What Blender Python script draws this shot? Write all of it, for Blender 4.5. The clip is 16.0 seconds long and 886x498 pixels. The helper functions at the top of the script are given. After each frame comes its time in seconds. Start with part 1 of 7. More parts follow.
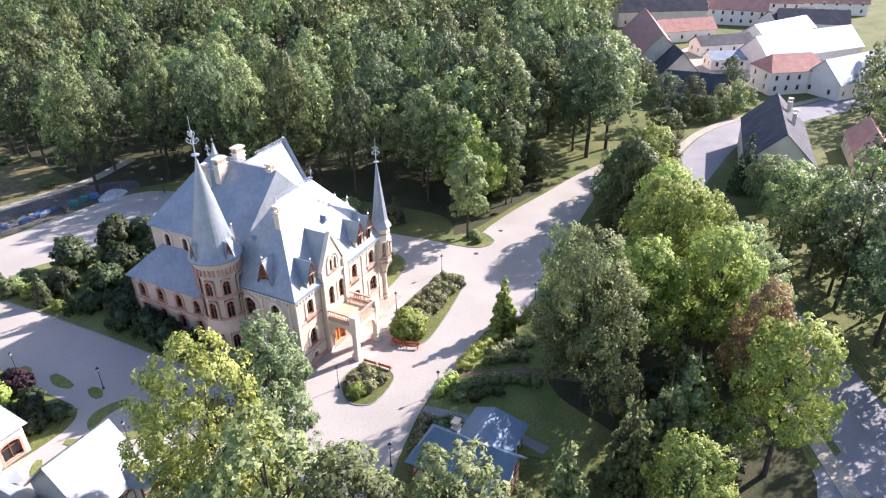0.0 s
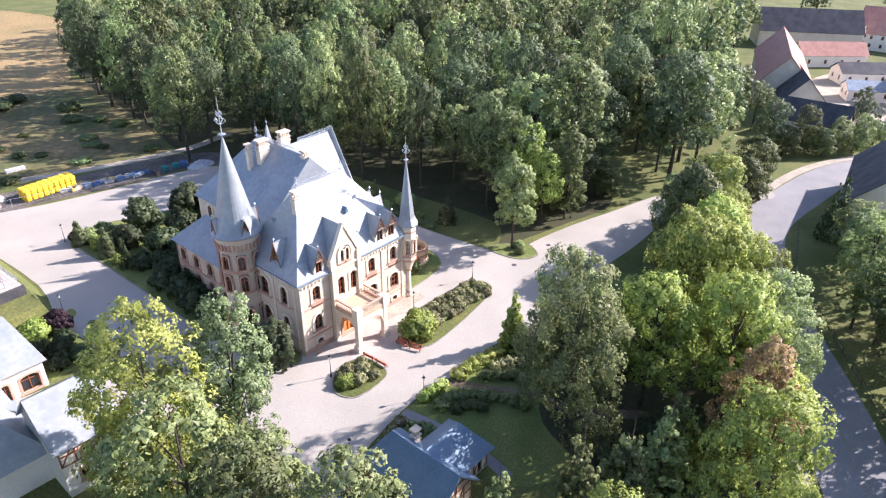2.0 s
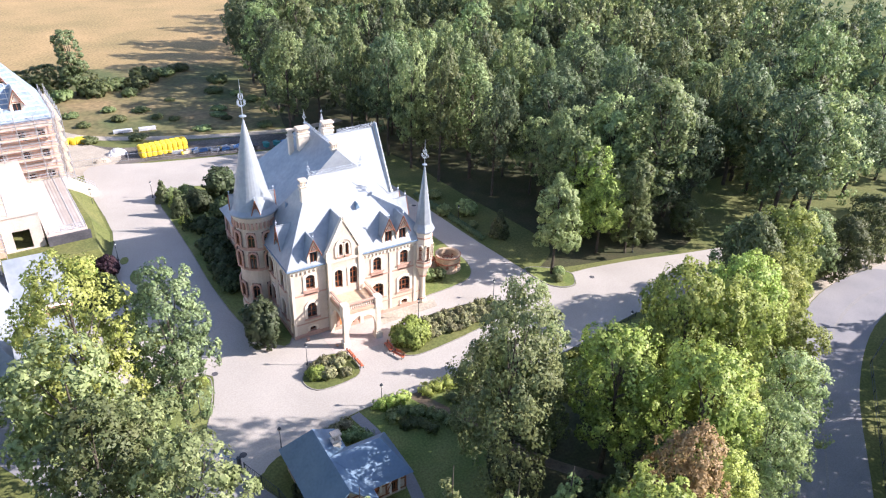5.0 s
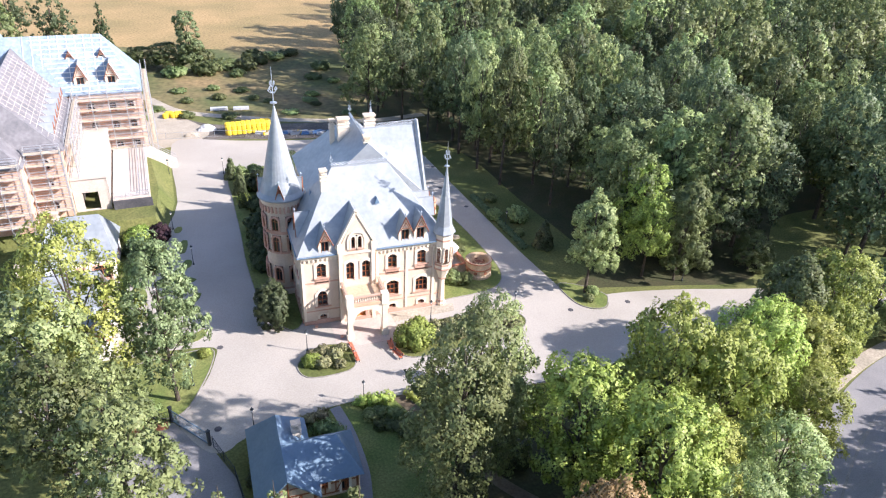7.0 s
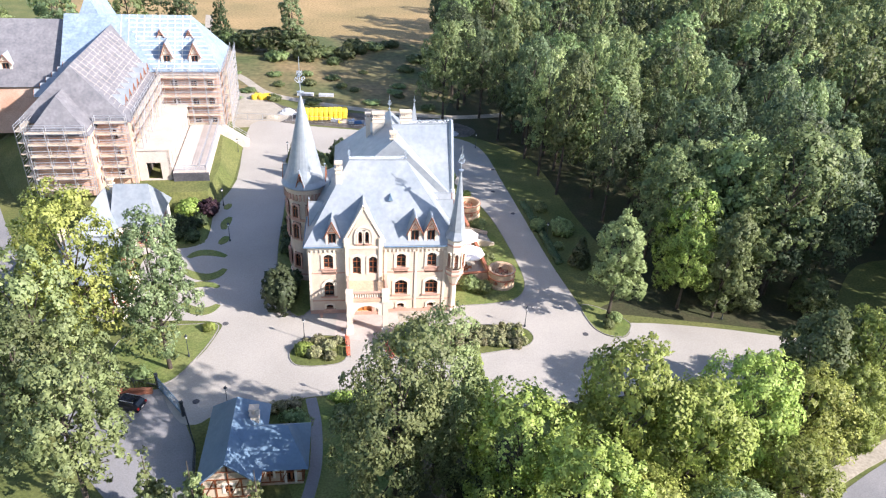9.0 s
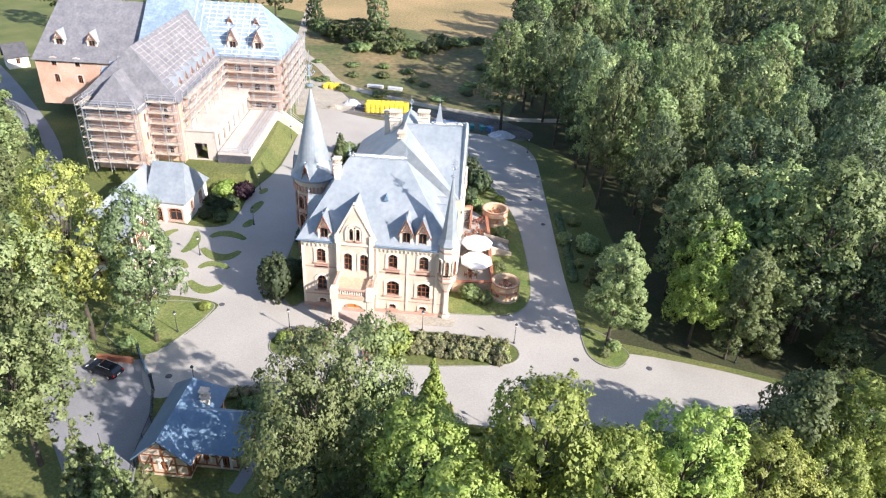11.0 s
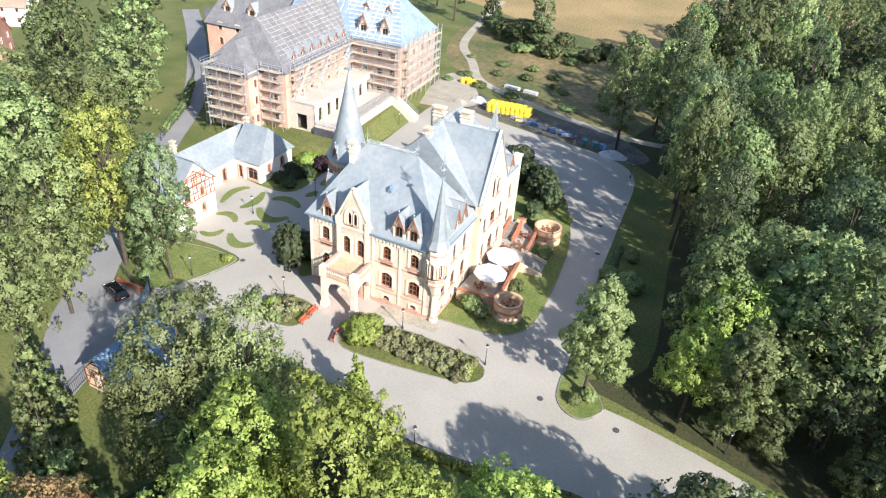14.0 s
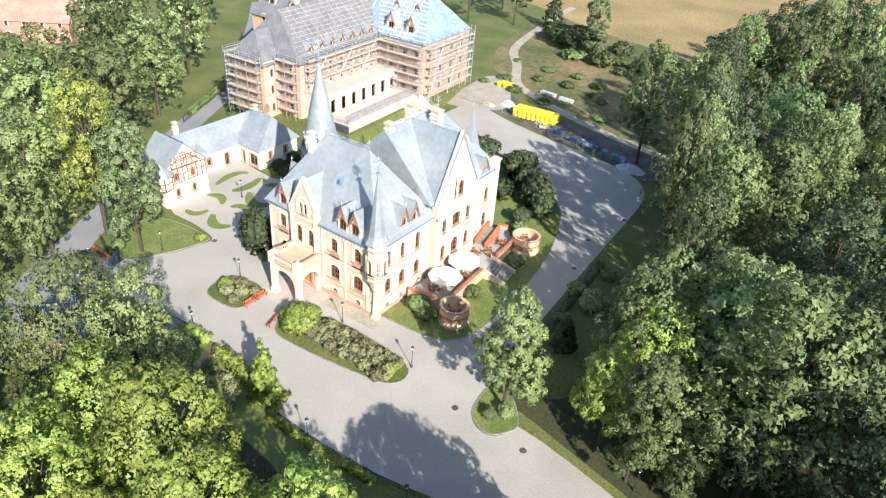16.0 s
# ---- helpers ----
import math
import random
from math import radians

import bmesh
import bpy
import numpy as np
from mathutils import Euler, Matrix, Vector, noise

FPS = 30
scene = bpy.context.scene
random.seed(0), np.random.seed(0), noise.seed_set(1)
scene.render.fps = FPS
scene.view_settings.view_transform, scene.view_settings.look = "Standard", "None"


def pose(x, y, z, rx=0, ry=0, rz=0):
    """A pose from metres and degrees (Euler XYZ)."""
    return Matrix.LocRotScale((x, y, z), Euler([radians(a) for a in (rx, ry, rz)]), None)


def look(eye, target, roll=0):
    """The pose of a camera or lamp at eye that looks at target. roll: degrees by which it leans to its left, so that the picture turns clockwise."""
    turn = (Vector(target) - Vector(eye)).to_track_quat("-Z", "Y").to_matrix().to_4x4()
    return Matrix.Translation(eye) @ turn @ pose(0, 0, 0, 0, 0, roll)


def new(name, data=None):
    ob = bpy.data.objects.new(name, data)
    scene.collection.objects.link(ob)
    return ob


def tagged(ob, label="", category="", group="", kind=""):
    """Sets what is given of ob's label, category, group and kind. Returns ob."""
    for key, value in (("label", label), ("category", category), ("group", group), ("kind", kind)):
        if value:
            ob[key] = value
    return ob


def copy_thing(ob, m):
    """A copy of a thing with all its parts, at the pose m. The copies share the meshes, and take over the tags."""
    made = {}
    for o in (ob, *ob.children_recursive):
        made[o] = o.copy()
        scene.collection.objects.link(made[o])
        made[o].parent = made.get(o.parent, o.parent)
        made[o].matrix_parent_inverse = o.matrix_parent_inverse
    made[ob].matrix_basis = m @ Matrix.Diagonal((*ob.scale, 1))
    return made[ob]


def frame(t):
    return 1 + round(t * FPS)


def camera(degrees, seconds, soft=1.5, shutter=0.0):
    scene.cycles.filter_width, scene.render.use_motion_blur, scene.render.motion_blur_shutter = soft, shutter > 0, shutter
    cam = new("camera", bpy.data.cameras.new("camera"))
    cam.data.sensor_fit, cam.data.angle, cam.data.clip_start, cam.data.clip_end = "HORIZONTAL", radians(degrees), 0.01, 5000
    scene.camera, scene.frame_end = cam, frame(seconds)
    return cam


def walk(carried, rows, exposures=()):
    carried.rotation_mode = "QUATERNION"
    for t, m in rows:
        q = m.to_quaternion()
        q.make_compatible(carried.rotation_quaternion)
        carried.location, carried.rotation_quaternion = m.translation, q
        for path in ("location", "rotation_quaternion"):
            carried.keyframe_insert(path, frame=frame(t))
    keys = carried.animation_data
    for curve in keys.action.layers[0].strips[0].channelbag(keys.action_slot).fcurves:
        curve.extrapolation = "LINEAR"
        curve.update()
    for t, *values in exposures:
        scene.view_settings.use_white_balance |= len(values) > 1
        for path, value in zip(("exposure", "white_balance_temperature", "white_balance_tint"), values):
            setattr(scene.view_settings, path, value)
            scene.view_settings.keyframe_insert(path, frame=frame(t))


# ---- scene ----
cam = camera(65.9, 16.0, 1.2)
PATH = [
    (0, (-53.623, -49.693, 57.166), (-52.081, -48.866, 56.198), -1.1),
    (0.5, (-51.272, -52.827, 57.147), (-49.782, -51.912, 56.176), 0.1),
    (1, (-48.833, -55.93, 57.129), (-47.406, -54.919, 56.159), 0.4),
    (1.5, (-46.278, -58.965, 57.116), (-44.905, -57.881, 56.148), 0.5),
    (2, (-43.577, -61.891, 57.109), (-42.252, -60.746, 56.142), 0.5),
    (2.5, (-40.69, -64.671, 57.106), (-39.424, -63.462, 56.14), 0.7),
    (3, (-37.616, -67.258, 57.11), (-36.407, -65.991, 56.144), 1.1),
    (3.5, (-34.356, -69.59, 57.115), (-33.211, -68.265, 56.149), 0.6),
    (4, (-30.991, -71.601, 57.111), (-29.908, -70.226, 56.145), 0.9),
    (6.3, (-14.846, -77.832, 57.364), (-14.123, -76.246, 56.382), 2.7),
    (6.5, (-13.352, -78.32, 57.383), (-12.664, -76.721, 56.398), 2.6),
    (7, (-9.428, -79.304, 57.523), (-8.821, -77.674, 56.535), 2.8),
    (7.5, (-5.457, -79.935, 57.702), (-4.934, -78.28, 56.708), 3.1),
    (8, (-1.537, -80.311, 57.859), (-1.098, -78.635, 56.86), 3.3),
    (8.5, (2.362, -80.496, 57.98), (2.711, -78.802, 56.975), 3.4),
    (9, (6.346, -80.48, 58.094), (6.601, -78.774, 57.082), 3.5),
    (11.3, (25.785, -77.841, 59.284), (25.657, -76.141, 58.239), 4.0),
    (11.5, (27.575, -77.552, 59.317), (27.415, -75.855, 58.271), 4.3),
    (12, (32.229, -76.487, 59.405), (31.969, -74.806, 58.354), 4.5),
    (12.5, (36.985, -75.112, 59.471), (36.624, -73.452, 58.415), 4.6),
    (13, (41.758, -73.257, 59.527), (41.28, -71.631, 58.465), 4.5),
    (13.5, (46.443, -70.962, 59.566), (45.845, -69.381, 58.497), 4.5),
    (14, (51.01, -68.329, 59.578), (50.329, -66.784, 58.506), 4.6),
    (14.5, (55.441, -65.567, 59.56), (54.724, -64.037, 58.489), 4.5),
    (15, (59.83, -62.75, 59.524), (59.061, -61.247, 58.452), 4.4),
    (15.5, (64.087, -59.826, 59.485), (63.23, -58.375, 58.408), 4.5),
    (16, (68.191, -56.747, 59.45), (67.258, -55.345, 58.371), 4.6),
]
EXPOSURES = [(0, 1.28, 6350, 25), (4, 1.26, 6350, 23), (9, 1.14, 6350, 18), (12.5, 1.0, 6400, 13), (16, 0.93, 6450, 9)]
walk(cam, [(t, look(eye, target, roll)) for t, eye, target, roll in PATH], EXPOSURES)

# ---- world, sun, light ----
SUN_EL, SUN_DIR = 31.0, (0.866, -0.5)
world = bpy.data.worlds.new("sky")
scene.world = world
world.use_nodes = True
wn = world.node_tree
sky = wn.nodes.new("ShaderNodeTexSky")
sky.sky_type, sky.sun_disc = "NISHITA", False
sky.sun_elevation = radians(SUN_EL)
sky.sun_rotation = math.atan2(SUN_DIR[0], SUN_DIR[1])
sky.air_density, sky.dust_density, sky.ozone_density = 1.0, 0.8, 2.0
wn.links.new(sky.outputs[0], wn.nodes["Background"].inputs[0])
wn.nodes["Background"].inputs[1].default_value = 0.122
sun = new("sun", bpy.data.lights.new("sun", "SUN"))
sun.data.energy, sun.data.angle, sun.data.color = 4.85, radians(0.6), (1.0, 0.95, 0.87)
ce = math.cos(radians(SUN_EL))
sun.matrix_world = look((0, 0, 120), (-SUN_DIR[0] * ce, -SUN_DIR[1] * ce, 120 - math.sin(radians(SUN_EL))))


# ---- materials ----
def mat(name, a, b, scale=0.6, fine=8.0, rough=0.85, bump=0.25, metal=0.0, island=0.0, each=0.0, spec=0.4, detail=0.25):
    """Two colours mixed by broad noise, a finer grain over them, and relief."""
    m = bpy.data.materials.new(name)
    m.use_nodes = True
    n, l = m.node_tree.nodes, m.node_tree.links
    p = n["Principled BSDF"]
    p.inputs["Roughness"].default_value, p.inputs["Metallic"].default_value = rough, metal
    p.inputs["Specular IOR Level"].default_value = spec
    co = n.new("ShaderNodeTexCoord")
    big, small = n.new("ShaderNodeTexNoise"), n.new("ShaderNodeTexNoise")
    big.inputs["Scale"].default_value, big.inputs["Detail"].default_value = scale, 4
    small.inputs["Scale"].default_value, small.inputs["Detail"].default_value = fine, 3
    for t in (big, small):
        l.new(co.outputs["Object"], t.inputs["Vector"])
    ramp = n.new("ShaderNodeMapRange")
    ramp.inputs[1].default_value, ramp.inputs[2].default_value = 0.33, 0.67
    l.new(big.outputs[0], ramp.inputs[0])
    mix = n.new("ShaderNodeMix")
    mix.data_type = "RGBA"
    mix.inputs[6].default_value, mix.inputs[7].default_value = (*a, 1), (*b, 1)
    l.new(ramp.outputs[0], mix.inputs[0])
    hsv = n.new("ShaderNodeHueSaturation")
    l.new(mix.outputs[2], hsv.inputs["Color"])
    val = n.new("ShaderNodeMapRange")
    val.inputs[1].default_value, val.inputs[2].default_value = 0.25, 0.75
    val.inputs[3].default_value, val.inputs[4].default_value = 1 - detail, 1 + detail
    l.new(small.outputs[0], val.inputs[0])
    last = val.outputs[0]
    for amount, src in ((island, "geo"), (each, "obj")):
        if amount:
            g = n.new("ShaderNodeNewGeometry") if src == "geo" else n.new("ShaderNodeObjectInfo")
            r = n.new("ShaderNodeMapRange")
            r.inputs[3].default_value, r.inputs[4].default_value = 1 - amount, 1 + amount
            l.new(g.outputs["Random Per Island" if src == "geo" else "Random"], r.inputs[0])
            mul = n.new("ShaderNodeMath")
            mul.operation = "MULTIPLY"
            l.new(last, mul.inputs[0]), l.new(r.outputs[0], mul.inputs[1])
            last = mul.outputs[0]
            if src == "obj":
                h = n.new("ShaderNodeMapRange")
                h.inputs[3].default_value, h.inputs[4].default_value = 0.5 - 0.05 * amount, 0.5 + 0.04 * amount
                l.new(g.outputs["Random"], h.inputs[0]), l.new(h.outputs[0], hsv.inputs["Hue"])
    l.new(last, hsv.inputs["Value"])
    l.new(hsv.outputs[0], p.inputs["Base Color"])
    if bump:
        bp = n.new("ShaderNodeBump")
        bp.inputs["Strength"].default_value, bp.inputs["Distance"].default_value = bump, 0.05
        l.new(small.outputs[0], bp.inputs["Height"]), l.new(bp.outputs[0], p.inputs["Normal"])
    return m


def leaf_mat(name, a, b, each=0.32, island=0.45):
    m = mat(name, a, b, 0.35, 2.0, 0.55, 0, 0, island, each, 0.35, 0.2)
    n, l = m.node_tree.nodes, m.node_tree.links
    p = n["Principled BSDF"]
    tr, add = n.new("ShaderNodeBsdfTranslucent"), n.new("ShaderNodeMixShader")
    src = p.inputs["Base Color"].links[0].from_socket
    l.new(src, tr.inputs["Color"])
    add.inputs[0].default_value = 0.38
    l.new(p.outputs[0], add.inputs[1]), l.new(tr.outputs[0], add.inputs[2])
    l.new(add.outputs[0], n["Material Output"].inputs["Surface"])
    return m


M = dict(
    grass=mat("grass", (0.085, 0.11, 0.028), (0.15, 0.155, 0.05), 0.12, 3.0, 0.95, 0.5, detail=0.4),
    lawn=mat("lawn", (0.11, 0.155, 0.038), (0.185, 0.20, 0.065), 0.25, 4.0, 0.95, 0.5, detail=0.35),
    meadow=mat("dry_meadow", (0.36, 0.25, 0.115), (0.24, 0.185, 0.08), 0.04, 1.2, 0.95, 0.5, detail=0.35),
    rough=mat("rough_grass", (0.085, 0.105, 0.036), (0.24, 0.175, 0.085), 0.055, 0.7, 0.95, 0.5, detail=0.4),
    # leafy floor tone, darkened to hold the shade under trees
    shaded_floor=mat("wood_floor", (0.035, 0.045, 0.015), (0.06, 0.055, 0.025), 0.3, 3.0, 0.95, 0.5, detail=0.4),
    gravel=mat("pale_gravel", (0.345, 0.322, 0.285), (0.41, 0.382, 0.342), 0.09, 5.0, 0.92, 0.25, detail=0.12),
    asphalt=mat("asphalt", (0.21, 0.21, 0.22), (0.27, 0.265, 0.27), 0.15, 6.0, 0.85, 0.2, detail=0.15),
    track=mat("track", (0.42, 0.37, 0.30), (0.32, 0.29, 0.23), 0.3, 3.0, 0.95, 0.3),
    kerb=mat("kerb_stone", (0.22, 0.21, 0.19), (0.30, 0.285, 0.26), 1.0, 8.0),
    soil=mat("soil", (0.10, 0.075, 0.05), (0.17, 0.14, 0.09), 0.5, 4.0),
    rubble=mat("rubble_ground", (0.07, 0.065, 0.06), (0.16, 0.14, 0.12), 0.25, 2.0, detail=0.5),
    brick=mat("buff_brick", (0.555, 0.448, 0.34), (0.665, 0.562, 0.45), 0.3, 7.0, 0.85, 0.2, detail=0.16),
    red=mat("red_brick", (0.36, 0.13, 0.075), (0.45, 0.19, 0.11), 0.6, 9.0),
    pink=mat("red_stone", (0.47, 0.28, 0.21), (0.55, 0.35, 0.27), 0.6, 9.0),
    stone=mat("pale_stone", (0.66, 0.57, 0.45), (0.74, 0.66, 0.54), 0.5, 9.0, detail=0.1),
    zinc=mat("zinc_sheet", (0.25, 0.287, 0.312), (0.335, 0.36, 0.38), 0.3, 1.6, 0.42, 0.05, 0.12, spec=0.5, detail=0.12),
    zincdark=mat("weathered_zinc", (0.13, 0.21, 0.295), (0.17, 0.255, 0.345), 0.4, 3.0, 0.6, 0.05, 0.15, detail=0.1),
    iron=mat("wrought_iron", (0.05, 0.06, 0.07), (0.08, 0.09, 0.1), 2, 10, 0.5, 0.1, 0.6),
    pale_iron=mat("galvanised_iron", (0.45, 0.5, 0.55), (0.55, 0.6, 0.65), 2, 10, 0.4, 0.1, 0.7),
    wood=mat("brown_window_wood", (0.22, 0.075, 0.035), (0.30, 0.11, 0.05), 2, 12, 0.5, 0.1),
    orange=mat("orange_door_wood", (0.55, 0.20, 0.05), (0.62, 0.25, 0.08), 2, 12, 0.45, 0.1),
    bark=mat("bark", (0.05, 0.04, 0.03), (0.09, 0.075, 0.058), 1.5, 6.0, 0.95, 0.6),
    white=mat("white_plaster", (0.74, 0.70, 0.62), (0.80, 0.77, 0.70), 0.4, 6.0, detail=0.08),
    tile=mat("red_roof_tile", (0.42, 0.20, 0.155), (0.50, 0.27, 0.21), 0.4, 3.0),
    slate=mat("dark_roof", (0.06, 0.06, 0.07), (0.10, 0.098, 0.105), 0.4, 3.0, 0.85, spec=0.25),
    paving=mat("pinkish_paving", (0.42, 0.36, 0.325), (0.49, 0.42, 0.38), 0.5, 6.0, detail=0.12),
    terrace=mat("terrace_paving", (0.50, 0.36, 0.24), (0.56, 0.42, 0.29), 0.8, 6.0),
    canvas=mat("canvas", (0.85, 0.84, 0.82), (0.9, 0.89, 0.87), 0.5, 6.0, 0.9, 0.1, detail=0.04),
)
g = bpy.data.materials.new("window_glass")
g.use_nodes = True
gp = g.node_tree.nodes["Principled BSDF"]
gp.inputs["Base Color"].default_value, gp.inputs["Roughness"].default_value = (0.02, 0.025, 0.03, 1), 0.06
M["glass"] = g
LEAF = dict(
    green=leaf_mat("leaf_green", (0.148, 0.208, 0.083), (0.236, 0.286, 0.118), 0.46, 0.3),
    dark=leaf_mat("leaf_dark", (0.094, 0.138, 0.068), (0.152, 0.198, 0.096), 0.46, 0.3),
    bright=leaf_mat("leaf_bright", (0.27, 0.36, 0.085), (0.375, 0.45, 0.12), 0.36, 0.34),
    yellow=leaf_mat("leaf_yellow", (0.315, 0.37, 0.09), (0.41, 0.44, 0.125), 0.3, 0.32),
    grey=leaf_mat("leaf_grey", (0.215, 0.28, 0.112), (0.315, 0.372, 0.16), 0.36, 0.32),
    brown=leaf_mat("leaf_brown", (0.32, 0.225, 0.10), (0.41, 0.30, 0.145), 0.1, 0.3),
    yew=leaf_mat("leaf_yew", (0.055, 0.088, 0.038), (0.092, 0.125, 0.055)),
    heather=leaf_mat("leaf_shrub", (0.281, 0.312, 0.140), (0.390, 0.359, 0.218)),
    purple=leaf_mat("leaf_purple", (0.05, 0.03, 0.04), (0.085, 0.045, 0.055)),
    pine=leaf_mat("leaf_pine", (0.15, 0.198, 0.09), (0.215, 0.26, 0.125)),
)


# ---- mesh helpers ----
def part(name, bm, material, parent=None, label=""):
    me = bpy.data.meshes.new(name)
    bmesh.ops.recalc_face_normals(bm, faces=bm.faces)
    bm.to_mesh(me)
    bm.free()
    me.materials.append(material)
    ob = new(name, me)
    if parent:
        ob.parent = parent
    return tagged(ob, label)


def thing(name, label, category, group="", kind="", at=None):
    ob = new(name)
    ob.empty_display_size = 0.2
    if at:
        ob.matrix_world = at
    return tagged(ob, label, category, group, kind)


def box(bm, x0, y0, z0, x1, y1, z1, m=None):
    vs = [Vector((x, y, z)) for z in (z0, z1) for x, y in ((x0, y0), (x1, y0), (x1, y1), (x0, y1))]
    vs = [bm.verts.new(m @ v if m else v) for v in vs]
    for f in ((3, 2, 1, 0), (4, 5, 6, 7), (0, 1, 5, 4), (1, 2, 6, 5), (2, 3, 7, 6), (3, 0, 4, 7)):
        bm.faces.new([vs[i] for i in f])


def prism(bm, pts, z0, z1, m=None):
    lo = [bm.verts.new(m @ Vector((x, y, z0)) if m else (x, y, z0)) for x, y in pts]
    hi = [bm.verts.new(m @ Vector((x, y, z1)) if m else (x, y, z1)) for x, y in pts]
    bm.faces.new(lo[::-1]), bm.faces.new(hi)
    for i in range(len(pts)):
        j = (i + 1) % len(pts)
        bm.faces.new((lo[i], lo[j], hi[j], hi[i]))


def lathe(bm, prof, n=24, cx=0.0, cy=0.0, turn=0.0, m=None, caps=True):
    """A body of revolution from (radius, height) pairs."""
    rings = []
    for r, z in prof:
        ring = []
        for i in range(n):
            a = turn + 2 * math.pi * i / n
            v = Vector((cx + r * math.cos(a), cy + r * math.sin(a), z))
            ring.append(bm.verts.new(m @ v if m else v))
        rings.append(ring)
    for p, q in zip(rings, rings[1:]):
        for i in range(n):
            j = (i + 1) % n
            bm.faces.new((p[i], p[j], q[j], q[i]))
    if caps:
        bm.faces.new(rings[0][::-1]), bm.faces.new(rings[-1])


def solid(bm, verts, faces):
    vs = [bm.verts.new(v) for v in verts]
    for f in faces:
        bm.faces.new([vs[i] for i in f])


def plates(bm, quads, t=0.12):
    """Roof planes with thickness: each polygon is thickened downwards."""
    for q in quads:
        a, b, c = Vector(q[0]), Vector(q[1]), Vector(q[2])
        nn = (b - a).cross(c - a).normalized()
        if nn.z < 0:
            nn = -nn
        up = [bm.verts.new(Vector(p)) for p in q]
        dn = [bm.verts.new(Vector(p) - nn * t) for p in q]
        bm.faces.new(up), bm.faces.new(dn[::-1])
        for i in range(len(q)):
            j = (i + 1) % len(q)
            bm.faces.new((up[i], dn[i], dn[j], up[j]))


def smooth(pts, steps=4):
    """A closed outline rounded through its points."""
    out, n = [], len(pts)
    for i in range(n):
        p0, p1, p2, p3 = (Vector(pts[(i + k) % n]) for k in (-1, 0, 1, 2))
        for s in range(steps):
            t = s / steps
            out.append(tuple(0.5 * (2 * p1 + (p2 - p0) * t + (2 * p0 - 5 * p1 + 4 * p2 - p3) * t * t + (3 * p1 - p0 - 3 * p2 + p3) * t ** 3)))
    return out


def slab(name, pts, z0, z1, material, label, category, steps=4, kind="structure", parent=None):
    bm = bmesh.new()
    prism(bm, smooth(pts, steps) if steps else pts, z0, z1)
    ob = part(name, bm, material, parent)
    return tagged(ob, label, category, kind=kind) if not parent else ob


def band(name, pts, width, z0, z1, material, label, category, kind="structure"):
    """A strip along an open line."""
    line = []
    for i in range(len(pts) - 1):
        p0, p1, p2, p3 = (Vector(pts[max(0, min(len(pts) - 1, i + k))]) for k in (-1, 0, 1, 2))
        for s in range(6):
            t = s / 6
            line.append(0.5 * (2 * p1 + (p2 - p0) * t + (2 * p0 - 5 * p1 + 4 * p2 - p3) * t * t + (3 * p1 - p0 - 3 * p2 + p3) * t ** 3))
    line.append(Vector(pts[-1]))
    left, right = [], []
    for i, p in enumerate(line):
        d = (line[min(i + 1, len(line) - 1)] - line[max(i - 1, 0)]).normalized()
        nrm = Vector((-d.y, d.x)) * width / 2
        left.append(p + nrm), right.append(p - nrm)
    bm = bmesh.new()
    prism(bm, [tuple(p) for p in left + right[::-1]], z0, z1)
    return tagged(part(name, bm, material), label, category, kind=kind)


# ---- ground ----
bm = bmesh.new()
solid(bm, [(-2500, -2500, 0), (2500, -2500, 0), (2500, 2500, 0), (-2500, 2500, 0)], [(0, 1, 2, 3)])
tagged(part("ground", bm, M["grass"]), "grassy ground reaching to the horizon", "ground", kind="structure")
# its south edge lays this shade colour over grass beside the drive
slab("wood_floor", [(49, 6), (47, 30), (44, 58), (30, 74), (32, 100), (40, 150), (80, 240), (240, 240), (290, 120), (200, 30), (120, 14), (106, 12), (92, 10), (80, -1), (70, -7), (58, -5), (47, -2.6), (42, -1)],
     -0.1, 0.012, M["shaded_floor"], "leafy floor of the wood, tree shade in its dark colour", "ground")
slab("meadow", [(-60, 182), (-30, 168), (-6, 162), (14, 156), (36, 160), (46, 178), (80, 260), (40, 330), (-120, 330), (-100, 190)], -0.1, 0.016, M["meadow"], "dry straw-coloured meadow", "meadow")
slab("rough_grass", [(-38, 126), (-28, 106), (-14, 98), (6, 88), (26, 84), (32, 96), (38, 136), (40, 164), (18, 162), (-6, 168), (-32, 174), (-44, 160)], -0.1, 0.014, M["rough"], "rough brown-green grassland below the meadow", "ground")
slab("parking", [(-13.4, -20.0), (-17.4, -14.7), (-23, -15.6), (-28, -13.5), (-29, -17), (-24, -25), (-17, -33), (-10, -40), (-8, -38), (-10.2, -31), (-11.2, -25)], -0.1, 0.028, M["asphalt"], "grey asphalt parking area by the gate", "parking area", 0)
slab("farmyard", [(148, -26), (170, -14), (196, -8), (232, -20), (240, -44), (206, -62), (176, -54), (160, -36)], -0.1, 0.02, M["track"], "pale bare farmyard between the houses", "yard")
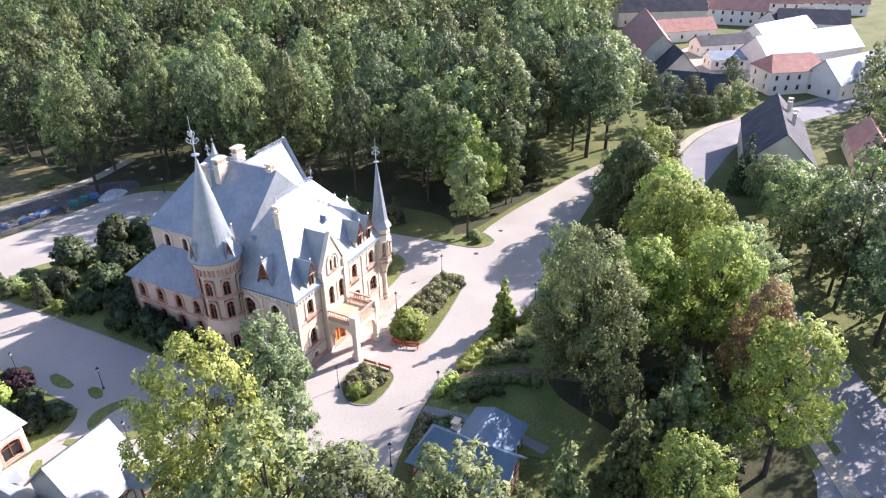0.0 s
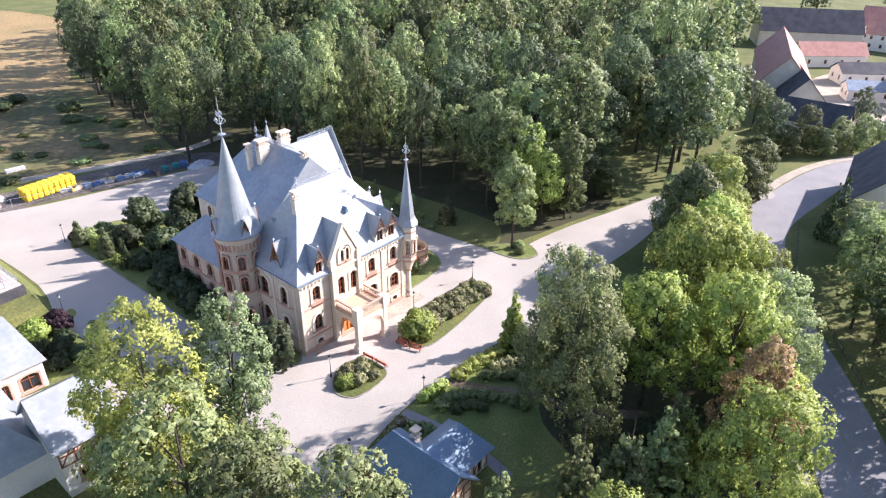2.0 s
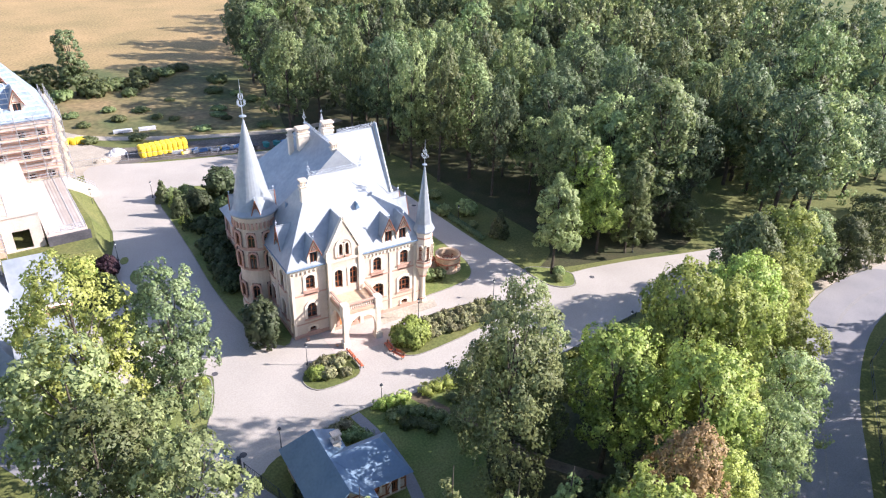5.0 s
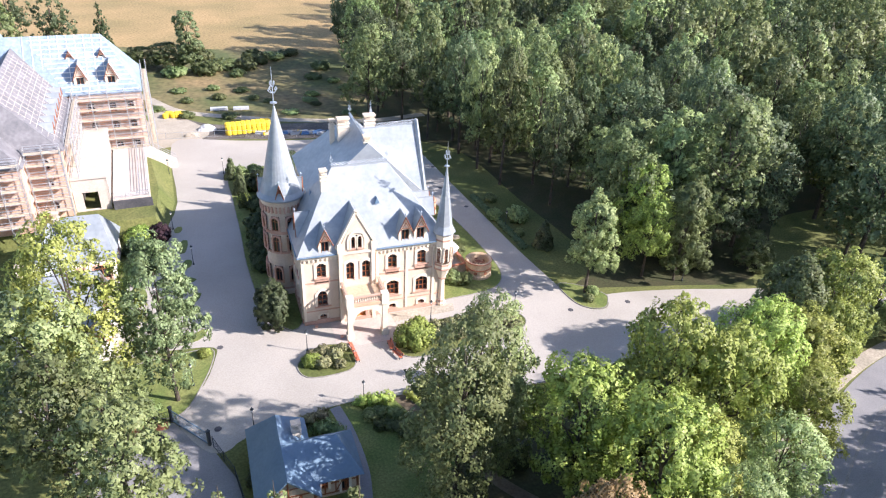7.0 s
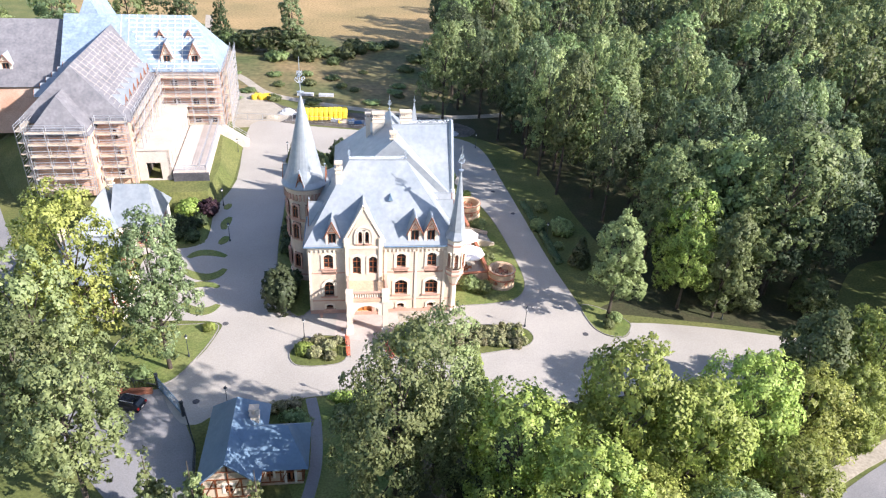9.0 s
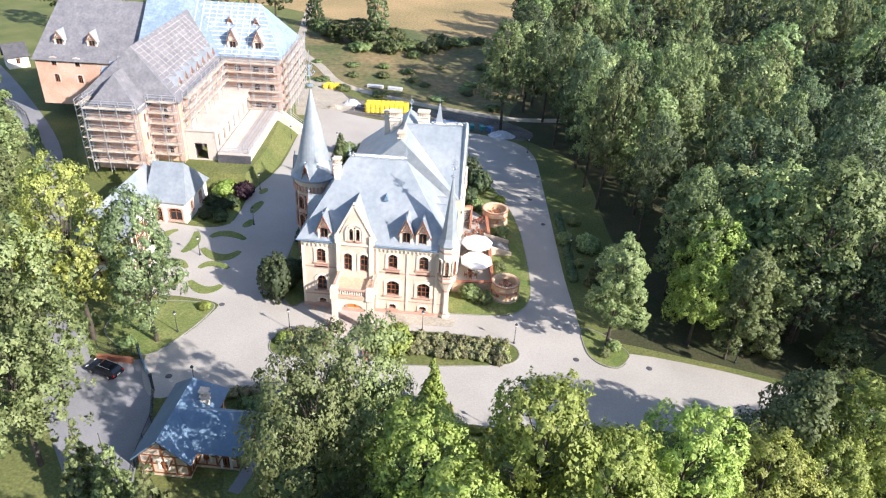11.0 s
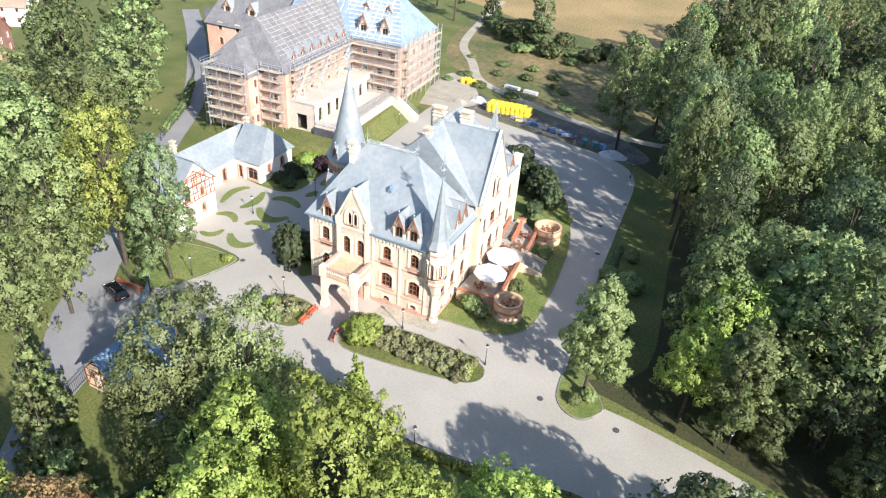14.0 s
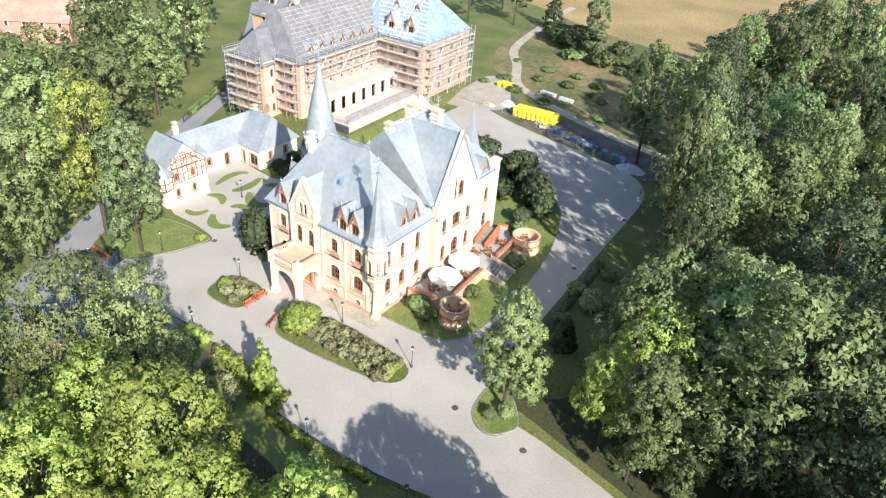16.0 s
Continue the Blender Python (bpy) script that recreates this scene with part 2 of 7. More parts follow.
slab("forecourt", [(-17, -14), (-14.4, -19.8), (-12, -21), (-9.6, -19.4), (-2.8, -17.8), (3, -17), (10, -17.6), (18.5, -17.4), (21, -19.2), (24.5, -20.6), (32, -20.5), (39, -19.5), (46, -18.2),
     (58, -18.6), (68, -18.2), (78, -18.5), (88, -23), (95, -30), (99, -26), (90, -16), (79, -11.5), (67, -8.6), (56.9, -6), (46, -4.4), (45, -6.6), (43.5, -7.8), (41.2, -7.1), (39.8, -4.5), (39.6, 0), (38.3, 12), (37.4, 26), (36.2, 45),
     (35, 60), (31, 67), (22, 70.6), (8, 72.5), (-4, 75), (-16, 78), (-17.5, 66), (-16.4, 45), (-18.4, 33), (-18, 22), (-20.5, 19), (-25, 18.9), (-31.5, 19), (-30.5, 11), (-26.6, 7), (-24.8, -0.4),
     (-18, -0.8), (-12.4, -1.6), (-12.2, -4), (-13.8, -9)], -0.1, 0.035, M["gravel"], "pale gravel forecourt and drives round the palace", "driveway", 3)
band("road", [(190, -82), (150, -56), (122, -38), (96, -33), (78, -33), (58, -41), (34, -57), (0, -76), (-40, -100), (-120, -150)], 9.0, -0.1, 0.03, M["asphalt"], "grey asphalt road with a centre line", "road")
band("lane", [(40, -74), (10, -62), (-8, -40), (-17, -27), (-27, -15), (-36, 0), (-50, 20), (-66, 46), (-96, 79), (-122, 104)], 5.2, -0.1, 0.025, M["asphalt"], "worn asphalt lane", "road")


# ---- trees and shrubs ----
def foliage(name, lobes, clumps, per, clump_r, leaf, material, parent, seed, droop=0.0, core=0.0):
    """A crown of many small folded leaf sprays, gathered into clumps over rounded lobes."""
    rng = np.random.default_rng(seed)
    L = np.array(lobes, float)
    area = (L[:, 3] * L[:, 4] + L[:, 3] * L[:, 5]) ** 1.0
    which = rng.choice(len(L), clumps * 3, p=area / area.sum())
    d = rng.normal(size=(clumps * 3, 3))
    d[:, 2] += 0.25
    d /= np.linalg.norm(d, axis=1)[:, None]
    pos = L[which, :3] + d * L[which, 3:] * np.where(rng.random((clumps * 3, 1)) < 0.8, rng.uniform(0.82, 1.08, (clumps * 3, 1)), rng.uniform(0.45, 0.75, (clumps * 3, 1)))
    deep = np.min(np.where(np.arange(len(L))[None, :] == which[:, None], 9.0, np.linalg.norm((pos[:, None, :] - L[None, :, :3]) / L[None, :, 3:], axis=2)), axis=1)
    keep = np.nonzero(deep > 0.8)[0][:clumps]
    pos, d = pos[keep], d[keep]
    k = len(keep)
    cr = clump_r * rng.uniform(0.6, 1.35, (k, 1, 1))
    e = rng.normal(size=(k, per, 3)) + d[:, None, :] * 0.9
    e /= np.linalg.norm(e, axis=2)[:, :, None]
    p = pos[:, None, :] + e * cr * rng.uniform(0.55, 1.0, (k, per, 1))
    p[:, :, 2] -= droop * rng.uniform(0, 1, (k, per))
    p, nrm = p.reshape(-1, 3), (e + rng.normal(size=e.shape) * 0.45 + np.array([0, 0, 0.35])).reshape(-1, 3)
    mid, span = L[:, :3].mean(axis=0), np.ptp(L[:, :3], axis=0) * 0.5 + L[:, 3:].mean(axis=0)
    whole = (p - mid.reshape(-1)) / span
    soft = e.reshape(-1, 3) * 0.85 + np.repeat(d, per, axis=0) * 0.6 + whole * 0.35 + rng.normal(size=p.shape) * 0.2 + np.array([0, 0, 0.12])
    soft /= np.linalg.norm(soft, axis=1)[:, None]
    nrm /= np.linalg.norm(nrm, axis=1)[:, None]
    side = np.cross(nrm, rng.normal(size=nrm.shape))
    side /= np.linalg.norm(side, axis=1)[:, None] + 1e-9
    up = np.cross(nrm, side)
    s = leaf * rng.uniform(0.6, 1.3, (len(p), 1))
    blade = np.stack([p - side * s - up * s * 0.5, p + side * s * 0.85 - up * s * 0.55, p + up * s], axis=1).reshape(-1, 3)
    n = len(p)
    tris = np.arange(n * 3).reshape(-1, 3)
    verts, faces, normals = [blade], [tris], [np.repeat(soft, 3, axis=0)]
    base = len(blade)
    if core:
        cb = bmesh.new()
        bmesh.ops.create_icosphere(cb, subdivisions=1, radius=1.0)
        cv = np.array([v.co[:] for v in cb.verts])
        cf = np.array([[v.index for v in f.verts] for f in cb.faces])
        cb.free()
        for q in L:
            verts.append(q[:3] + cv * q[3:] * core * rng.uniform(0.85, 1.1, (len(cv), 1)))
            faces.append(cf + base)
            normals.append(cv)
            base += len(cv)
    me = bpy.data.meshes.new(name)
    me.from_pydata(np.concatenate(verts).tolist(), [], np.concatenate(faces).tolist())
    me.materials.append(material)
    me.normals_split_custom_set_from_vertices(np.concatenate(normals).tolist())
    ob = new(name, me)
    ob.parent = parent
    return ob


def limb(bm, a, b, r0, r1, n=7):
    a, b = Vector(a), Vector(b)
    q = (b - a).to_track_quat("Z", "Y").to_matrix().to_4x4()
    lathe(bm, [(r0, 0), ((r0 + r1) * 0.52, (b - a).length * 0.5), (r1, (b - a).length)], n, m=Matrix.Translation(a) @ q)


def broadleaf(kind_of, label, seed, h=17.0, w=5.0, base=0.3, lobes=9, clumps=240, per=32, group="park trees", leaf=0.215, narrow=1.0):
    rng = random.Random(seed)
    t = thing("tree", label, "tree", group)
    bm = bmesh.new()
    limb(bm, (0, 0, -0.2), (0.1, 0.05, h * base), 0.045 * w + 0.1, 0.035 * w + 0.06, 9)
    limb(bm, (0.1, 0.05, h * base), (0, 0.2, h * 0.8), 0.035 * w + 0.06, 0.06, 8)
    L = [(0, 0, h * 0.66, w * 0.62, w * 0.62, h * 0.30)]
    for i in range(lobes):
        a = 2.4 * i + rng.uniform(-0.4, 0.4)
        f = (i + 0.5) / lobes
        z = h * (base + 0.08 + (0.86 - base - 0.08) * f)
        out = w * (0.66 if f < 0.55 else 0.66 - 0.75 * (f - 0.55)) * rng.uniform(0.8, 1.12) * narrow
        r = w * rng.uniform(0.33, 0.5)
        L.append((out * math.cos(a), out * math.sin(a), z, r, r, r * rng.uniform(0.75, 1.0)))
        limb(bm, (0.05, 0.1, h * (base + 0.05 + 0.35 * f)), (out * 0.9 * math.cos(a), out * 0.9 * math.sin(a), z), 0.022 * w, 0.03, 5)
    part("trunk", bm, M["bark"], t)
    foliage("crown", L, clumps, per, w * 0.15, leaf, LEAF[kind_of], t, seed)
    return t


def conifer(kind_of, label, seed, h=12.0, w=2.6, group="park trees", whorls=15):
    rng = random.Random(seed)
    t = thing("conifer", label, "conifer", group)
    bm = bmesh.new()
    limb(bm, (0, 0, -0.2), (0, 0, h * 0.97), 0.03 * h * 0.5 + 0.05, 0.03, 8)
    part("trunk", bm, M["bark"], t)
    L = []
    for i in range(whorls):
        f = i / (whorls - 1)
        z = h * (0.08 + 0.88 * f)
        r = w * (1 - f) ** 0.8 + 0.12
        k = max(3, int(7 * (1 - f) + 2))
        for j in range(k):
            a = 2 * math.pi * j / k + i * 1.3 + rng.uniform(-0.2, 0.2)
            rr = r * rng.uniform(0.75, 1.12)
            L.append((0.55 * rr * math.cos(a), 0.55 * rr * math.sin(a), z - 0.1 * rr, rr * 0.46 + 0.1, rr * 0.46 + 0.1, 0.16 * rr + 0.16))
    foliage("crown", L, 360, 22, 0.32, 0.18, LEAF[kind_of], t, seed, droop=0.25, core=0)
    return t


def shrub(name, kind_of, label, seed, w=1.6, h=1.8, category="shrub", group="", clumps=85, per=22, leaf=0.13, lobes=5):
    rng = random.Random(seed)
    t = thing(name, label, category, group)
    bm = bmesh.new()
    L = [(0, 0, h * 0.5, w * 0.7, w * 0.7, h * 0.5)]
    for i in range(lobes):
        a = 2.4 * i
        r = w * rng.uniform(0.35, 0.5)
        L.append((w * 0.55 * math.cos(a), w * 0.55 * math.sin(a), h * rng.uniform(0.35, 0.62), r, r, h * rng.uniform(0.3, 0.4)))
        limb(bm, (0, 0, -0.05), (w * 0.4 * math.cos(a), w * 0.4 * math.sin(a), h * 0.5), 0.05, 0.02, 5)
    part("stem", bm, M["bark"], t)
    foliage("foliage", L, clumps, per, w * 0.16, leaf, LEAF[kind_of], t, seed, core=0.8)
    return t


PLACED = set()


def plant(proto, x, y, s=1.0, turn=0.0, sz=None, z=0.0):
    """Puts the first use of a grown plant in place, and copies it after that."""
    m = pose(x, y, z, 0, 0, turn) @ Matrix.Diagonal((s, s, sz or s, 1))
    if proto.name not in PLACED:
        PLACED.add(proto.name)
        proto.matrix_world = m
        return proto
    keep = proto.matrix_basis.copy()
    proto.matrix_basis = Matrix.Identity(4)
    c = copy_thing(proto, m)
    proto.matrix_basis = keep
    return c


rng = random.Random(5)
oak = [broadleaf("dark", "tall dark green broadleaf tree of the wood", 11, 19, 5.6, 0.26, 11, 230, 30, group="trees of the wood"),
       broadleaf("green", "tall green broadleaf tree of the wood", 12, 20, 5.2, 0.26, 12, 230, 30, group="trees of the wood"),
       broadleaf("dark", "spreading dark broadleaf tree of the wood", 13, 17, 6.2, 0.26, 13, 240, 30, group="trees of the wood"),
       broadleaf("grey", "grey-green broadleaf tree of the wood", 14, 18, 5.2, 0.24, 11, 230, 30, group="trees of the wood")]
far_oak = [broadleaf(k, lab, sd, 19, 5.6, 0.3, 9, 130, 20, "trees of the wood", 0.33) for k, lab, sd in (("dark", "dark green broadleaf tree deep in the wood", 15), ("green", "green broadleaf tree deep in the wood", 16), ("grey", "grey-green broadleaf tree deep in the wood", 17))]
bright = broadleaf("bright", "sunlit bright green maple with a loose crown", 21, 17, 5.2, 0.25, 13, 390, 42, leaf=0.17)
yellow = broadleaf("yellow", "tall yellowing broadleaf tree with a ragged crown", 22, 20, 5.4, 0.2, 15, 420, 46, leaf=0.15)
middle = broadleaf("grey", "dense grey-green maple beside the forecourt", 23, 18, 5.8, 0.16, 15, 420, 44, leaf=0.16)
brown = broadleaf("brown", "rusty brown chestnut tree with wilting leaves", 24, 18, 4.6, 0.3, 10, 360, 44, leaf=0.16)
lone = broadleaf("grey", "single broadleaf tree on a small grass triangle", 25, 17.5, 3.9, 0.2, 12, 380, 44, leaf=0.155, narrow=0.9)
low = broadleaf("green", "low round green tree beside the drive", 26, 11.5, 4.6, 0.12, 11, 380, 42, leaf=0.16)
pine = broadleaf("pine", "grey-green pine with a loose open crown", 27, 19, 4.3, 0.12, 13, 380, 42, leaf=0.16)
spruce = conifer("grey", "young pale green spruce with drooping boughs", 31, 13, 3.0)
darkspruce = conifer("yew", "tall dark green spruce at the meadow", 32, 15, 3.4)
cypress = conifer("bright", "small bright green conifer", 33, 9, 1.7)

# trees in front of the forecourt, along the road
for proto, x, y, s, sz in ((middle, 10.0, -34.2, 1.0, 1.3), (middle, 14.2, -30.6, 0.85, 1.2), (bright, 20.6, -38.4, 1.0, 1.12), (bright, 30.5, -38, 1.05, 1.38), (bright, 24.2, -46, 1.0, 1.2), (bright, 36.2, -40, 0.95, 1.22),
                         (yellow, 30, -45, 0.75, 0.8), (bright, 43.5, -35.5, 0.95, 1.15), (yellow, 51, -34.5, 0.85, 0.85), (bright, 57.5, -32.6, 0.7, 0.9), (bright, 46, -41.5, 0.8, 0.85), (bright, 62.5, -28.6, 0.95, 1.12), (low, 61, -24.6, 1.0, 1.2), (middle, 38, -46.5, 0.8, 0.85), (middle, 29, -50.5, 0.75, 0.85), (brown, 14.6, -52, 0.8, 1.1), (bright, 8.2, -55, 0.95, 1.2), (low, 56.4, -27.8, 1.2, 1.5),
                         (spruce, 3.4, -44.6, 1.15, 1.1), (spruce, 7.6, -46.4, 1.2, 1.15), (yellow, 20, -52, 0.7, 0.75), (spruce, -1.7, -42.3, 1.0, 1.25), (spruce, -8, -38, 0.9, 1.0), (spruce, -12.5, -35.5, 0.85, 0.85), (bright, -6, -48.5, 0.75, 0.85),
                         (cypress, 20.2, -19.6, 1.0, 1.0), (lone, 42.8, -3.0, 1.0, 1.0), (low, 68.5, -23.8, 0.9, 1.0), (low, 76, -24.8, 0.95, 1.1), (low, 83, -27.2, 0.85, 0.95), (oak[0], 117, -8, 1.1, 1.1), (oak[2], 124, 0, 1.2, 1.1), (oak[1], 126, 10, 1.2, 1.1), (bright, 107, 12, 0.9, 0.8), (oak[3], 100, 3, 1.0, 1.0), (oak[0], 112, 3, 1.1, 1.1), (low, 128, -27, 0.6, 0.5), (low, 134, -35, 0.6, 0.5)):
    plant(proto, x, y, s, rng.uniform(0, 360), sz)
# trees by the lane and the lodge
for proto, x, y, s, sz in ((oak[0], 47, -61, 0.95, 1.05), (oak[2], 39, -66, 1.0, 1.1), (oak[1], 54, -57, 0.9, 0.95), (oak[3], 62, -52.5, 0.85, 0.9), (oak[3], 49, -67, 0.9, 1.0), (oak[2], 60, -62, 0.9, 0.9), (oak[0], 30, -72, 0.9, 1.0), (oak[2], 71, -50, 0.7, 0.7), (darkspruce, 84, -43.5, 0.8, 0.9), (oak[3], 78, -47, 0.6, 0.6), (oak[1], 125, -26, 0.6, 0.6), (oak[3], 131, -32, 0.5, 0.5), (oak[2], 150, -33, 0.6, 0.5), (oak[0], 120, -20, 0.7, 0.7), (oak[2], 128, -75, 0.7, 0.7), (oak[1], 141, -70, 0.6, 0.6), (yellow, -25, -11.6, 1.1, 1.32), (pine, -16.8, -11, 1.0, 1.2), (oak[3], -27, -19.3, 1.1, 1.25), (oak[3], -20.0, -32, 0.95, 1.05), (oak[3], -22, -23.5, 0.8, 0.95), (oak[1], -26, -26, 0.9, 1.0),
                         (oak[3], -49, -7, 1.3, 1.2), (oak[3], -49, 5, 1.3, 1.25), (oak[3], -60, 22, 1.3, 1.25), (oak[1], -72, 19, 1.2, 1.25), (oak[3], -58, -20, 1.3, 1.2), (oak[1], -58, -5, 1.2, 1.2), (far_oak[2], -78, 43, 1.1, 1.15),
                         (far_oak[1], -86, 30, 1.2, 1.2), (oak[3], -66, 4, 1.2, 1.2), (oak[3], -42, -28, 1.1, 1.1), (far_oak[1], -92, 55, 1.1, 1.2), (oak[3], -56, 12, 1.0, 1.0), (far_oak[1], -105, 70, 1.1, 1.1), (far_oak[2], -100, 40, 1.2, 1.2)):
    plant(proto, x, y, s, rng.uniform(0, 360), sz)
# trees beyond the road
for i in range(26):
    x = 20 + 6.5 * i + rng.uniform(-2, 2)
    y = -70 + 0.12 * i - (12 if i % 2 else 0) + rng.uniform(-3, 3) + (8 if 4 < i < 9 else 0)
    if not (84 < x < 125 and y > -66):
        plant(rng.choice(far_oak), x, y, rng.uniform(0.7, 0.95), rng.uniform(0, 360), rng.uniform(0.6, 0.9))


def inside(x, y, poly):
    c = False
    for (x1, y1), (x2, y2) in zip(poly, poly[1:] + poly[:1]):
        if (y1 > y) != (y2 > y) and x < (x2 - x1) * (y - y1) / (y2 - y1) + x1:
            c = not c
    return c


# the wood
WOOD = [(51, 8), (48.5, 30), (46.5, 62), (33, 80), (31, 105), (40, 150), (70, 215), (150, 235), (270, 190), (255, 60), (190, 24), (130, 2), (100, 8), (92, 24), (70, 16), (58, 3)]
spots = []
tries = 0
while tries < 9000:
    tries += 1
    x, y = rng.uniform(28, 275), rng.uniform(0, 235)
    far = math.hypot(x - 45, y - 10)
    gap = 7.2 if far < 70 else 7.8 if far < 130 else 8.8
    if inside(x, y, WOOD) and all((x - a) ** 2 + (y - b) ** 2 > gap * gap for a, b in spots):
        spots.append((x, y))
spots.sort(key=lambda p: math.hypot(p[0] - 45, p[1] - 10))
rest = [[], [], []]
for i, (x, y) in enumerate(spots):
    s, turn = rng.uniform(0.62, 1.25), rng.uniform(0, 360)
    sz = (0.45 + 0.55 * s) * rng.uniform(0.8, 1.5)
    if i < 60:
        plant(oak[rng.choices((0, 1, 2, 3), (3, 4, 3, 3))[0]], x, y, s, turn, sz)
    elif i < 210:
        plant(far_oak[i % 3], x, y, s, turn, sz)
    else:
        rest[i % 3].append(pose(x, y, 0, 0, 0, turn) @ Matrix.Diagonal((s, s, sz, 1)))
# the depth of the wood, joined
for k, ms in enumerate(rest):
    V, F, base = [], [], 0
    for ch in far_oak[k].children:
        src = np.array([v.co[:] for v in ch.data.vertices])
        tri = [tuple(p.vertices) for p in ch.data.polygons]
        if ch.name.startswith("crown"):
            for m in ms:
                V.append(src @ np.array(m.to_3x3()).T + np.array(m.translation))
                F += [tuple(i + base for i in t) for t in tri]
                base += len(src)
    me = bpy.data.meshes.new("woodland")
    me.from_pydata(np.concatenate(V).tolist(), [], F)
    me.materials.append(LEAF[("dark", "green", "grey")[k]])
    tagged(new("woodland", me), "dense broadleaf wood stretching into the distance", "wood", kind="stuff")
plant(bright, 54.3, -1.2, 0.72, 40, 0.85), plant(oak[3], 61.5, 0.5, 0.85, 70, 0.8), plant(oak[3], 65.5, 6.5, 1.15, 170, 1.05)
plant(oak[1], 53.5, 5.5, 0.9, 30, 1.05), plant(bright, 56.5, 5, 0.9, 80, 1.05), plant(oak[2], 70, 2, 0.85, 200, 0.95), plant(oak[0], 92, -6, 0.8, 0, 0.9)
# tall trees along the drive, and a dense narrow hornbeam
hornbeam = broadleaf("green", "dense narrow hornbeam beside the drive", 28, 18, 3.4, 0.04, 13, 380, 42, leaf=0.15, narrow=0.75)
for proto, x, y, s, sz in ((hornbeam, 58.8, -3.6, 1.0, 1.02), (far_oak[2], 143, 2, 1.0, 0.95), (far_oak[0], 152, 10, 1.1, 1.1), (far_oak[1], 133, -6, 0.9, 0.85), (far_oak[2], 140, -10, 0.7, 0.6), (far_oak[0], 205, 24, 1.2, 1.1), (far_oak[1], 222, 26, 1.2, 1.1), (far_oak[2], 240, 34, 1.3, 1.1), (far_oak[0], 265, 44, 1.3, 1.1), (far_oak[2], 285, 50, 1.3, 1.1), (far_oak[1], 310, 60, 1.4, 1.2), (far_oak[0], 300, 20, 1.2, 1.0), (far_oak[2], 330, 34, 1.3, 1.1), (far_oak[1], 340, 0, 1.2, 1.0), (oak[3], 76, -49.5, 0.75, 0.65), (oak[3], 68, -52, 0.8, 0.7), (oak[1], 46, 38, 0.9, 1.45), (oak[3], 44.5, 47, 0.9, 1.5), (oak[0], 43.5, 56, 0.95, 1.45), (oak[1], 39.5, 66.5, 0.9, 1.4), (oak[2], 45, 64, 1.0, 1.4), (oak[1], 69, 1.5, 1.35, 1.42), (oak[3], 64.5, 8.5, 1.2, 1.35), (oak[2], 76, 3.5, 1.1, 1.45), (oak[0], 89.5, -10.0, 1.35, 1.45), (oak[3], 96.5, -12.5, 1.25, 1.45), (oak[2], 101, -7, 1.2, 1.4), (low, 92, -25.5, 0.95, 1.1),
                         (oak[0], 75, 12, 1.2, 1.4), (oak[3], 84, 14, 1.1, 1.3), (oak[3], 103, 9, 1.1, 1.2), (low, 63.5, -1.5, 0.6, 0.55), (low, 73.5, -3.8, 0.7, 0.6), (oak[3], 56, -53.5, 0.7, 0.65), (oak[3], 50, -60, 0.8, 0.7), (low, 121.5, -24, 0.6, 0.6), (low, 127, -30, 0.55, 0.55), (oak[3], 137, -35.5, 0.55, 0.5), (low, 143, -37.5, 0.6, 0.5), (oak[1], 155, -31, 0.5, 0.55), (spruce, 2.5, -46, 0.85, 0.85), (cypress, 12, -47.5, 1.3, 1.1), (spruce, 16.5, -44.5, 0.8, 0.75)):
    plant(proto, x, y, s, rng.uniform(0, 360), sz)
# solitary trees in the meadow and round the works yard
meadow_pine = broadleaf("pine", "tall dark grey-green pine among bushes at the meadow", 29, 17, 3.6, 0.05, 13, 300, 36, leaf=0.2, narrow=0.7)
for proto, x, y, s, sz in ((meadow_pine, -11.5, 134, 1.25, 1.1), (low, -18, 138, 1.1, 0.7), (low, -25, 141, 1.0, 0.55),
                         (oak[1], 27.5, 74.5, 1.05, 1.3), (oak[3], 33, 88, 1.1, 1.25), (oak[0], 33, 99, 1.1, 1.3), (oak[1], 34, 112, 1.1, 1.3), (oak[2], 35, 126, 1.1, 1.4), (oak[0], 38, 140, 1.2, 1.4), (oak[1], 43, 154, 1.2, 1.4), (oak[2], 49, 168, 1.2, 1.4), (darkspruce, -36, 155, 1.1, 1.2), (far_oak[0], -48, 150, 1.0, 1.1), (far_oak[1], -60, 140, 1.0, 1.1), (far_oak[0], -75, 128, 1.0, 1.1),
                         (far_oak[2], -90, 120, 1.0, 1.1), (far_oak[1], -110, 130, 1.1, 1.1), (far_oak[0], -62, 165, 1.1, 1.1), (far_oak[2], -85, 150, 1.1, 1.1), (far_oak[1], -130, 110, 1.1, 1.1)):
    plant(proto, x, y, s, rng.uniform(0, 360), sz)


# ---- the palace: walls, windows, roofs ----
def frame_at(o, ang):
    """Local axes of a wall: u along it, w out of it, z up."""
    a = radians(ang)
    d, n = Vector((math.cos(a), math.sin(a), 0)), Vector((math.sin(a), -math.cos(a), 0))
    m = Matrix.Identity(4)
    m.col[0][:3], m.col[1][:3], m.col[2][:3], m.col[3][:3] = d, -n, (0, 0, 1), o
    return m


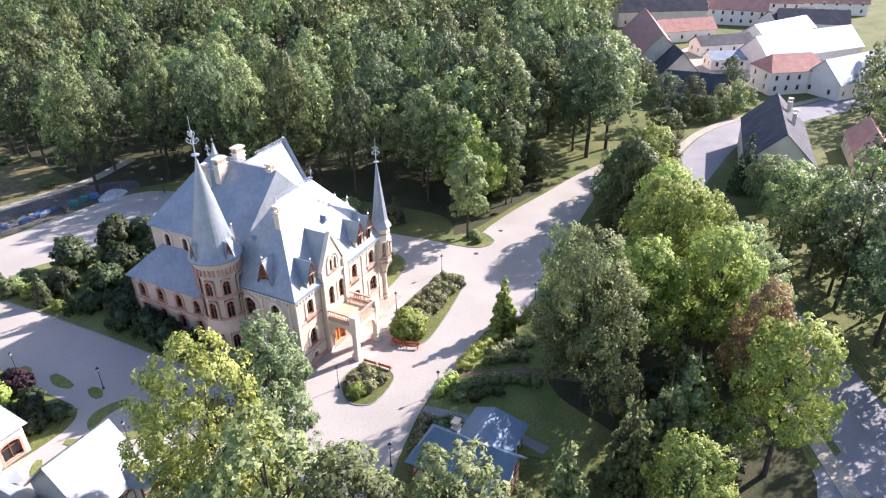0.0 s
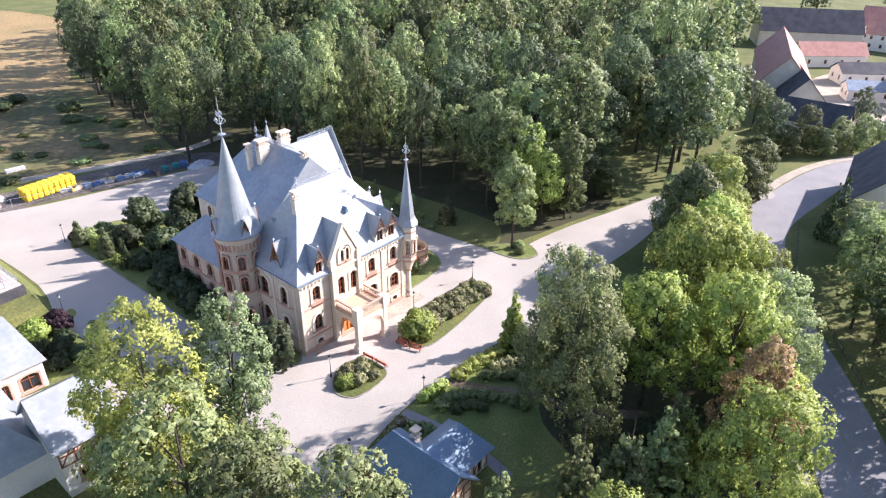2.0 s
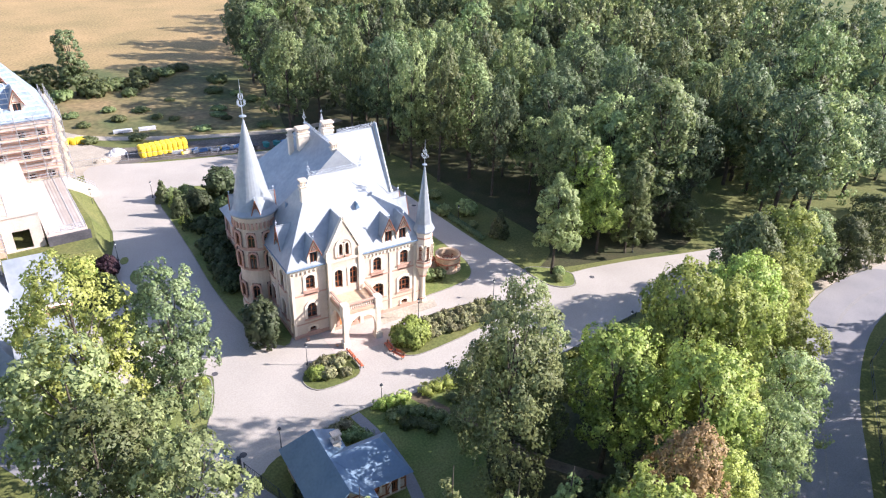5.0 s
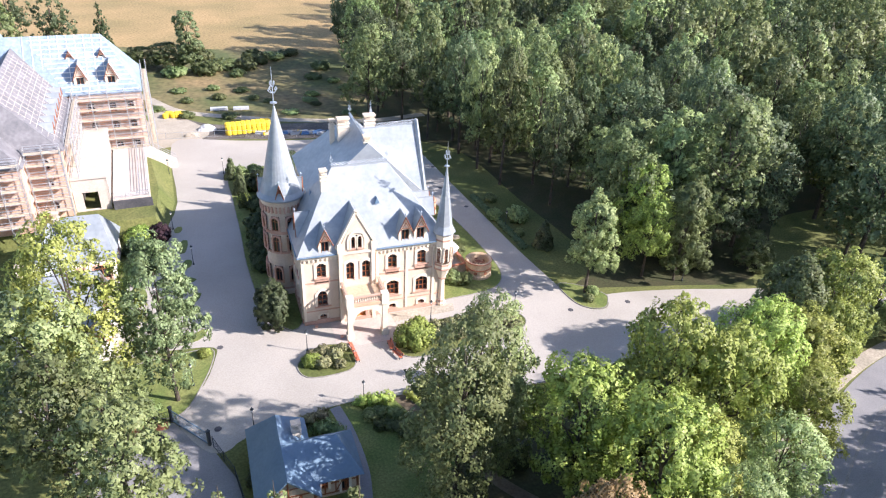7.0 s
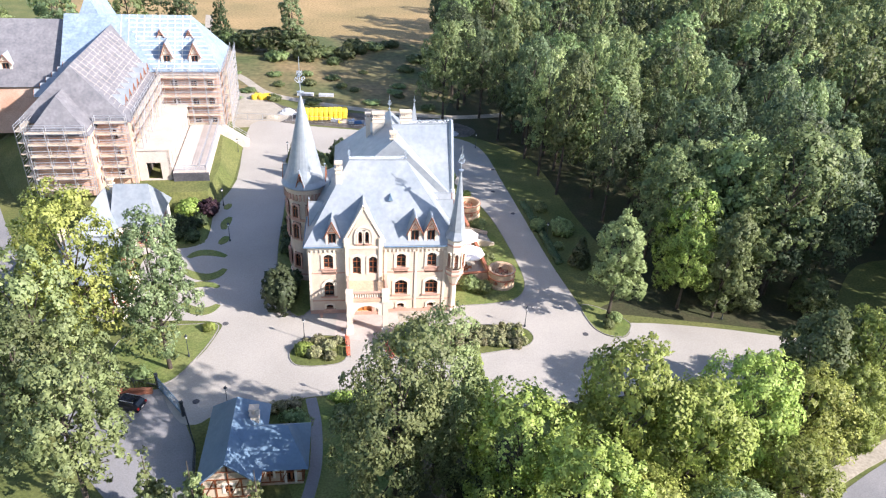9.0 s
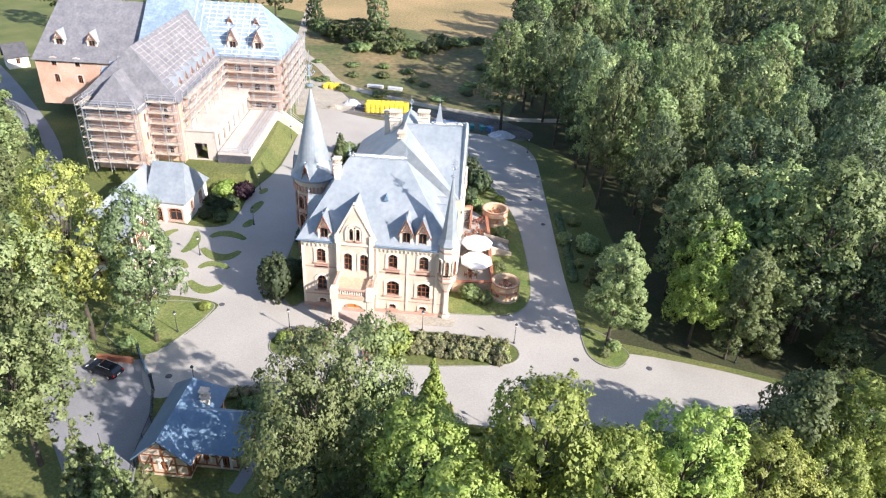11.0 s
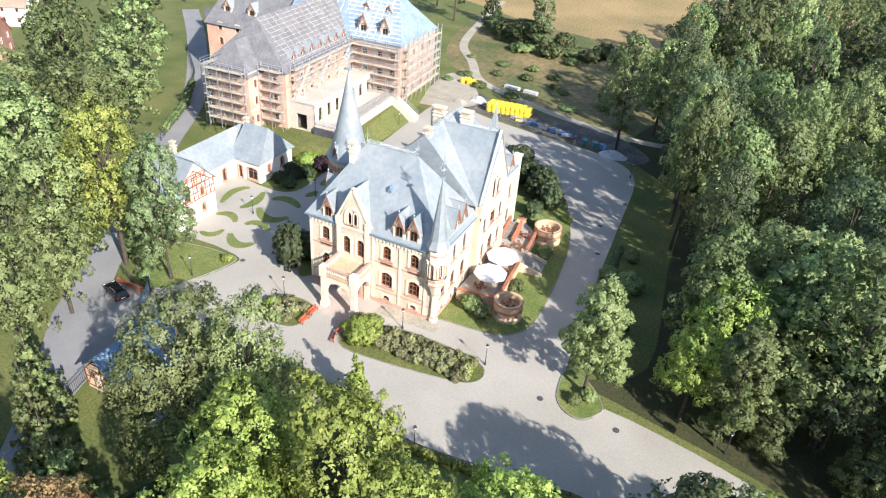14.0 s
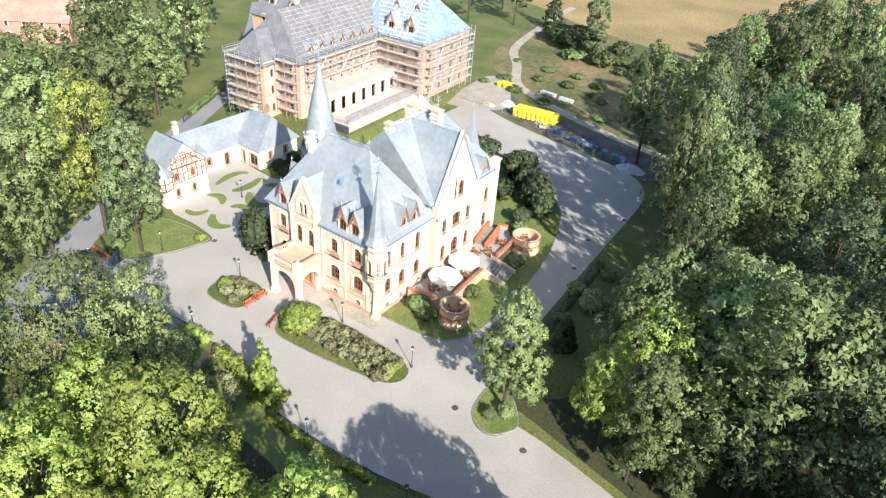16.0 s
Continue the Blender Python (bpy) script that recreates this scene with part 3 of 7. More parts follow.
def wall(parent, o, ang, length, z0, z1, openings, material, th=0.5, name="wall", label=""):
    m, bm = frame_at(o, ang), bmesh.new()
    us = sorted({0.0, length, *[u + s * w / 2 for u, z, w, h, r in openings for s in (-1, 1)]})
    for a, b in zip(us, us[1:]):
        mid = (a + b) / 2
        cuts = sorted((z - h / 2, z + h / 2) for u, z, w, h, r in openings if abs(mid - u) < w / 2)
        lo = z0
        for c, d in cuts + [(z1, z1)]:
            if c > lo + 1e-4:
                box(bm, a, 0, lo, b, th, c, m)
            lo = d
    return part(name, bm, material, parent, label)


def arch_line(w, h, rise, n=8):
    """Upper edge of an opening from left to right, as (u, z) from its middle foot."""
    return [(-w / 2 + w * i / n, h - rise + rise * math.sqrt(max(0, 1 - (2 * i / n - 1) ** 2)) if rise > 0.45 * w else h - rise * (2 * i / n - 1) ** 2) for i in range(n + 1)]


def ring_prism(bm, outer, inner, w0, w1, m):
    """A band between two open lines of the same number of points, from depth w0 to w1."""
    n = len(outer)
    V = [[bm.verts.new(m @ Vector((u, -w, z))) for u, z in line] for line in (outer, inner) for w in (w0, w1)]
    oa, ob_, ia, ib = V
    for i in range(n - 1):
        bm.faces.new((ob_[i], ob_[i + 1], ib[i + 1], ib[i]))
        bm.faces.new((oa[i + 1], oa[i], ia[i], ia[i + 1]))
        bm.faces.new((oa[i], oa[i + 1], ob_[i + 1], ob_[i]))
        bm.faces.new((ia[i + 1], ia[i], ib[i], ib[i + 1]))
    for i in (0, n - 1):
        bm.faces.new((oa[i], ob_[i], ib[i], ia[i]))


def window(parent, o, ang, u, z, w, h, rise, surround="stone", sill="pink", lights=2, bars=2, proud=0.1, edge=0.24, glass="glass", frame_mat="wood"):
    m = frame_at(o, ang) @ Matrix.Translation((u, 0, z - h / 2))
    iw = w - 0.24
    arch = arch_line(iw, h - 0.1, rise)
    inner = [(-iw / 2, 0.0)] + arch + [(iw / 2, 0.0)]
    top = arch_line(w + 2 * edge, h + edge, rise)
    outer = [(-w / 2 - edge, 0.0)] + top + [(w / 2 + edge, 0.0)]
    bm = bmesh.new()
    ring_prism(bm, outer, inner, -0.06, proud, m)
    # the corners between the arch and the square hole
    ring_prism(bm, [(a[0] * 1.04, h + 0.03) for a in arch], arch, -0.3, -0.02, m)
    win = part("window", bm, M[surround], parent)
    bm = bmesh.new()
    fi = [(a * (1 - 0.16 / iw), b - 0.08) for a, b in inner]
    fi[0], fi[-1] = (fi[0][0], 0.08), (fi[-1][0], 0.08)
    ring_prism(bm, inner, fi, -0.32, -0.22, m)
    box(bm, -iw / 2, 0.22, 0, iw / 2, 0.32, 0.1, m)
    for i in range(1, lights):
        c = -iw / 2 + iw * i / lights
        box(bm, c - 0.045, 0.2, 0, c + 0.045, 0.32, h - 0.14, m)
    for i in range(1, bars + 1):
        zz = h * 0.95 * i / (bars + 1) if bars > 1 else h * 0.66
        box(bm, -iw / 2, 0.215, zz - 0.04, iw / 2, 0.315, zz + 0.04, m)
    part("frame", bm, M[frame_mat], win)
    bm = bmesh.new()
    box(bm, -w / 2 - 0.02, 0.33, -0.02, w / 2 + 0.02, 0.36, h + 0.02, m)
    part("pane", bm, M[glass], win)
    if sill:
        bm = bmesh.new()
        box(bm, -w / 2 - edge - 0.08, -proud - 0.1, -0.22, w / 2 + edge + 0.08, 0.1, 0, m)
        part("sill", bm, M[sill], win)
    return win


def belt(parent, o, ang, length, z, h, out, material, name="belt_course", label="", start=0.0):
    bm = bmesh.new()
    box(bm, start, -out, z, length, -0.002, z + h, frame_at(o, ang))
    return part(name, bm, M[material], parent, label)


def finial(parent, x, y, z, s=1.0):
    """Wrought-iron finial: ball, disc, scrolls and a point."""
    bm = bmesh.new()
    lathe(bm, [(0.05 * s, 0), (0.06 * s, 0.3 * s), (0.32 * s, 0.38 * s), (0.32 * s, 0.46 * s), (0.05 * s, 0.55 * s), (0.035 * s, 2.6 * s), (0.02 * s, 3.6 * s)], 8, m=Matrix.Translation((x, y, z)))
    for zz, r in ((1.3, 0.5), (1.85, 0.28)):
        for i in range(4):
            q = Matrix.Translation((x, y, z)) @ pose(0, 0, 0, 0, 0, 90 * i + 30)
            pts = [(0.0, zz), (0.5 * r, zz + 0.05), (r, zz + 0.3), (0.75 * r, zz + 0.5), (0.55 * r, zz + 0.32)]
            for (a, b), (c, d) in zip(pts, pts[1:]):
                A, B = q @ Vector((a * s, 0, b * s)), q @ Vector((c * s, 0, d * s))
                limb(bm, A, B, 0.035 * s, 0.035 * s, 5)
    part("finial", bm, M["pale_iron"], parent, "galvanised wrought-iron finial with scrolls")


def cresting(parent, a, b, h=0.55):
    """Ornamental iron cresting along a ridge."""
    a, b = Vector(a), Vector(b)
    n, d = max(2, int((b - a).length / 0.5)), (b - a)
    bm = bmesh.new()
    limb(bm, a + Vector((0, 0, 0.1)), b + Vector((0, 0, 0.1)), 0.05, 0.05, 5)
    limb(bm, a + Vector((0, 0, h)), b + Vector((0, 0, h)), 0.035, 0.035, 5)
    for i in range(n + 1):
        p = a + d * i / n
        limb(bm, p, p + Vector((0, 0, h + (0.25 if i % 2 else 0.1))), 0.035, 0.02, 5)
        if i < n:
            q = a + d * (i + 1) / n
            limb(bm, p + Vector((0, 0, 0.12)), q + Vector((0, 0, h)), 0.025, 0.025, 4)
            limb(bm, p + Vector((0, 0, h)), q + Vector((0, 0, 0.12)), 0.025, 0.025, 4)
    part("cresting", bm, M["pale_iron"], parent, "openwork iron ridge cresting")


def chimney(parent, x, y, z0, z1, a=0.7, b=0.7):
    bm = bmesh.new()
    box(bm, x - a / 2, y - b / 2, z0, x + a / 2, y + b / 2, z1 - 0.9)
    box(bm, x - a / 2 - 0.1, y - b / 2 - 0.1, z1 - 1.6, x + a / 2 + 0.1, y + b / 2 + 0.1, z1 - 1.4)
    ch = part("chimney", bm, M["stone"], parent, "pale brick chimney with a banded cap")
    bm = bmesh.new()
    k = max(2, int(a / 0.28))
    box(bm, x - a / 2 - 0.14, y - b / 2 - 0.14, z1 - 1.0, x + a / 2 + 0.14, y + b / 2 + 0.14, z1 - 0.88)
    part("collar", bm, M["stone"], ch)
    bm = bmesh.new()
    box(bm, x - a / 2 - 0.12, y - b / 2 - 0.12, z1 - 0.3, x + a / 2 + 0.12, y + b / 2 + 0.12, z1 - 0.05)
    part("cap", bm, M["brick"], ch, "buff brick cap with smoke slots")
    for i in range(k):
        for yy in (-1, 1):
            u = x - a / 2 + (i + 0.5) * a / k
            bm = bmesh.new()
            box(bm, u - 0.07, y + yy * (b / 2 - 0.08) - 0.08, z1 - 0.88, u + 0.07, y + yy * (b / 2 - 0.08) + 0.08, z1 - 0.3)
            part("slot_pier", bm, M["brick"], ch)


def dormer(parent, o, ang, u, z, w=1.7, wall_h=1.3, rise=2.0, depth=2.6, finial_h=0.9, dark=False):
    """A gabled dormer standing on the wall line; its ridge runs back into the roof."""
    m = frame_at(o, ang) @ Matrix.Translation((u, 0, z))
    bm = bmesh.new()
    half, sp = w / 2, 0.25
    # front with a hole for the light
    for s in (-1, 1):
        box(bm, min(s * half, s * half * 0.55), 0.0, 0, max(s * half, s * half * 0.55), 0.25, wall_h, m)
        box(bm, min(s * half, s * (half - 0.12)), 0.25, 0, max(s * half, s * (half - 0.12)), depth * 0.75, wall_h, m)
    V = [(-half, 0, wall_h), (half, 0, wall_h), (0, 0, wall_h + rise * 0.93), (-half, 0.25, wall_h), (half, 0.25, wall_h), (0, 0.25, wall_h + rise * 0.93)]
    solid(bm, [m @ Vector(v) for v in V], [(0, 1, 2), (5, 4, 3), (0, 3, 4, 1), (1, 4, 5, 2), (2, 5, 3, 0)])
    dm = part("dormer", bm, M["stone" if not dark else "wood"], parent, "gabled dormer with a carved brown front")
    bm = bmesh.new()
    A = wall_h + rise
    e = half + sp
    lo = wall_h - rise * sp / half * 0.9
    q = []
    for s in (-1, 1):
        q.append([m @ Vector(p) for p in ((0, -0.3, A), (0, depth + 1.6, A), (s * e, depth * 0.4, lo), (s * e, -0.3, lo))])
    plates(bm, q, 0.1)
    part("roof", bm, M["zinc"], dm, "blue-grey zinc dormer roof")
    bm = bmesh.new()
    for s in (-1, 1):
        P, Q = m @ Vector((0, -0.34, A - 0.06)), m @ Vector((s * e, -0.34, lo - 0.06))
        limb(bm, P, Q, 0.065, 0.065, 4)
        limb(bm, m @ Vector((0, -0.34, A - 0.9)), m @ Vector((s * half * 0.75, -0.34, wall_h + 0.1)), 0.05, 0.05, 4)
    limb(bm, m @ Vector((-half * 0.7, -0.34, wall_h + 0.35)), m @ Vector((half * 0.7, -0.34, wall_h + 0.35)), 0.06, 0.06, 4)
    part("bargeboard", bm, M["wood"], dm, "brown carved bargeboard")
    bm = bmesh.new()
    box(bm, -half * 0.56, 0.1, 0.05, half * 0.56, 0.14, wall_h + 0.4, m)
    part("pane", bm, M["glass"], dm)
    bm = bmesh.new()
    box(bm, -0.04, 0.03, 0.05, 0.04, 0.1, wall_h + 0.3, m)
    for s in (-1, 1):
        box(bm, s * half * 0.55 - 0.05, 0.0, 0.0, s * half * 0.55 + 0.05, 0.1, wall_h + 0.1, m)
    part("frame", bm, M["wood"], dm)
    if finial_h:
        bm = bmesh.new()
        p = m @ Vector((0, -0.2, A))
        lathe(bm, [(0.06, -0.1), (0.05, 0.3), (0.16, 0.42), (0.04, 0.55), (0.015, finial_h)], 6, m=Matrix.Translation(p))
        part("finial", bm, M["pale_iron"], dm)
    return dm


palace = thing("palace", "turreted buff-brick palace with steep blue-grey zinc roofs", "palace")
EAVE = 11.2
# front wall
FO = (0, 0, 0)
front_open = [(2.7, 8.7, 1.5, 2.3, 0.35), (2.7, 4.2, 1.6, 2.5, 0.8), (12.65, 8.7, 1.5, 2.3, 0.35), (16.9, 8.8, 1.5, 2.3, 0.35), (12.7, 4.3, 2.0, 2.5, 0.45), (17.0, 4.3, 2.0, 2.5, 0.45),
              (12.7, 1.2, 1.2, 0.8, 0.2), (17.0, 1.2, 1.2, 0.8, 0.2), (2.7, 1.2, 1.2, 0.8, 0.2)]
wall(palace, FO, 0, 5.0, 0, EAVE, [w for w in front_open if w[0] < 5], M["brick"])
wall(palace, (10.0, 0, 0), 0, 10.2, 0, EAVE, [(w[0] - 10, *w[1:]) for w in front_open if w[0] > 10], M["brick"])
for u, z, w, h, r in front_open:
    window(palace, FO, 0, u, z, w, h, r, "stone", "pink", 3 if w > 1.8 else 2, 2 if h > 1 else 0, 0.1, 0.26 if h > 1 else 0.15)
    if 8 < z:
        bm = bmesh.new()
        box(bm, u - w / 2 - 0.2, -0.07, z - h / 2 - 1.0, u + w / 2 + 0.2, -0.003, z - h / 2 - 0.24)
        part("apron_panel", bm, M["pink"], palace, "reddish panel below a window")
# middle bay with gable
BO = (5.0, -0.55, 0)
bay_open = [(1.55, 8.35, 1.35, 2.9, 0.35), (3.75, 8.35, 1.35, 2.9, 0.35), (2.5, 2.6, 2.4, 4.2, 1.0), (2.05, 12.7, 0.75, 1.9, 0.35), (2.95, 12.7, 0.75, 1.9, 0.35)]
wall(palace, BO, 0, 5.0, 0, 11.6, bay_open[:3], M["brick"])
for u, z, w, h, r in bay_open[:2]:
    window(palace, BO, 0, u, z, w, h, r, "stone", None, 2, 2)
window(palace, BO, 0, *bay_open[2], "pink", None, 2, 1, 0.1, 0.3, "orange", "orange")
mB = frame_at(BO, 0)
bm = bmesh.new()
G = [(0, 11.6), (1.6, 11.6), (1.6, 13.75), (3.4, 13.75), (3.4, 11.6), (5.0, 11.6), (2.5, 17.0)]
fr = [bm.verts.new(mB @ Vector((u, 0, z))) for u, z in G]
bk = [bm.verts.new(mB @ Vector((u, 0.5, z))) for u, z in G]
for q in ((0, 1, 2, 6), (6, 2, 3), (3, 4, 5, 6)):
    bm.faces.new([fr[i] for i in q]), bm.faces.new([bk[i] for i in q[::-1]])
for i in range(7):
    j = (i + 1) % 7
    bm.faces.new((fr[i], bk[i], bk[j], fr[j]))
gable = part("gable", bm, M["brick"], palace, "pale brick gable over the entrance bay")
for u, z, w, h, r in bay_open[3:]:
    window(palace, BO, 0, u, z, w, h, r, "stone", "pink", 1, 1, 0.08, 0.12)
bm = bmesh.new()
ring_prism(bm, [(1.2, 11.7)] + [(2.5 + a, 11.7 + b) for a, b in arch_line(2.6, 2.7, 1.3)] + [(3.8, 11.7)], [(1.45, 11.7)] + [(2.5 + a, 11.7 + b) for a, b in arch_line(2.1, 2.45, 1.05)] + [(3.55, 11.7)], 0.0, 0.14, mB)
box(bm, -0.15, -0.25, 11.3, 0.5, 0.5, 12.6, mB), box(bm, 4.5, -0.25, 11.3, 5.15, 0.5, 12.6, mB)
part("gable_arch", bm, M["stone"], palace)
bm = bmesh.new()
for s in (-1, 1):
    A, B = mB @ Vector((2.5, -0.02, 17.25)), mB @ Vector((2.5 + s * 2.75, -0.02, 11.9))
    d = (B - A).normalized()
    side = Vector((0, 0.5, 0))
    up = d.cross(side).normalized() * 0.14
    if up.z < 0:
        up = -up
    vs = [A - side * 0.2, B - side * 0.2, B + side, A + side]
    solid(bm, [v - up for v in vs] + [v + up for v in vs], [(0, 1, 2, 3), (4, 5, 6, 7), (0, 1, 5, 4), (1, 2, 6, 5), (2, 3, 7, 6), (3, 0, 4, 7)])
part("coping", bm, M["stone"], palace, "pale stone gable coping")
for s in (0, 4.5):
    bm = bmesh.new()
    box(bm, s, -0.22, 0, s + 0.5, -0.003, 11.3, mB)
    part("pilaster", bm, M["stone"], palace)
# side walls, back walls
WO = (0, 9.5, 0)
west_open = [(2.0, 8.2, 2.0, 2.9, 0.6), (6.2, 8.2, 1.6, 2.9, 0.6), (2.0, 3.6, 2.0, 2.9, 0.9), (6.2, 3.6, 1.6, 2.9, 0.7)]
wall(palace, WO, -90, 9.0, 0, EAVE, west_open, M["brick"])
for q in west_open:
    window(palace, WO, -90, *q, "stone", "pink", 2, 2, 0.1, 0.3)
EO = (20.2, 0.5, 0)
east_open = [(1.9, 8.7, 1.2, 2.6, 0.5), (4.9, 8.7, 1.2, 2.6, 0.5), (8.2, 8.7, 1.3, 3.0, 0.6), (1.9, 4.3, 1.5, 2.5, 0.5), (4.9, 4.3, 1.5, 2.5, 0.5), (8.2, 4.3, 1.5, 2.5, 0.5), (1.9, 1.2, 1.1, 0.8, 0.2), (4.9, 1.2, 1.1, 0.8, 0.2)]
wall(palace, EO, 90, 11.3, 0, 11.9, east_open, M["brick"])
for q in east_open:
    window(palace, EO, 90, *q, "stone", "pink", 2, 2 if q[3] > 1 else 0, 0.1, 0.24 if q[3] > 1 else 0.12)
# east gable block
GO = (21.1, 11.8, 0)
ge_open = [(2.0, 9.2, 1.3, 2.8, 0.6), (5.0, 9.4, 2.2, 3.0, 0.9), (8.0, 9.2, 1.3, 2.8, 0.6), (2.0, 4.6, 1.3, 2.6, 0.6), (5.0, 4.6, 2.0, 2.8, 0.6), (8.0, 4.6, 1.3, 2.6, 0.6), (5.0, 14.4, 1.6, 2.6, 0.8)]
wall(palace, GO, 90, 10.0, 0, 13.2, ge_open[:6], M["brick"])
mG = frame_at(GO, 90)
bm = bmesh.new()
S = [(0, 13.2), (10, 13.2), (5, 22.6)]
fr = [bm.verts.new(mG @ Vector((u, 0, z))) for u, z in S]
bk = [bm.verts.new(mG @ Vector((u, 0.5, z))) for u, z in S]
bm.faces.new(fr), bm.faces.new(bk[::-1])
for i in range(3):
    bm.faces.new((fr[i], bk[i], bk[(i + 1) % 3], fr[(i + 1) % 3]))
part("gable", bm, M["brick"], palace, "tall pale brick side gable")
for q in ge_open[:6]:
    window(palace, GO, 90, *q, "stone", "pink", 2, 2, 0.1, 0.28)
window(palace, (21.12 + 0.35, 11.8, 0), 90, *ge_open[6], "stone", "pink", 2, 2, 0.1, 0.28)
bm = bmesh.new()
for s in (-1, 1):
    A, B = mG @ Vector((5, 0.2, 22.9)), mG @ Vector((5 + s * 5.2, 0.2, 13.1))
    limb(bm, A, B, 0.3, 0.3, 4)
part("coping", bm, M["zinc"], palace, "zinc-covered gable coping")
for s in (0.0, 9.4):
    bm = bmesh.new()
    box(bm, s, -0.35, 0, s + 0.6, -0.003, 13.6, mG)
    part("buttress", bm, M["stone"], palace)
wall(palace, (20.21, 11.8, 0), 0, 0.38, 0, 13.2, [], M["brick"])
wall(palace, (20.59, 21.8, 0), 180, 0.38, 0, 13.2, [], M["brick"])
# north-east part
NO = (20.2, 21.8, 0)
ne_open = [(1.7, 9.2, 1.3, 2.6, 0.6), (4.4, 9.2, 1.3, 2.6, 0.6), (1.7, 4.6, 1.4, 2.8, 0.7), (4.4, 4.6, 1.4, 2.8, 0.7)]
wall(palace, NO, 90, 6.4, 0, 12.6, ne_open, M["brick"])
for q in ne_open:
    window(palace, NO, 90, *q, "stone", "pink", 2, 2, 0.1, 0.28)
wall(palace, (20.2, 28.2, 0), 180, 16.0, 0, 13.0, [], M["brick"])
for x, y in ((20.2, 28.1), (20.2, 22.2)):
    bm = bmesh.new()
    box(bm, x - 0.5, y - 0.5, 0, x + 0.6, y + 0.5, 14.4)
    box(bm, x - 0.65, y - 0.65, 14.4, x + 0.75, y + 0.65, 14.7)
    part("corner_pier", bm, M["stone"], palace)
# west wall of the higher rear block, and the low west wing
RO = (3.6, 28.2, 0)
rw_open = [(3.0, 12.0, 1.2, 2.3, 0.4), (6.4, 12.0, 1.2, 2.3, 0.4), (9.8, 12.0, 1.2, 2.3, 0.4)]
wall(palace, RO, -90, 17.0, 0, 14.0, rw_open, M["brick"])
for q in rw_open:
    window(palace, RO, -90, *q, "stone", "pink", 2, 2, 0.1, 0.25)
LO = (-0.6, 29.6, 0)
lw_open = [(2.0, 5.6, 1.4, 2.2, 0.5), (5.6, 5.6, 1.4, 2.2, 0.5), (9.2, 5.6, 1.4, 2.2, 0.5), (12.6, 5.6, 1.4, 2.2, 0.5), (2.0, 2.2, 1.4, 2.4, 0.6), (5.6, 2.2, 1.4, 2.4, 0.6), (9.2, 2.2, 1.4, 2.4, 0.6), (12.6, 2.2, 1.4, 2.4, 0.6)]
wall(palace, LO, -90, 15.6, 0, 7.6, lw_open, M["brick"])
for q in lw_open:
    window(palace, LO, -90, *q, "pink", "pink", 2, 2, 0.1, 0.25)
wall(palace, (3.6, 29.6, 0), 180, 4.2, 0, 7.6, [], M["brick"])
# belts
for o, a, L0, L1 in ((FO, 0, 0, 5.0), (FO, 0, 10.0, 20.2), (WO, -90, 0, 9.0), (EO, 90, 0, 11.3), (GO, 90, 0, 10.0), (NO, 90, 0, 6.4)):
    belt(palace, o, a, L1, 0, 0.55, 0.14, "pink", "plinth", "reddish stone plinth", L0)
    belt(palace, o, a, L1, 6.7, 0.2, 0.07, "pink", "belt_course", "", L0)
    belt(palace, o, a, L1, 2.1, 0.16, 0.07, "pink", "belt_course", "", L0)
    belt(palace, o, a, L1, 10.55, 0.5, 0.2, "stone", "cornice", "", L0)
belt(palace, BO, 0, 5.0, 0, 0.55, 0.14, "pink", "plinth")
belt(palace, BO, 0, 5.0, 11.0, 0.3, 0.16, "stone", "cornice")
belt(palace, LO, -90, 15.6, 3.8, 0.25, 0.08, "pink")

# dentils under the eaves, strips between the windows
for o, a, L0, L1 in ((FO, 0, 0.2, 5.0), (FO, 0, 10.2, 18.6), (EO, 90, 1.2, 11.2), (WO, -90, 0.2, 9.0), (GO, 90, 0.8, 9.3)):
    k = int((L1 - L0) / 0.55)
    for i in range(k):
        bm = bmesh.new()
        u = L0 + (L1 - L0) * (i + 0.5) / k
        box(bm, u - 0.12, -0.17, 10.15, u + 0.12, -0.004, 10.55, frame_at(o, a))
        part("dentil", bm, M["stone"], palace)
for o, a, us in ((FO, 0, (0.02, 10.3, 14.55, 18.55)), (EO, 90, (3.2, 6.3, 9.9)), (GO, 90, (3.4, 6.3)), (WO, -90, (0.1, 3.9, 8.3))):
    for u in us:
        bm = bmesh.new()
        box(bm, u, -0.12, 0.6, u + 0.35, -0.004, 10.1, frame_at(o, a))
        part("pilaster_strip", bm, M["stone"], palace)

# roofs
def roof(name, planes, label="blue-grey zinc sheet roof", t=0.15, material="zinc"):
    bm = bmesh.new()
    plates(bm, planes, t)
    return part(name, bm, M[material], palace, label)


R0, R1, RZ = (5.7, 6.0), (13.4, 6.2), 21.0
ex0, ey0, ex1, ey1, ez = -0.45, -0.45, 20.65, 12.6, EAVE + 0.05
roof("front_roof", [[(ex0, ey0, ez), (ex1, ey0, ez), (R1[0], R1[1], RZ), (R0[0], R0[1], RZ)]])
roof("hip_roof", [[(ex0, ey1, ez), (ex0, ey0, ez), (R0[0], R0[1], RZ)]])
roof("hip_roof", [[(ex1, ey0, ez), (ex1, ey1, ez), (R1[0], R1[1], RZ)]])
roof("back_slope", [[(ex0, ey1, ez), (R0[0], R0[1], RZ), (R1[0], R1[1], RZ), (ex1, ey1, ez)]])
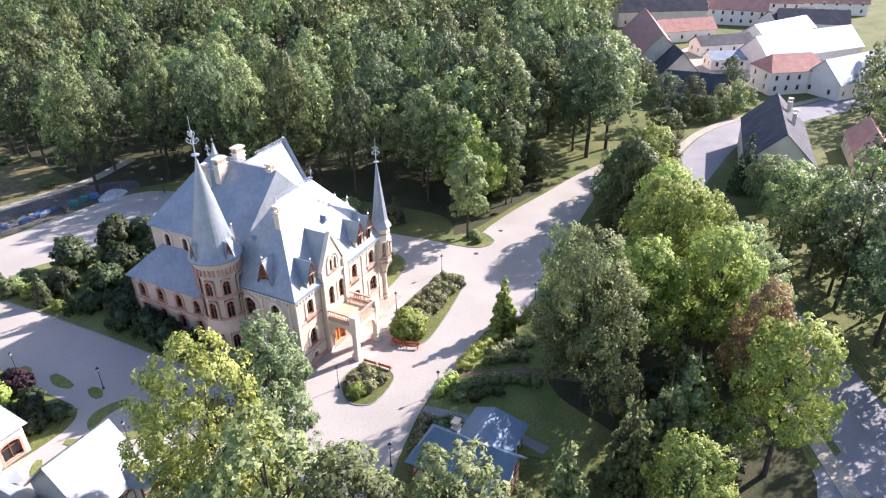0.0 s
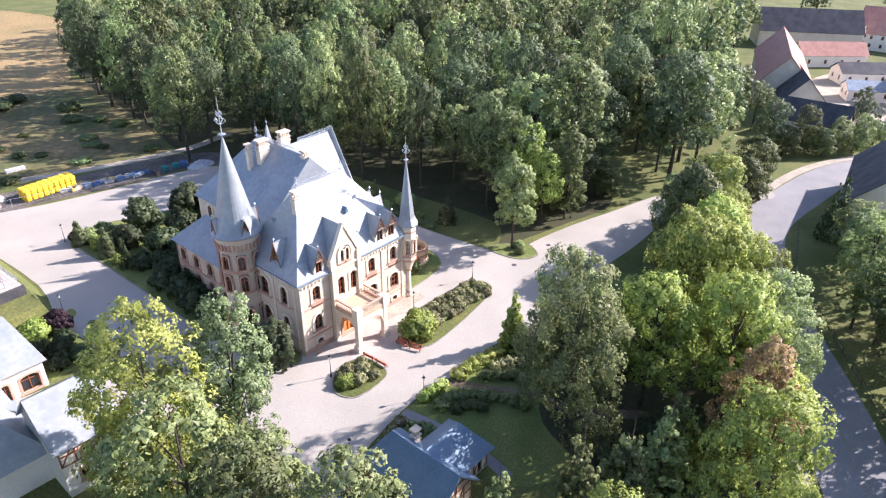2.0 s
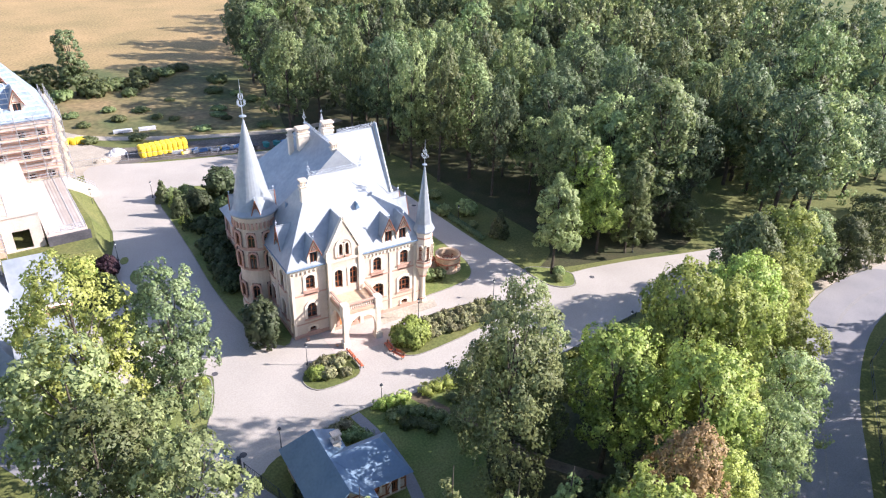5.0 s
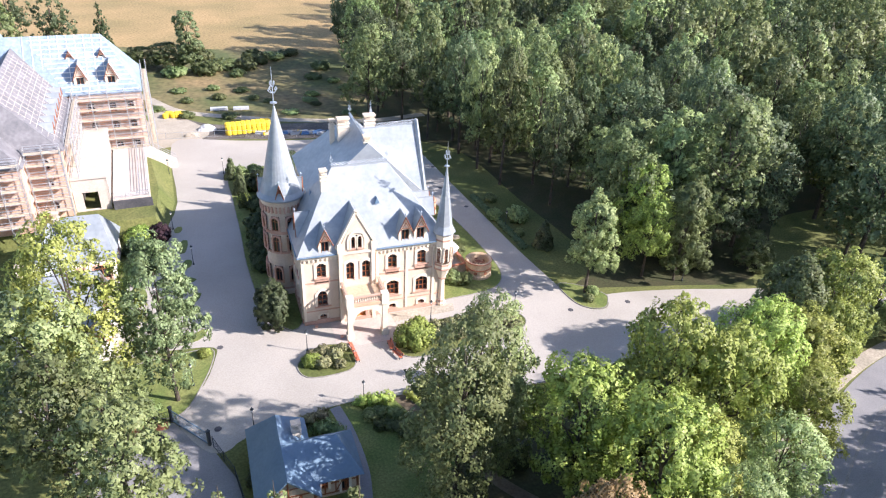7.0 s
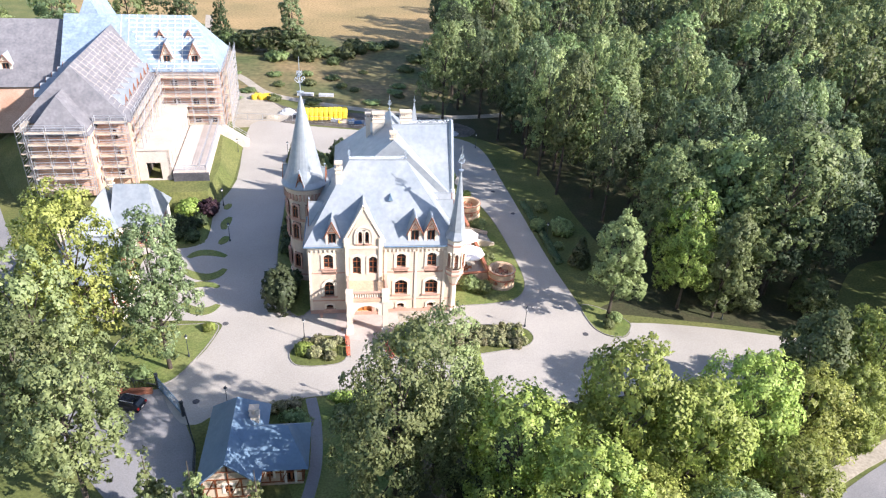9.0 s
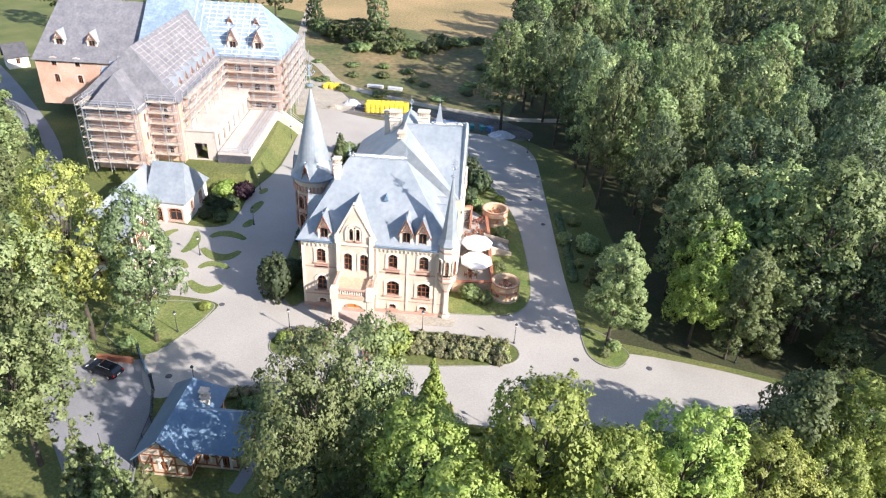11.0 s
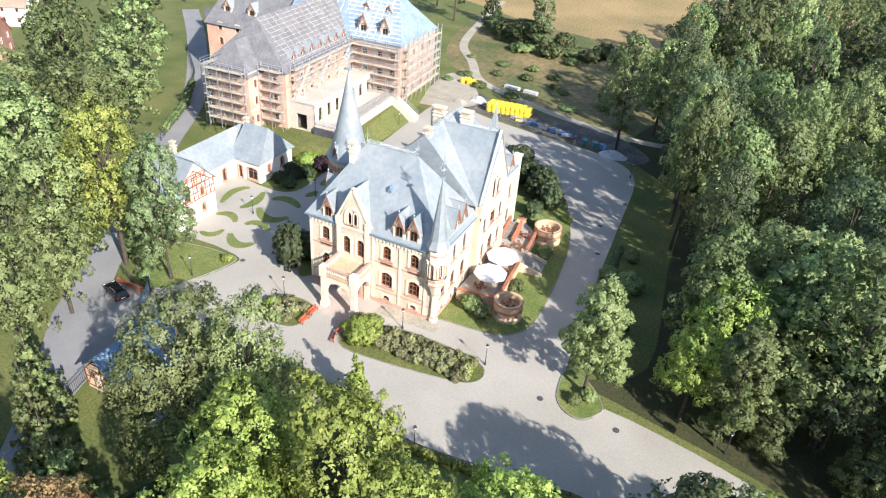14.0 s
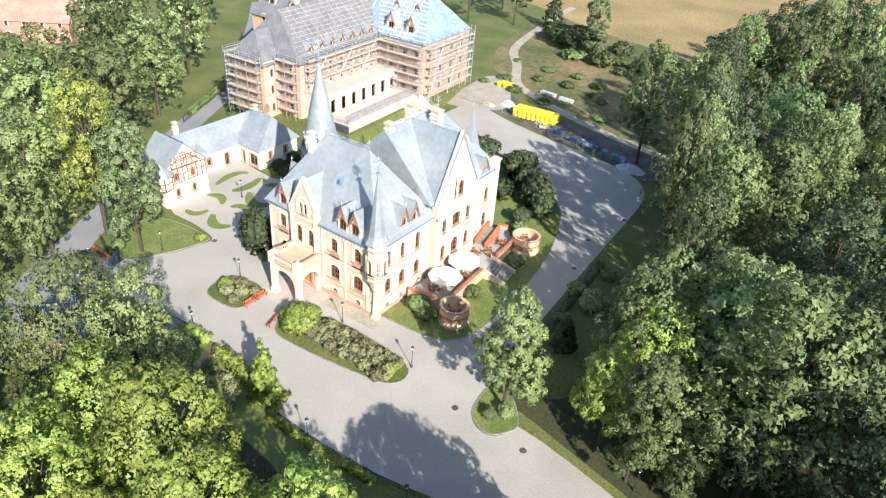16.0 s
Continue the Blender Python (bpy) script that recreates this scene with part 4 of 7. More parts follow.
# rear block: ridge from front to back with a cross ridge to the east gable
roof("rear_roof", [[(3.2, 11, 13.9), (3.2, 28.6, 13.9), (12, 23.4, 22.0), (12, 11, 22.0)], [(12, 11, 22.0), (12, 23.4, 22.0), (20.7, 28.6, 13.2), (20.7, 11, 13.2)], [(3.2, 28.6, 13.9), (12, 23.4, 22.0), (20.7, 28.6, 13.2)],
                   [(3.2, 11, 13.9), (12, 11, 22.0), (20.7, 11, 13.2)]])
roof("cross_roof", [[(11.9, 16.8, 22.2), (21.3, 16.8, 22.4), (21.3, 11.6, 13.2), (11.9, 11.6, 13.2)], [(11.9, 16.8, 22.2), (21.3, 16.8, 22.4), (21.3, 22.0, 13.2), (11.9, 22.0, 13.2)]])
roof("wing_roof", [[(-1.1, 13.6, 7.5), (-1.1, 30.1, 7.5), (3.5, 26.5, 11.2), (3.5, 13.6, 11.2)], [(-1.1, 30.1, 7.5), (3.9, 30.1, 7.5), (3.5, 26.5, 11.2)]])
bm = bmesh.new()
lathe(bm, [(2.2, 13.5), (1.1, 17.5), (0.12, 22.0)], 4, 16.2, 26.6, radians(45))
part("spirelet", bm, M["zinc"], palace, "small pyramidal zinc spire")
cresting(palace, (R0[0], R0[1], RZ), (R1[0], R1[1], RZ))
cresting(palace, (14.6, 16.8, 22.2), (20.9, 16.8, 22.4))
cresting(palace, (12, 12.4, 22.0), (12, 23.2, 22.0))
finial(palace, R0[0], R0[1], RZ, 0.6)
finial(palace, R1[0], R1[1], RZ, 0.6)
finial(palace, 12, 23.3, 22.0, 0.7)
finial(palace, 16.2, 26.6, 21.9, 0.4)
for x, y, z0, z1, a, b in ((10.1, 19.3, 18.0, 23.2, 1.7, 1.0), (8.6, 20.6, 17.0, 22.6, 0.7, 0.7), (14.3, 19.8, 18.0, 23.3, 1.6, 1.0), (12.0, 11.9, 19.0, 22.9, 0.9, 0.9), (4.3, 4.6, 17.0, 21.4, 0.8, 0.8)):
    chimney(palace, x, y, z0, z1, a, b)
# gable roof of the entrance bay, dormers
bm = bmesh.new()
plates(bm, [[(7.5, -0.3, 17.0), (7.5, 3.9, 17.0), (4.7, 0.3, 11.4), (4.7, -0.3, 11.4)], [(7.5, -0.3, 17.0), (7.5, 3.9, 17.0), (10.3, 0.3, 11.4), (10.3, -0.3, 11.4)]], 0.12)
part("bay_roof", bm, M["zinc"], palace)
dormer(palace, (0, -0.25, 0), 0, 3.3, 11.2, 1.7, 1.9, 2.0, 2.6)
dormer(palace, (0, -0.1, 0), 0, 14.4, 11.4, 1.8, 2.0, 2.1, 2.4)
dormer(palace, (0, -0.1, 0), 0, 16.6, 11.4, 1.8, 2.0, 2.1, 2.4)
dormer(palace, (0.4, 9.5, 0), -90, 5.0, 11.4, 1.8, 1.6, 2.6, 2.6, 0.9, True)
dormer(palace, (20.0, 0.5, 0), 90, 5.2, 11.9, 1.4, 1.3, 2.0, 2.0)
dormer(palace, (20.0, 0.5, 0), 90, 7.4, 11.9, 1.4, 1.3, 2.0, 2.0)
dormer(palace, (20.2, 21.8, 0), 90, 3.2, 12.6, 1.8, 1.2, 2.0, 2.4)
for x, y, z in ((11.2, 3.2, 16.9), (3.0, 7.6, 16.6)):
    bm = bmesh.new()
    k = 1 if x > 5 else 0
    solid(bm, [(x - 0.35, y - 0.5 * k, z - 0.5), (x + 0.35, y - 0.5 * k, z - 0.5), (x, y - 0.5 * k, z + 0.35), (x, y + 1.0, z + 0.3)], [(0, 1, 2), (0, 2, 3), (1, 3, 2), (0, 3, 1)])
    part("roof_vent", bm, M["zincdark"], palace)

# gutters
for a, b in (((-0.5, -0.5, 11.12), (4.8, -0.5, 11.12)), ((10.2, -0.5, 11.12), (18.9, -0.5, 11.12)), ((-0.5, -0.5, 11.12), (-0.5, 8.6, 11.12)), ((20.7, 1.4, 11.15), (20.7, 11.5, 11.15)), ((20.75, 22.2, 13.1), (20.75, 28.4, 13.1))):
    bm = bmesh.new()
    limb(bm, a, b, 0.1, 0.1, 6)
    part("gutter", bm, M["zincdark"], palace)
# round tower
TX, TY = -0.7, 11.3
bm = bmesh.new()
lathe(bm, [(2.85, 0), (2.85, 0.8), (2.6, 1.0), (2.6, 13.2), (2.75, 13.6), (2.95, 14.9), (3.0, 15.5)], 32, TX, TY)
tower = part("tower", bm, M["brick"], palace, "round buff-brick tower with a corbelled top")
for i in range(32):
    q = Matrix.Translation((TX, TY, 0)) @ pose(0, 0, 0, 0, 0, i * 11.25)
    bm = bmesh.new()
    box(bm, 2.55, -0.12, 13.6, 3.08, 0.12, 14.5, q)
    part("corbel", bm, M["pink"], tower)
for z, h in ((6.9, 0.4), (10.1, 0.4), (0.9, 0.3), (15.2, 0.35)):
    bm = bmesh.new()
    r = 2.7 if z < 15 else 3.08
    lathe(bm, [(r, z), (r, z + h)], 32, TX, TY)
    part("belt_course", bm, M["pink"], tower)
for z, h in ((11.8, 2.2), (8.6, 2.6), (3.6, 2.4)):
    for a in (150, 195, 240, 285):
        q = radians(a)
        o = (TX + 2.56 * math.cos(q), TY + 2.56 * math.sin(q), 0)
        wv = window(tower, (o[0] + 0.42 * math.cos(q), o[1] + 0.42 * math.sin(q), 0), a + 90, 0, z, 1.2, h, 0.4, "pink", "pink", 2, 1, -0.25, 0.12)
bm = bmesh.new()
lathe(bm, [(3.3, 15.35), (3.35, 15.6), (2.9, 16.2), (2.3, 18.0), (0.12, 28.1)], 32, TX, TY)
cone = part("cone_roof", bm, M["zinc"], tower, "tall conical zinc roof")
finial(tower, TX, TY, 28.0, 1.5)
for a in (170, 260, 350):
    q = radians(a)
    dormer(tower, (TX + 2.75 * math.cos(q), TY + 2.75 * math.sin(q), 0), a + 90, 0, 15.75, 0.8, 0.7, 1.5, 0.9, 0.5, True)
# corner turret
UX, UY = 20.15, 0.1
bm = bmesh.new()
lathe(bm, [(0.6, 0), (0.75, 0.4), (0.5, 0.8), (0.42, 4.4), (0.55, 4.8), (1.0, 6.0), (1.3, 6.7), (1.3, 12.0), (1.45, 12.3)], 8, UX, UY, radians(22.5))
turret = part("turret", bm, M["stone"], palace, "slender octagonal corner oriel turret")
for z in (6.5, 7.2, 11.2, 0.7, 4.6):
    bm = bmesh.new()
    r = 1.38 if z > 5 else 0.6
    lathe(bm, [(r, z), (r, z + 0.25)], 8, UX, UY, radians(22.5))
    part("belt_course", bm, M["pink"], turret)
for a in (-180 + 45, -90, -45, 0, 45):
    q = radians(a)
    window(turret, (UX + 1.5 * math.cos(q), UY + 1.5 * math.sin(q), 0), a + 90, 0, 9.1, 0.75, 2.3, 0.35, "stone", "pink", 2, 2, -0.2, 0.04)
bm = bmesh.new()
lathe(bm, [(1.6, 12.25), (1.65, 12.4), (1.15, 13.4), (0.08, 22.0)], 8, UX, UY, radians(22.5))
part("spire", bm, M["zinc"], turret, "needle-like octagonal zinc spire")
finial(turret, UX, UY, 21.7, 1.1)

# porch with balcony
porch = part("porch", (lambda b: (box(b, 5.1, -5.1, 5.3, 10.7, -0.56, 5.75), b)[1])(bmesh.new()), M["terrace"], palace, "arched carriage porch carrying a balcony")
for x in (5.5, 10.3):
    bm = bmesh.new()
    box(bm, x - 0.5, -5.2, 0, x + 0.5, -4.2, 0.9), box(bm, x - 0.36, -5.05, 0.9, x + 0.36, -4.35, 5.3), box(bm, x - 0.5, -5.2, 5.2, x + 0.5, -4.2, 6.85)
    part("pier", bm, M["stone"], porch)
for o, a, L in (((5.5, -5.0, 0), 0, 4.8), ((5.2, -0.56, 0), -90, 4.4), ((10.6, -5.0, 0), 90, 4.4)):
    mm = frame_at(o, a) @ Matrix.Translation((L / 2, 0, 0))
    bm = bmesh.new()
    w = L - 0.9
    ar = arch_line(w, 4.6, min(1.9, w / 2), 14)
    ring_prism(bm, [(u * L / w, 5.35) for u, z in ar], ar, -0.5, 0.0, mm)
    part("arch", bm, M["stone"], porch)
    bm = bmesh.new()
    box(bm, -L / 2, -0.02, 6.62, L / 2, 0.3, 6.8, mm), box(bm, -L / 2, -0.02, 5.75, L / 2, 0.3, 5.92, mm)
    rail = part("balustrade", bm, M["pink"], porch, "reddish balcony balustrade")
    k = int(L / 0.32)
    for i in range(k):
        bm = bmesh.new()
        lathe(bm, [(0.07, 5.92), (0.11, 6.1), (0.05, 6.35), (0.08, 6.62)], 6, m=mm @ Matrix.Translation((-L / 2 + 0.2 + (L - 0.4) * i / (k - 1), 0.14, 0)))
        part("baluster", bm, M["stone"], rail)


# ---- lawns, beds, kerbs ----
def island(name, pts, material, label, category, h=0.1, steps=4):
    """A raised lawn or bed with its stone kerb round it."""
    line = smooth(pts, steps)
    ob = slab(name, line, -0.05, h, M[material], label, category, 0)
    bm = bmesh.new()
    n = len(line)
    inn, out = [], []
    for i in range(n):
        p, a, b = Vector(line[i]), Vector(line[i - 1]), Vector(line[(i + 1) % n])
        d = (b - a).normalized()
        nr = Vector((d.y, -d.x)) * 0.055
        inn.append(p - nr), out.append(p + nr)
    for i in range(n):
        j = (i + 1) % n
        vs = [(*q, z) for z in (0.0, h + 0.04) for q in (inn[i], out[i], out[j], inn[j])]
        solid(bm, vs, [(0, 1, 5, 4), (1, 2, 6, 5), (2, 3, 7, 6), (3, 0, 4, 7), (4, 5, 6, 7)])
    part("kerb", bm, M["kerb"], ob)
    return ob


island("garden_lawn", [(-1.8, -0.8), (-5.0, 6), (-6.2, 18), (-6.3, 30), (-6.6, 44), (-6.5, 54), (-1, 58.5), (6, 56), (14, 53.5), (20.5, 50), (25.5, 44.5), (28.5, 37.5), (30.5, 31), (31.7, 24), (32.6, 14), (32.6, 6.5), (30.6, 2.6), (27, 1.3),
        (22, 0.9), (20, 0.8), (18, 2.5), (10, 3), (2, 3)], "lawn", "mown lawn round the palace", "lawn")
island("tree_triangle", [(39.8, 0.2), (39.9, -4.6), (41.2, -6.9), (43.6, -7.6), (45.2, -6.0), (45.6, -4.2), (43, -1)], "lawn", "small grass triangle with a kerb", "lawn")
island("west_lawn", [(-12.5, -2.1), (-12.6, -4.8), (-14, -9), (-16.2, -13.3), (-19, -13.6), (-24.5, -10), (-24, -4), (-19, -2.2), (-15.5, -1.9)], "lawn", "mown lawn by the lodge gate", "lawn")
slab("yard_lawn", [(-18.2, 20.5), (-18.5, 32.4), (-26, 33), (-25, 26), (-24.6, 20)], -0.1, 0.04, M["lawn"], "planted strip beside the side house", "lawn", 0)
bed = island("flower_bed", [(10.8, -8.6), (12.6, -11.0), (18, -10.9), (25.2, -9.9), (29.4, -8.9), (30.8, -6.9), (29.4, -4.7), (23.7, -3.8), (17.2, -3.9), (12.8, -5.4)], "grass", "long planted bed before the entrance", "flower bed")
island("flower_bed", [(-2.2, -8.2), (-1.4, -11.2), (2.6, -11.5), (4.9, -10.4), (4.8, -6.4), (1.2, -5.3)], "grass", "small planted bed with a kerb", "flower bed")
# scroll-shaped lawns of the parterre court
for x0, y0, x1, y1, x2, y2, w in ((-25.8, 17.1, -27.3, 14.6, -26.3, 10.2, 1.5), (-22.7, 17.1, -21.7, 13.4, -22.5, 10.6, 1.7), (-19.8, 15.8, -17.6, 17.3, -14.1, 16.0, 1.8), (-19.8, 12.2, -16.1, 10.0, -13.7, 12.3, 1.9), (-24.3, 6.7, -22.2, 7.8, -20.0, 6.3, 1.5),
                                 (-18.1, 6.6, -16.6, 8.1, -13.8, 7.2, 1.5), (-22.6, 1.1, -20.5, 1.3, -19.9, 3.4, 1.3), (-18.2, 3.1, -15.3, 1.1, -13.2, 2.7, 1.8), (-15.3, 29.4, -15.8, 27.3, -15.8, 25.0, 1.6), (-15.0, 22.6, -15.2, 21.2, -15.7, 20.0, 1.5), (-16.1, 34.6, -16.4, 33.5, -16.6, 32.4, 1.3)):
    A, C = Vector((x0, y0)), Vector((x2, y2))
    B = Vector((x1, y1)) * 2 - (A + C) * 0.5
    left, right = [], []
    for i in range(15):
        t = i / 14
        p = A * (1 - t) ** 2 + B * (2 * t * (1 - t)) + C * t * t
        d = ((B - A) * (1 - t) + (C - B) * t).normalized()
        q = Vector((-d.y, d.x)) * (w / 2) * (0.16 + 0.84 * math.sin(math.pi * (0.06 + 0.88 * t)) ** 0.7)
        left.append(tuple(p + q)), right.append(tuple(p - q))
    slab("parterre_lawn", left + right[::-1], -0.05, 0.1, M["lawn"], "scroll-shaped grass bed in the paved court", "lawn", 0)
slab("porch_paving", [(3.6, -0.4), (3.4, -6.4), (12.4, -6.6), (12.2, -0.4)], -0.05, 0.05, M["paving"], "pinkish stone paving below the porch", "paving", 0)
slab("footway", [(10.2, -0.3), (10.4, -2.6), (21.5, -2.2), (22, -0.3)], -0.05, 0.045, M["track"], "pale paved strip along the palace front", "paving", 0)
# garden before the drive, and its dark paths
slab("garden_ground", [(-1.5, -18.2), (8.5, -18.4), (20, -19.4), (23.5, -21.4), (38, -20.8), (46, -19.4), (50, -27), (40, -33), (20, -35), (4, -37), (-1, -30)], -0.1, 0.02, M["lawn"], "lawn in the front garden", "lawn")
band("garden_path", [(8.6, -17.6), (10.5, -22), (13.5, -27), (15, -33), (20, -40)], 1.5, -0.1, 0.032, M["soil"], "dark earth garden path", "path")
band("garden_path", [(0.8, -17.4), (1.6, -22), (1.8, -28), (1.0, -33)], 1.3, -0.1, 0.036, M["asphalt"], "paved path beside the lodge", "path")
slab("works_yard", [(-20, 78), (-4, 76), (8, 73.4), (22, 71.6), (32, 68.5), (35, 74), (26, 81), (10, 84), (-8, 87), (-18, 96), (-26, 92), (-24, 80)], -0.1, 0.022, M["rubble"], "dark churned ground of the works yard", "ground")
slab("dirt_patch", [(-22, 74), (-13, 76), (-9, 82), (-14, 92), (-20, 100), (-25, 98), (-24, 84)], -0.1, 0.03, M["track"], "pale bare dirt at the works yard", "ground")
band("track", [(-46, 190), (-41, 160), (-34, 128), (-24, 112), (-16, 99), (-4, 92), (10, 86.5), (22, 83.5), (32, 82), (44, 84)], 2.6, -0.1, 0.034, M["track"], "pale dirt track along the meadow", "track")
band("pavement", [(186, -74), (152, -50), (122, -32), (96, -27.3), (77, -27.5), (55, -35.6), (30, -52), (-4, -70.5), (-44, -94.5), (-124, -144.5)], 2.0, -0.1, 0.09, M["track"], "pale paved footway beside the road", "pavement")
road_line = [(122, -38), (96, -33), (78, -33), (58, -41), (34, -57), (0, -76)]
band("road_marking", road_line, 0.1, 0.02, 0.036, M["kerb"], "white centre line painted on the road", "road marking")
band("road_marking", [(x - 0.22, y - 0.32) for x, y in road_line], 0.1, 0.02, 0.036, M["kerb"], "white centre line painted on the road", "road marking")


# ---- planting round the palace ----
yewbush = shrub("yew", "dark", "dark clipped conical yew beside the palace", 41, 1.9, 6.8, "shrub", "", 200, 22, 0.16, 7)
plant(yewbush, -4.2, 0.2, 1.2, 20, 1.15)
plant(yewbush, -3.6, 3.6, 1.1, 120, 0.72)
thicket = shrub("shrub", "yew", "dark dense evergreen shrub in the garden", 42, 2.6, 3.4, "shrub", "garden shrubs", 130, 16, 0.2, 6)
for x, y, s in ((-23.4, 26.5, 0.6), (-21.4, 24.5, 0.65), (-22.8, 22.0, 0.6), (-20.2, 21.4, 0.55), (-20.0, 26.6, 0.6), (-3.4, 7.4, 0.7), (-3.6, 16.8, 0.85), (-3.4, 21, 0.95), (-2.6, 25.4, 1.0), (-3.2, 30, 0.9), (-0.5, 33.5, 1.0), (3.5, 35, 1.0), (7.5, 36.5, 1.1), (2.5, 41, 1.2), (8, 44, 1.25), (13.5, 42, 1.1), (-2.5, 38, 0.8)):
    plant(thicket, x, y, s, 37 * x, s * 1.05)
round_bush = shrub("shrub", "dark", "large rounded dark green garden shrub", 43, 3.0, 5.4, "shrub", "garden shrubs", 180, 18, 0.24, 7)
for x, y, s in ((20.5, 44.2, 1.05), (23.6, 40.6, 0.85), (12.9, 50.5, 1.1), (4.3, 50.7, 1.1), (16.5, 47.5, 0.9), (22, 36, 0.55), (-1, 46, 0.8)):
    plant(round_bush, x, y, s, 61 * x, s)
light_bush = shrub("shrub", "bright", "bright green rounded garden shrub", 44, 2.5, 2.7, "shrub", "garden shrubs", 220, 20, 0.15, 6)
plant(light_bush, 13.6, -7.9, 1.1, 0, 1.1)
for x, y, s in ((-4.2, 50, 0.7), (-3.6, 47, 0.45), (-22.2, 30.6, 1.0), (-0.6, -8.6, 0.5), (27.8, 37.5, 0.4), (-13.6, -3.2, 0.33), (26.6, 33.5, 0.4), (-4.6, 42.5, 0.5)):
    plant(light_bush, x, y, s, 71 * x, s)
heath = shrub("shrub", "heather", "straggly reddish-green rose shrub in a bed", 45, 1.3, 1.7, "shrub", "bed shrubs", 80, 13, 0.13, 5)
k = 0
for x in np.arange(16.2, 29.5, 1.15):
    for y in (-8.6, -6.9, -5.4):
        k += 1
        if -9.2 + 0.02 * x < y:
            plant(heath, x + 0.35 * math.sin(k * 2.1), y + 0.3 * math.cos(k * 1.7), 0.6 + 0.16 * math.sin(k * 3.3), 77 * k, 0.72 + 0.18 * math.sin(k * 1.3))
for x, y, s in ((0.9, -9.6, 0.9), (2.6, -8.4, 0.95), (1.2, -7.2, 0.9), (3.0, -10.2, 0.7), (-0.2, -7.4, 0.7), (3.8, -7.0, 0.7)):
    plant(heath, x, y, s, 50 * x, s)
goldbush = shrub("shrub", "yellow", "small golden-yellow shrub in a bed", 46, 0.9, 1.0, "shrub", "bed shrubs", 90, 16, 0.1, 5)
for x, y in ((15.9, -7.8), (28.8, -7.6), (-13.4, -2.9), (28.6, -6.0)):
    plant(goldbush, x, y, 0.9, 30 * x)
plum = shrub("shrub", "purple", "dark purple-leaved shrub on the lawn", 47, 2.0, 3.2, "shrub", "garden shrubs", 160, 20, 0.15, 6)
for x, y, s in ((-19.2, 30.2, 0.9), (-6.0, 56, 0.5), (-19.0, 31.6, 0.8)):
    plant(plum, x, y, s, 20 * x, s)
grey_bush = shrub("shrub", "grey", "pale grey-green loose garden shrub", 48, 1.8, 2.4, "shrub", "garden shrubs", 150, 18, 0.14, 6)
for x, y, s in ((-3.0, 48.5, 1.1), (-4.4, 53.5, 1.0), (-1.4, 54.5, 0.9), (23.6, 5.2, 0.95), (25.6, 4.4, 0.8), (27.6, 13.0, 0.75), (28.2, 24.5, 0.75), (23.4, 33.4, 0.8), (38.8, 24, 0.8), (41, 31, 0.7), (40.8, 17, 0.5), (43.6, -3.8, 0.6), (42.2, -5.2, 0.5), (42.5, 22, 1.2)):
    plant(grey_bush, x, y, s, 33 * x, s)
youngfir = conifer("pine", "young fir in the garden", 49, 5.0, 1.5)
for x, y, s, sz in ((-6.0, 53.6, 0.8, 0.9), (-4.8, 46, 0.8, 1.1), (43, 12, 1.0, 1.0)):
    plant(youngfir, x, y, s, 11 * x, sz)
plant(darkspruce, -4.6, 40, 0.35, 0, 0.42)


def hedge(pts, w, h, kind_of, label, seed):
    """A clipped or loose hedge along a line."""
    t = thing("hedge", label, "hedge", "garden hedges")
    L = []
    for (x0, y0), (x1, y1) in zip(pts, pts[1:]):
        n = max(1, int(math.hypot(x1 - x0, y1 - y0) / (w * 0.8)))
        for i in range(n):
            f = (i + 0.5) / n
            L.append((x0 + (x1 - x0) * f, y0 + (y1 - y0) * f, h * 0.5, w * 0.62, w * 0.62, h * 0.52))
    foliage("foliage", L, 26 * len(L), 18, w * 0.22, 0.12, LEAF[kind_of], t, seed, core=0.85)


hedge([(3.2, -17.9), (7.6, -18.0)], 1.5, 1.1, "bright", "bright clipped hedge at the drive", 51)
hedge([(9.6, -18.2), (14, -18.4), (18.4, -19.4)], 1.6, 1.1, "yellow", "yellow-green loose hedge at the drive", 52)
hedge([(3.6, -20.4), (6.4, -20.2), (9.0, -22.4), (10.8, -26.0), (11.2, -28.6)], 1.3, 1.0, "grey", "pale flowering hedge along the garden path", 53)
hedge([(4.6, -22.0), (6.6, -22.6), (8.0, -25)], 1.2, 0.9, "green", "low green garden hedge by the path", 54)
hedge([(11.6, -20.4), (14.4, -22.6), (15.4, -25.6)], 1.6, 1.2, "grey", "loose grey-green border shrubs", 55)
hedge([(14.0, -20.2), (17.4, -22.0), (18.6, -24.6)], 1.3, 1.0, "heather", "reddish border shrubs along the path", 56)
hedge([(22.0, -17.9), (22.9, -21.4), (30, -21.5), (38, -20.9)], 0.8, 0.7, "yellow", "yellow-green low hedge along the railing", 57)
hedge([(-21.5, -12.6), (-18.2, -13.2)], 2.2, 1.8, "green", "dense green hedge by the gate", 58)
hedge([(-6.6, -20.6), (-3.2, -19.2), (-0.2, -18.6)], 1.4, 0.9, "heather", "rock garden planting by the lodge", 59)
hedge([(-2.2, -20.8), (0.2, -20.6), (0.4, -22.8)], 1.5, 0.8, "green", "rock garden shrubs by the lodge", 60)
hedge([(-8.4, -23.6), (-9.6, -27)], 1.3, 1.0, "dark", "dark shrubs beside the lodge", 61)
hedge([(39.6, 12), (39.2, 22), (38.4, 34)], 1.0, 0.5, "dark", "low planting along the drive edge", 62)
hedge([(-56, 27), (-63, 40), (-72, 52)], 1.2, 1.5, "green", "green hedge beside the lane", 64)
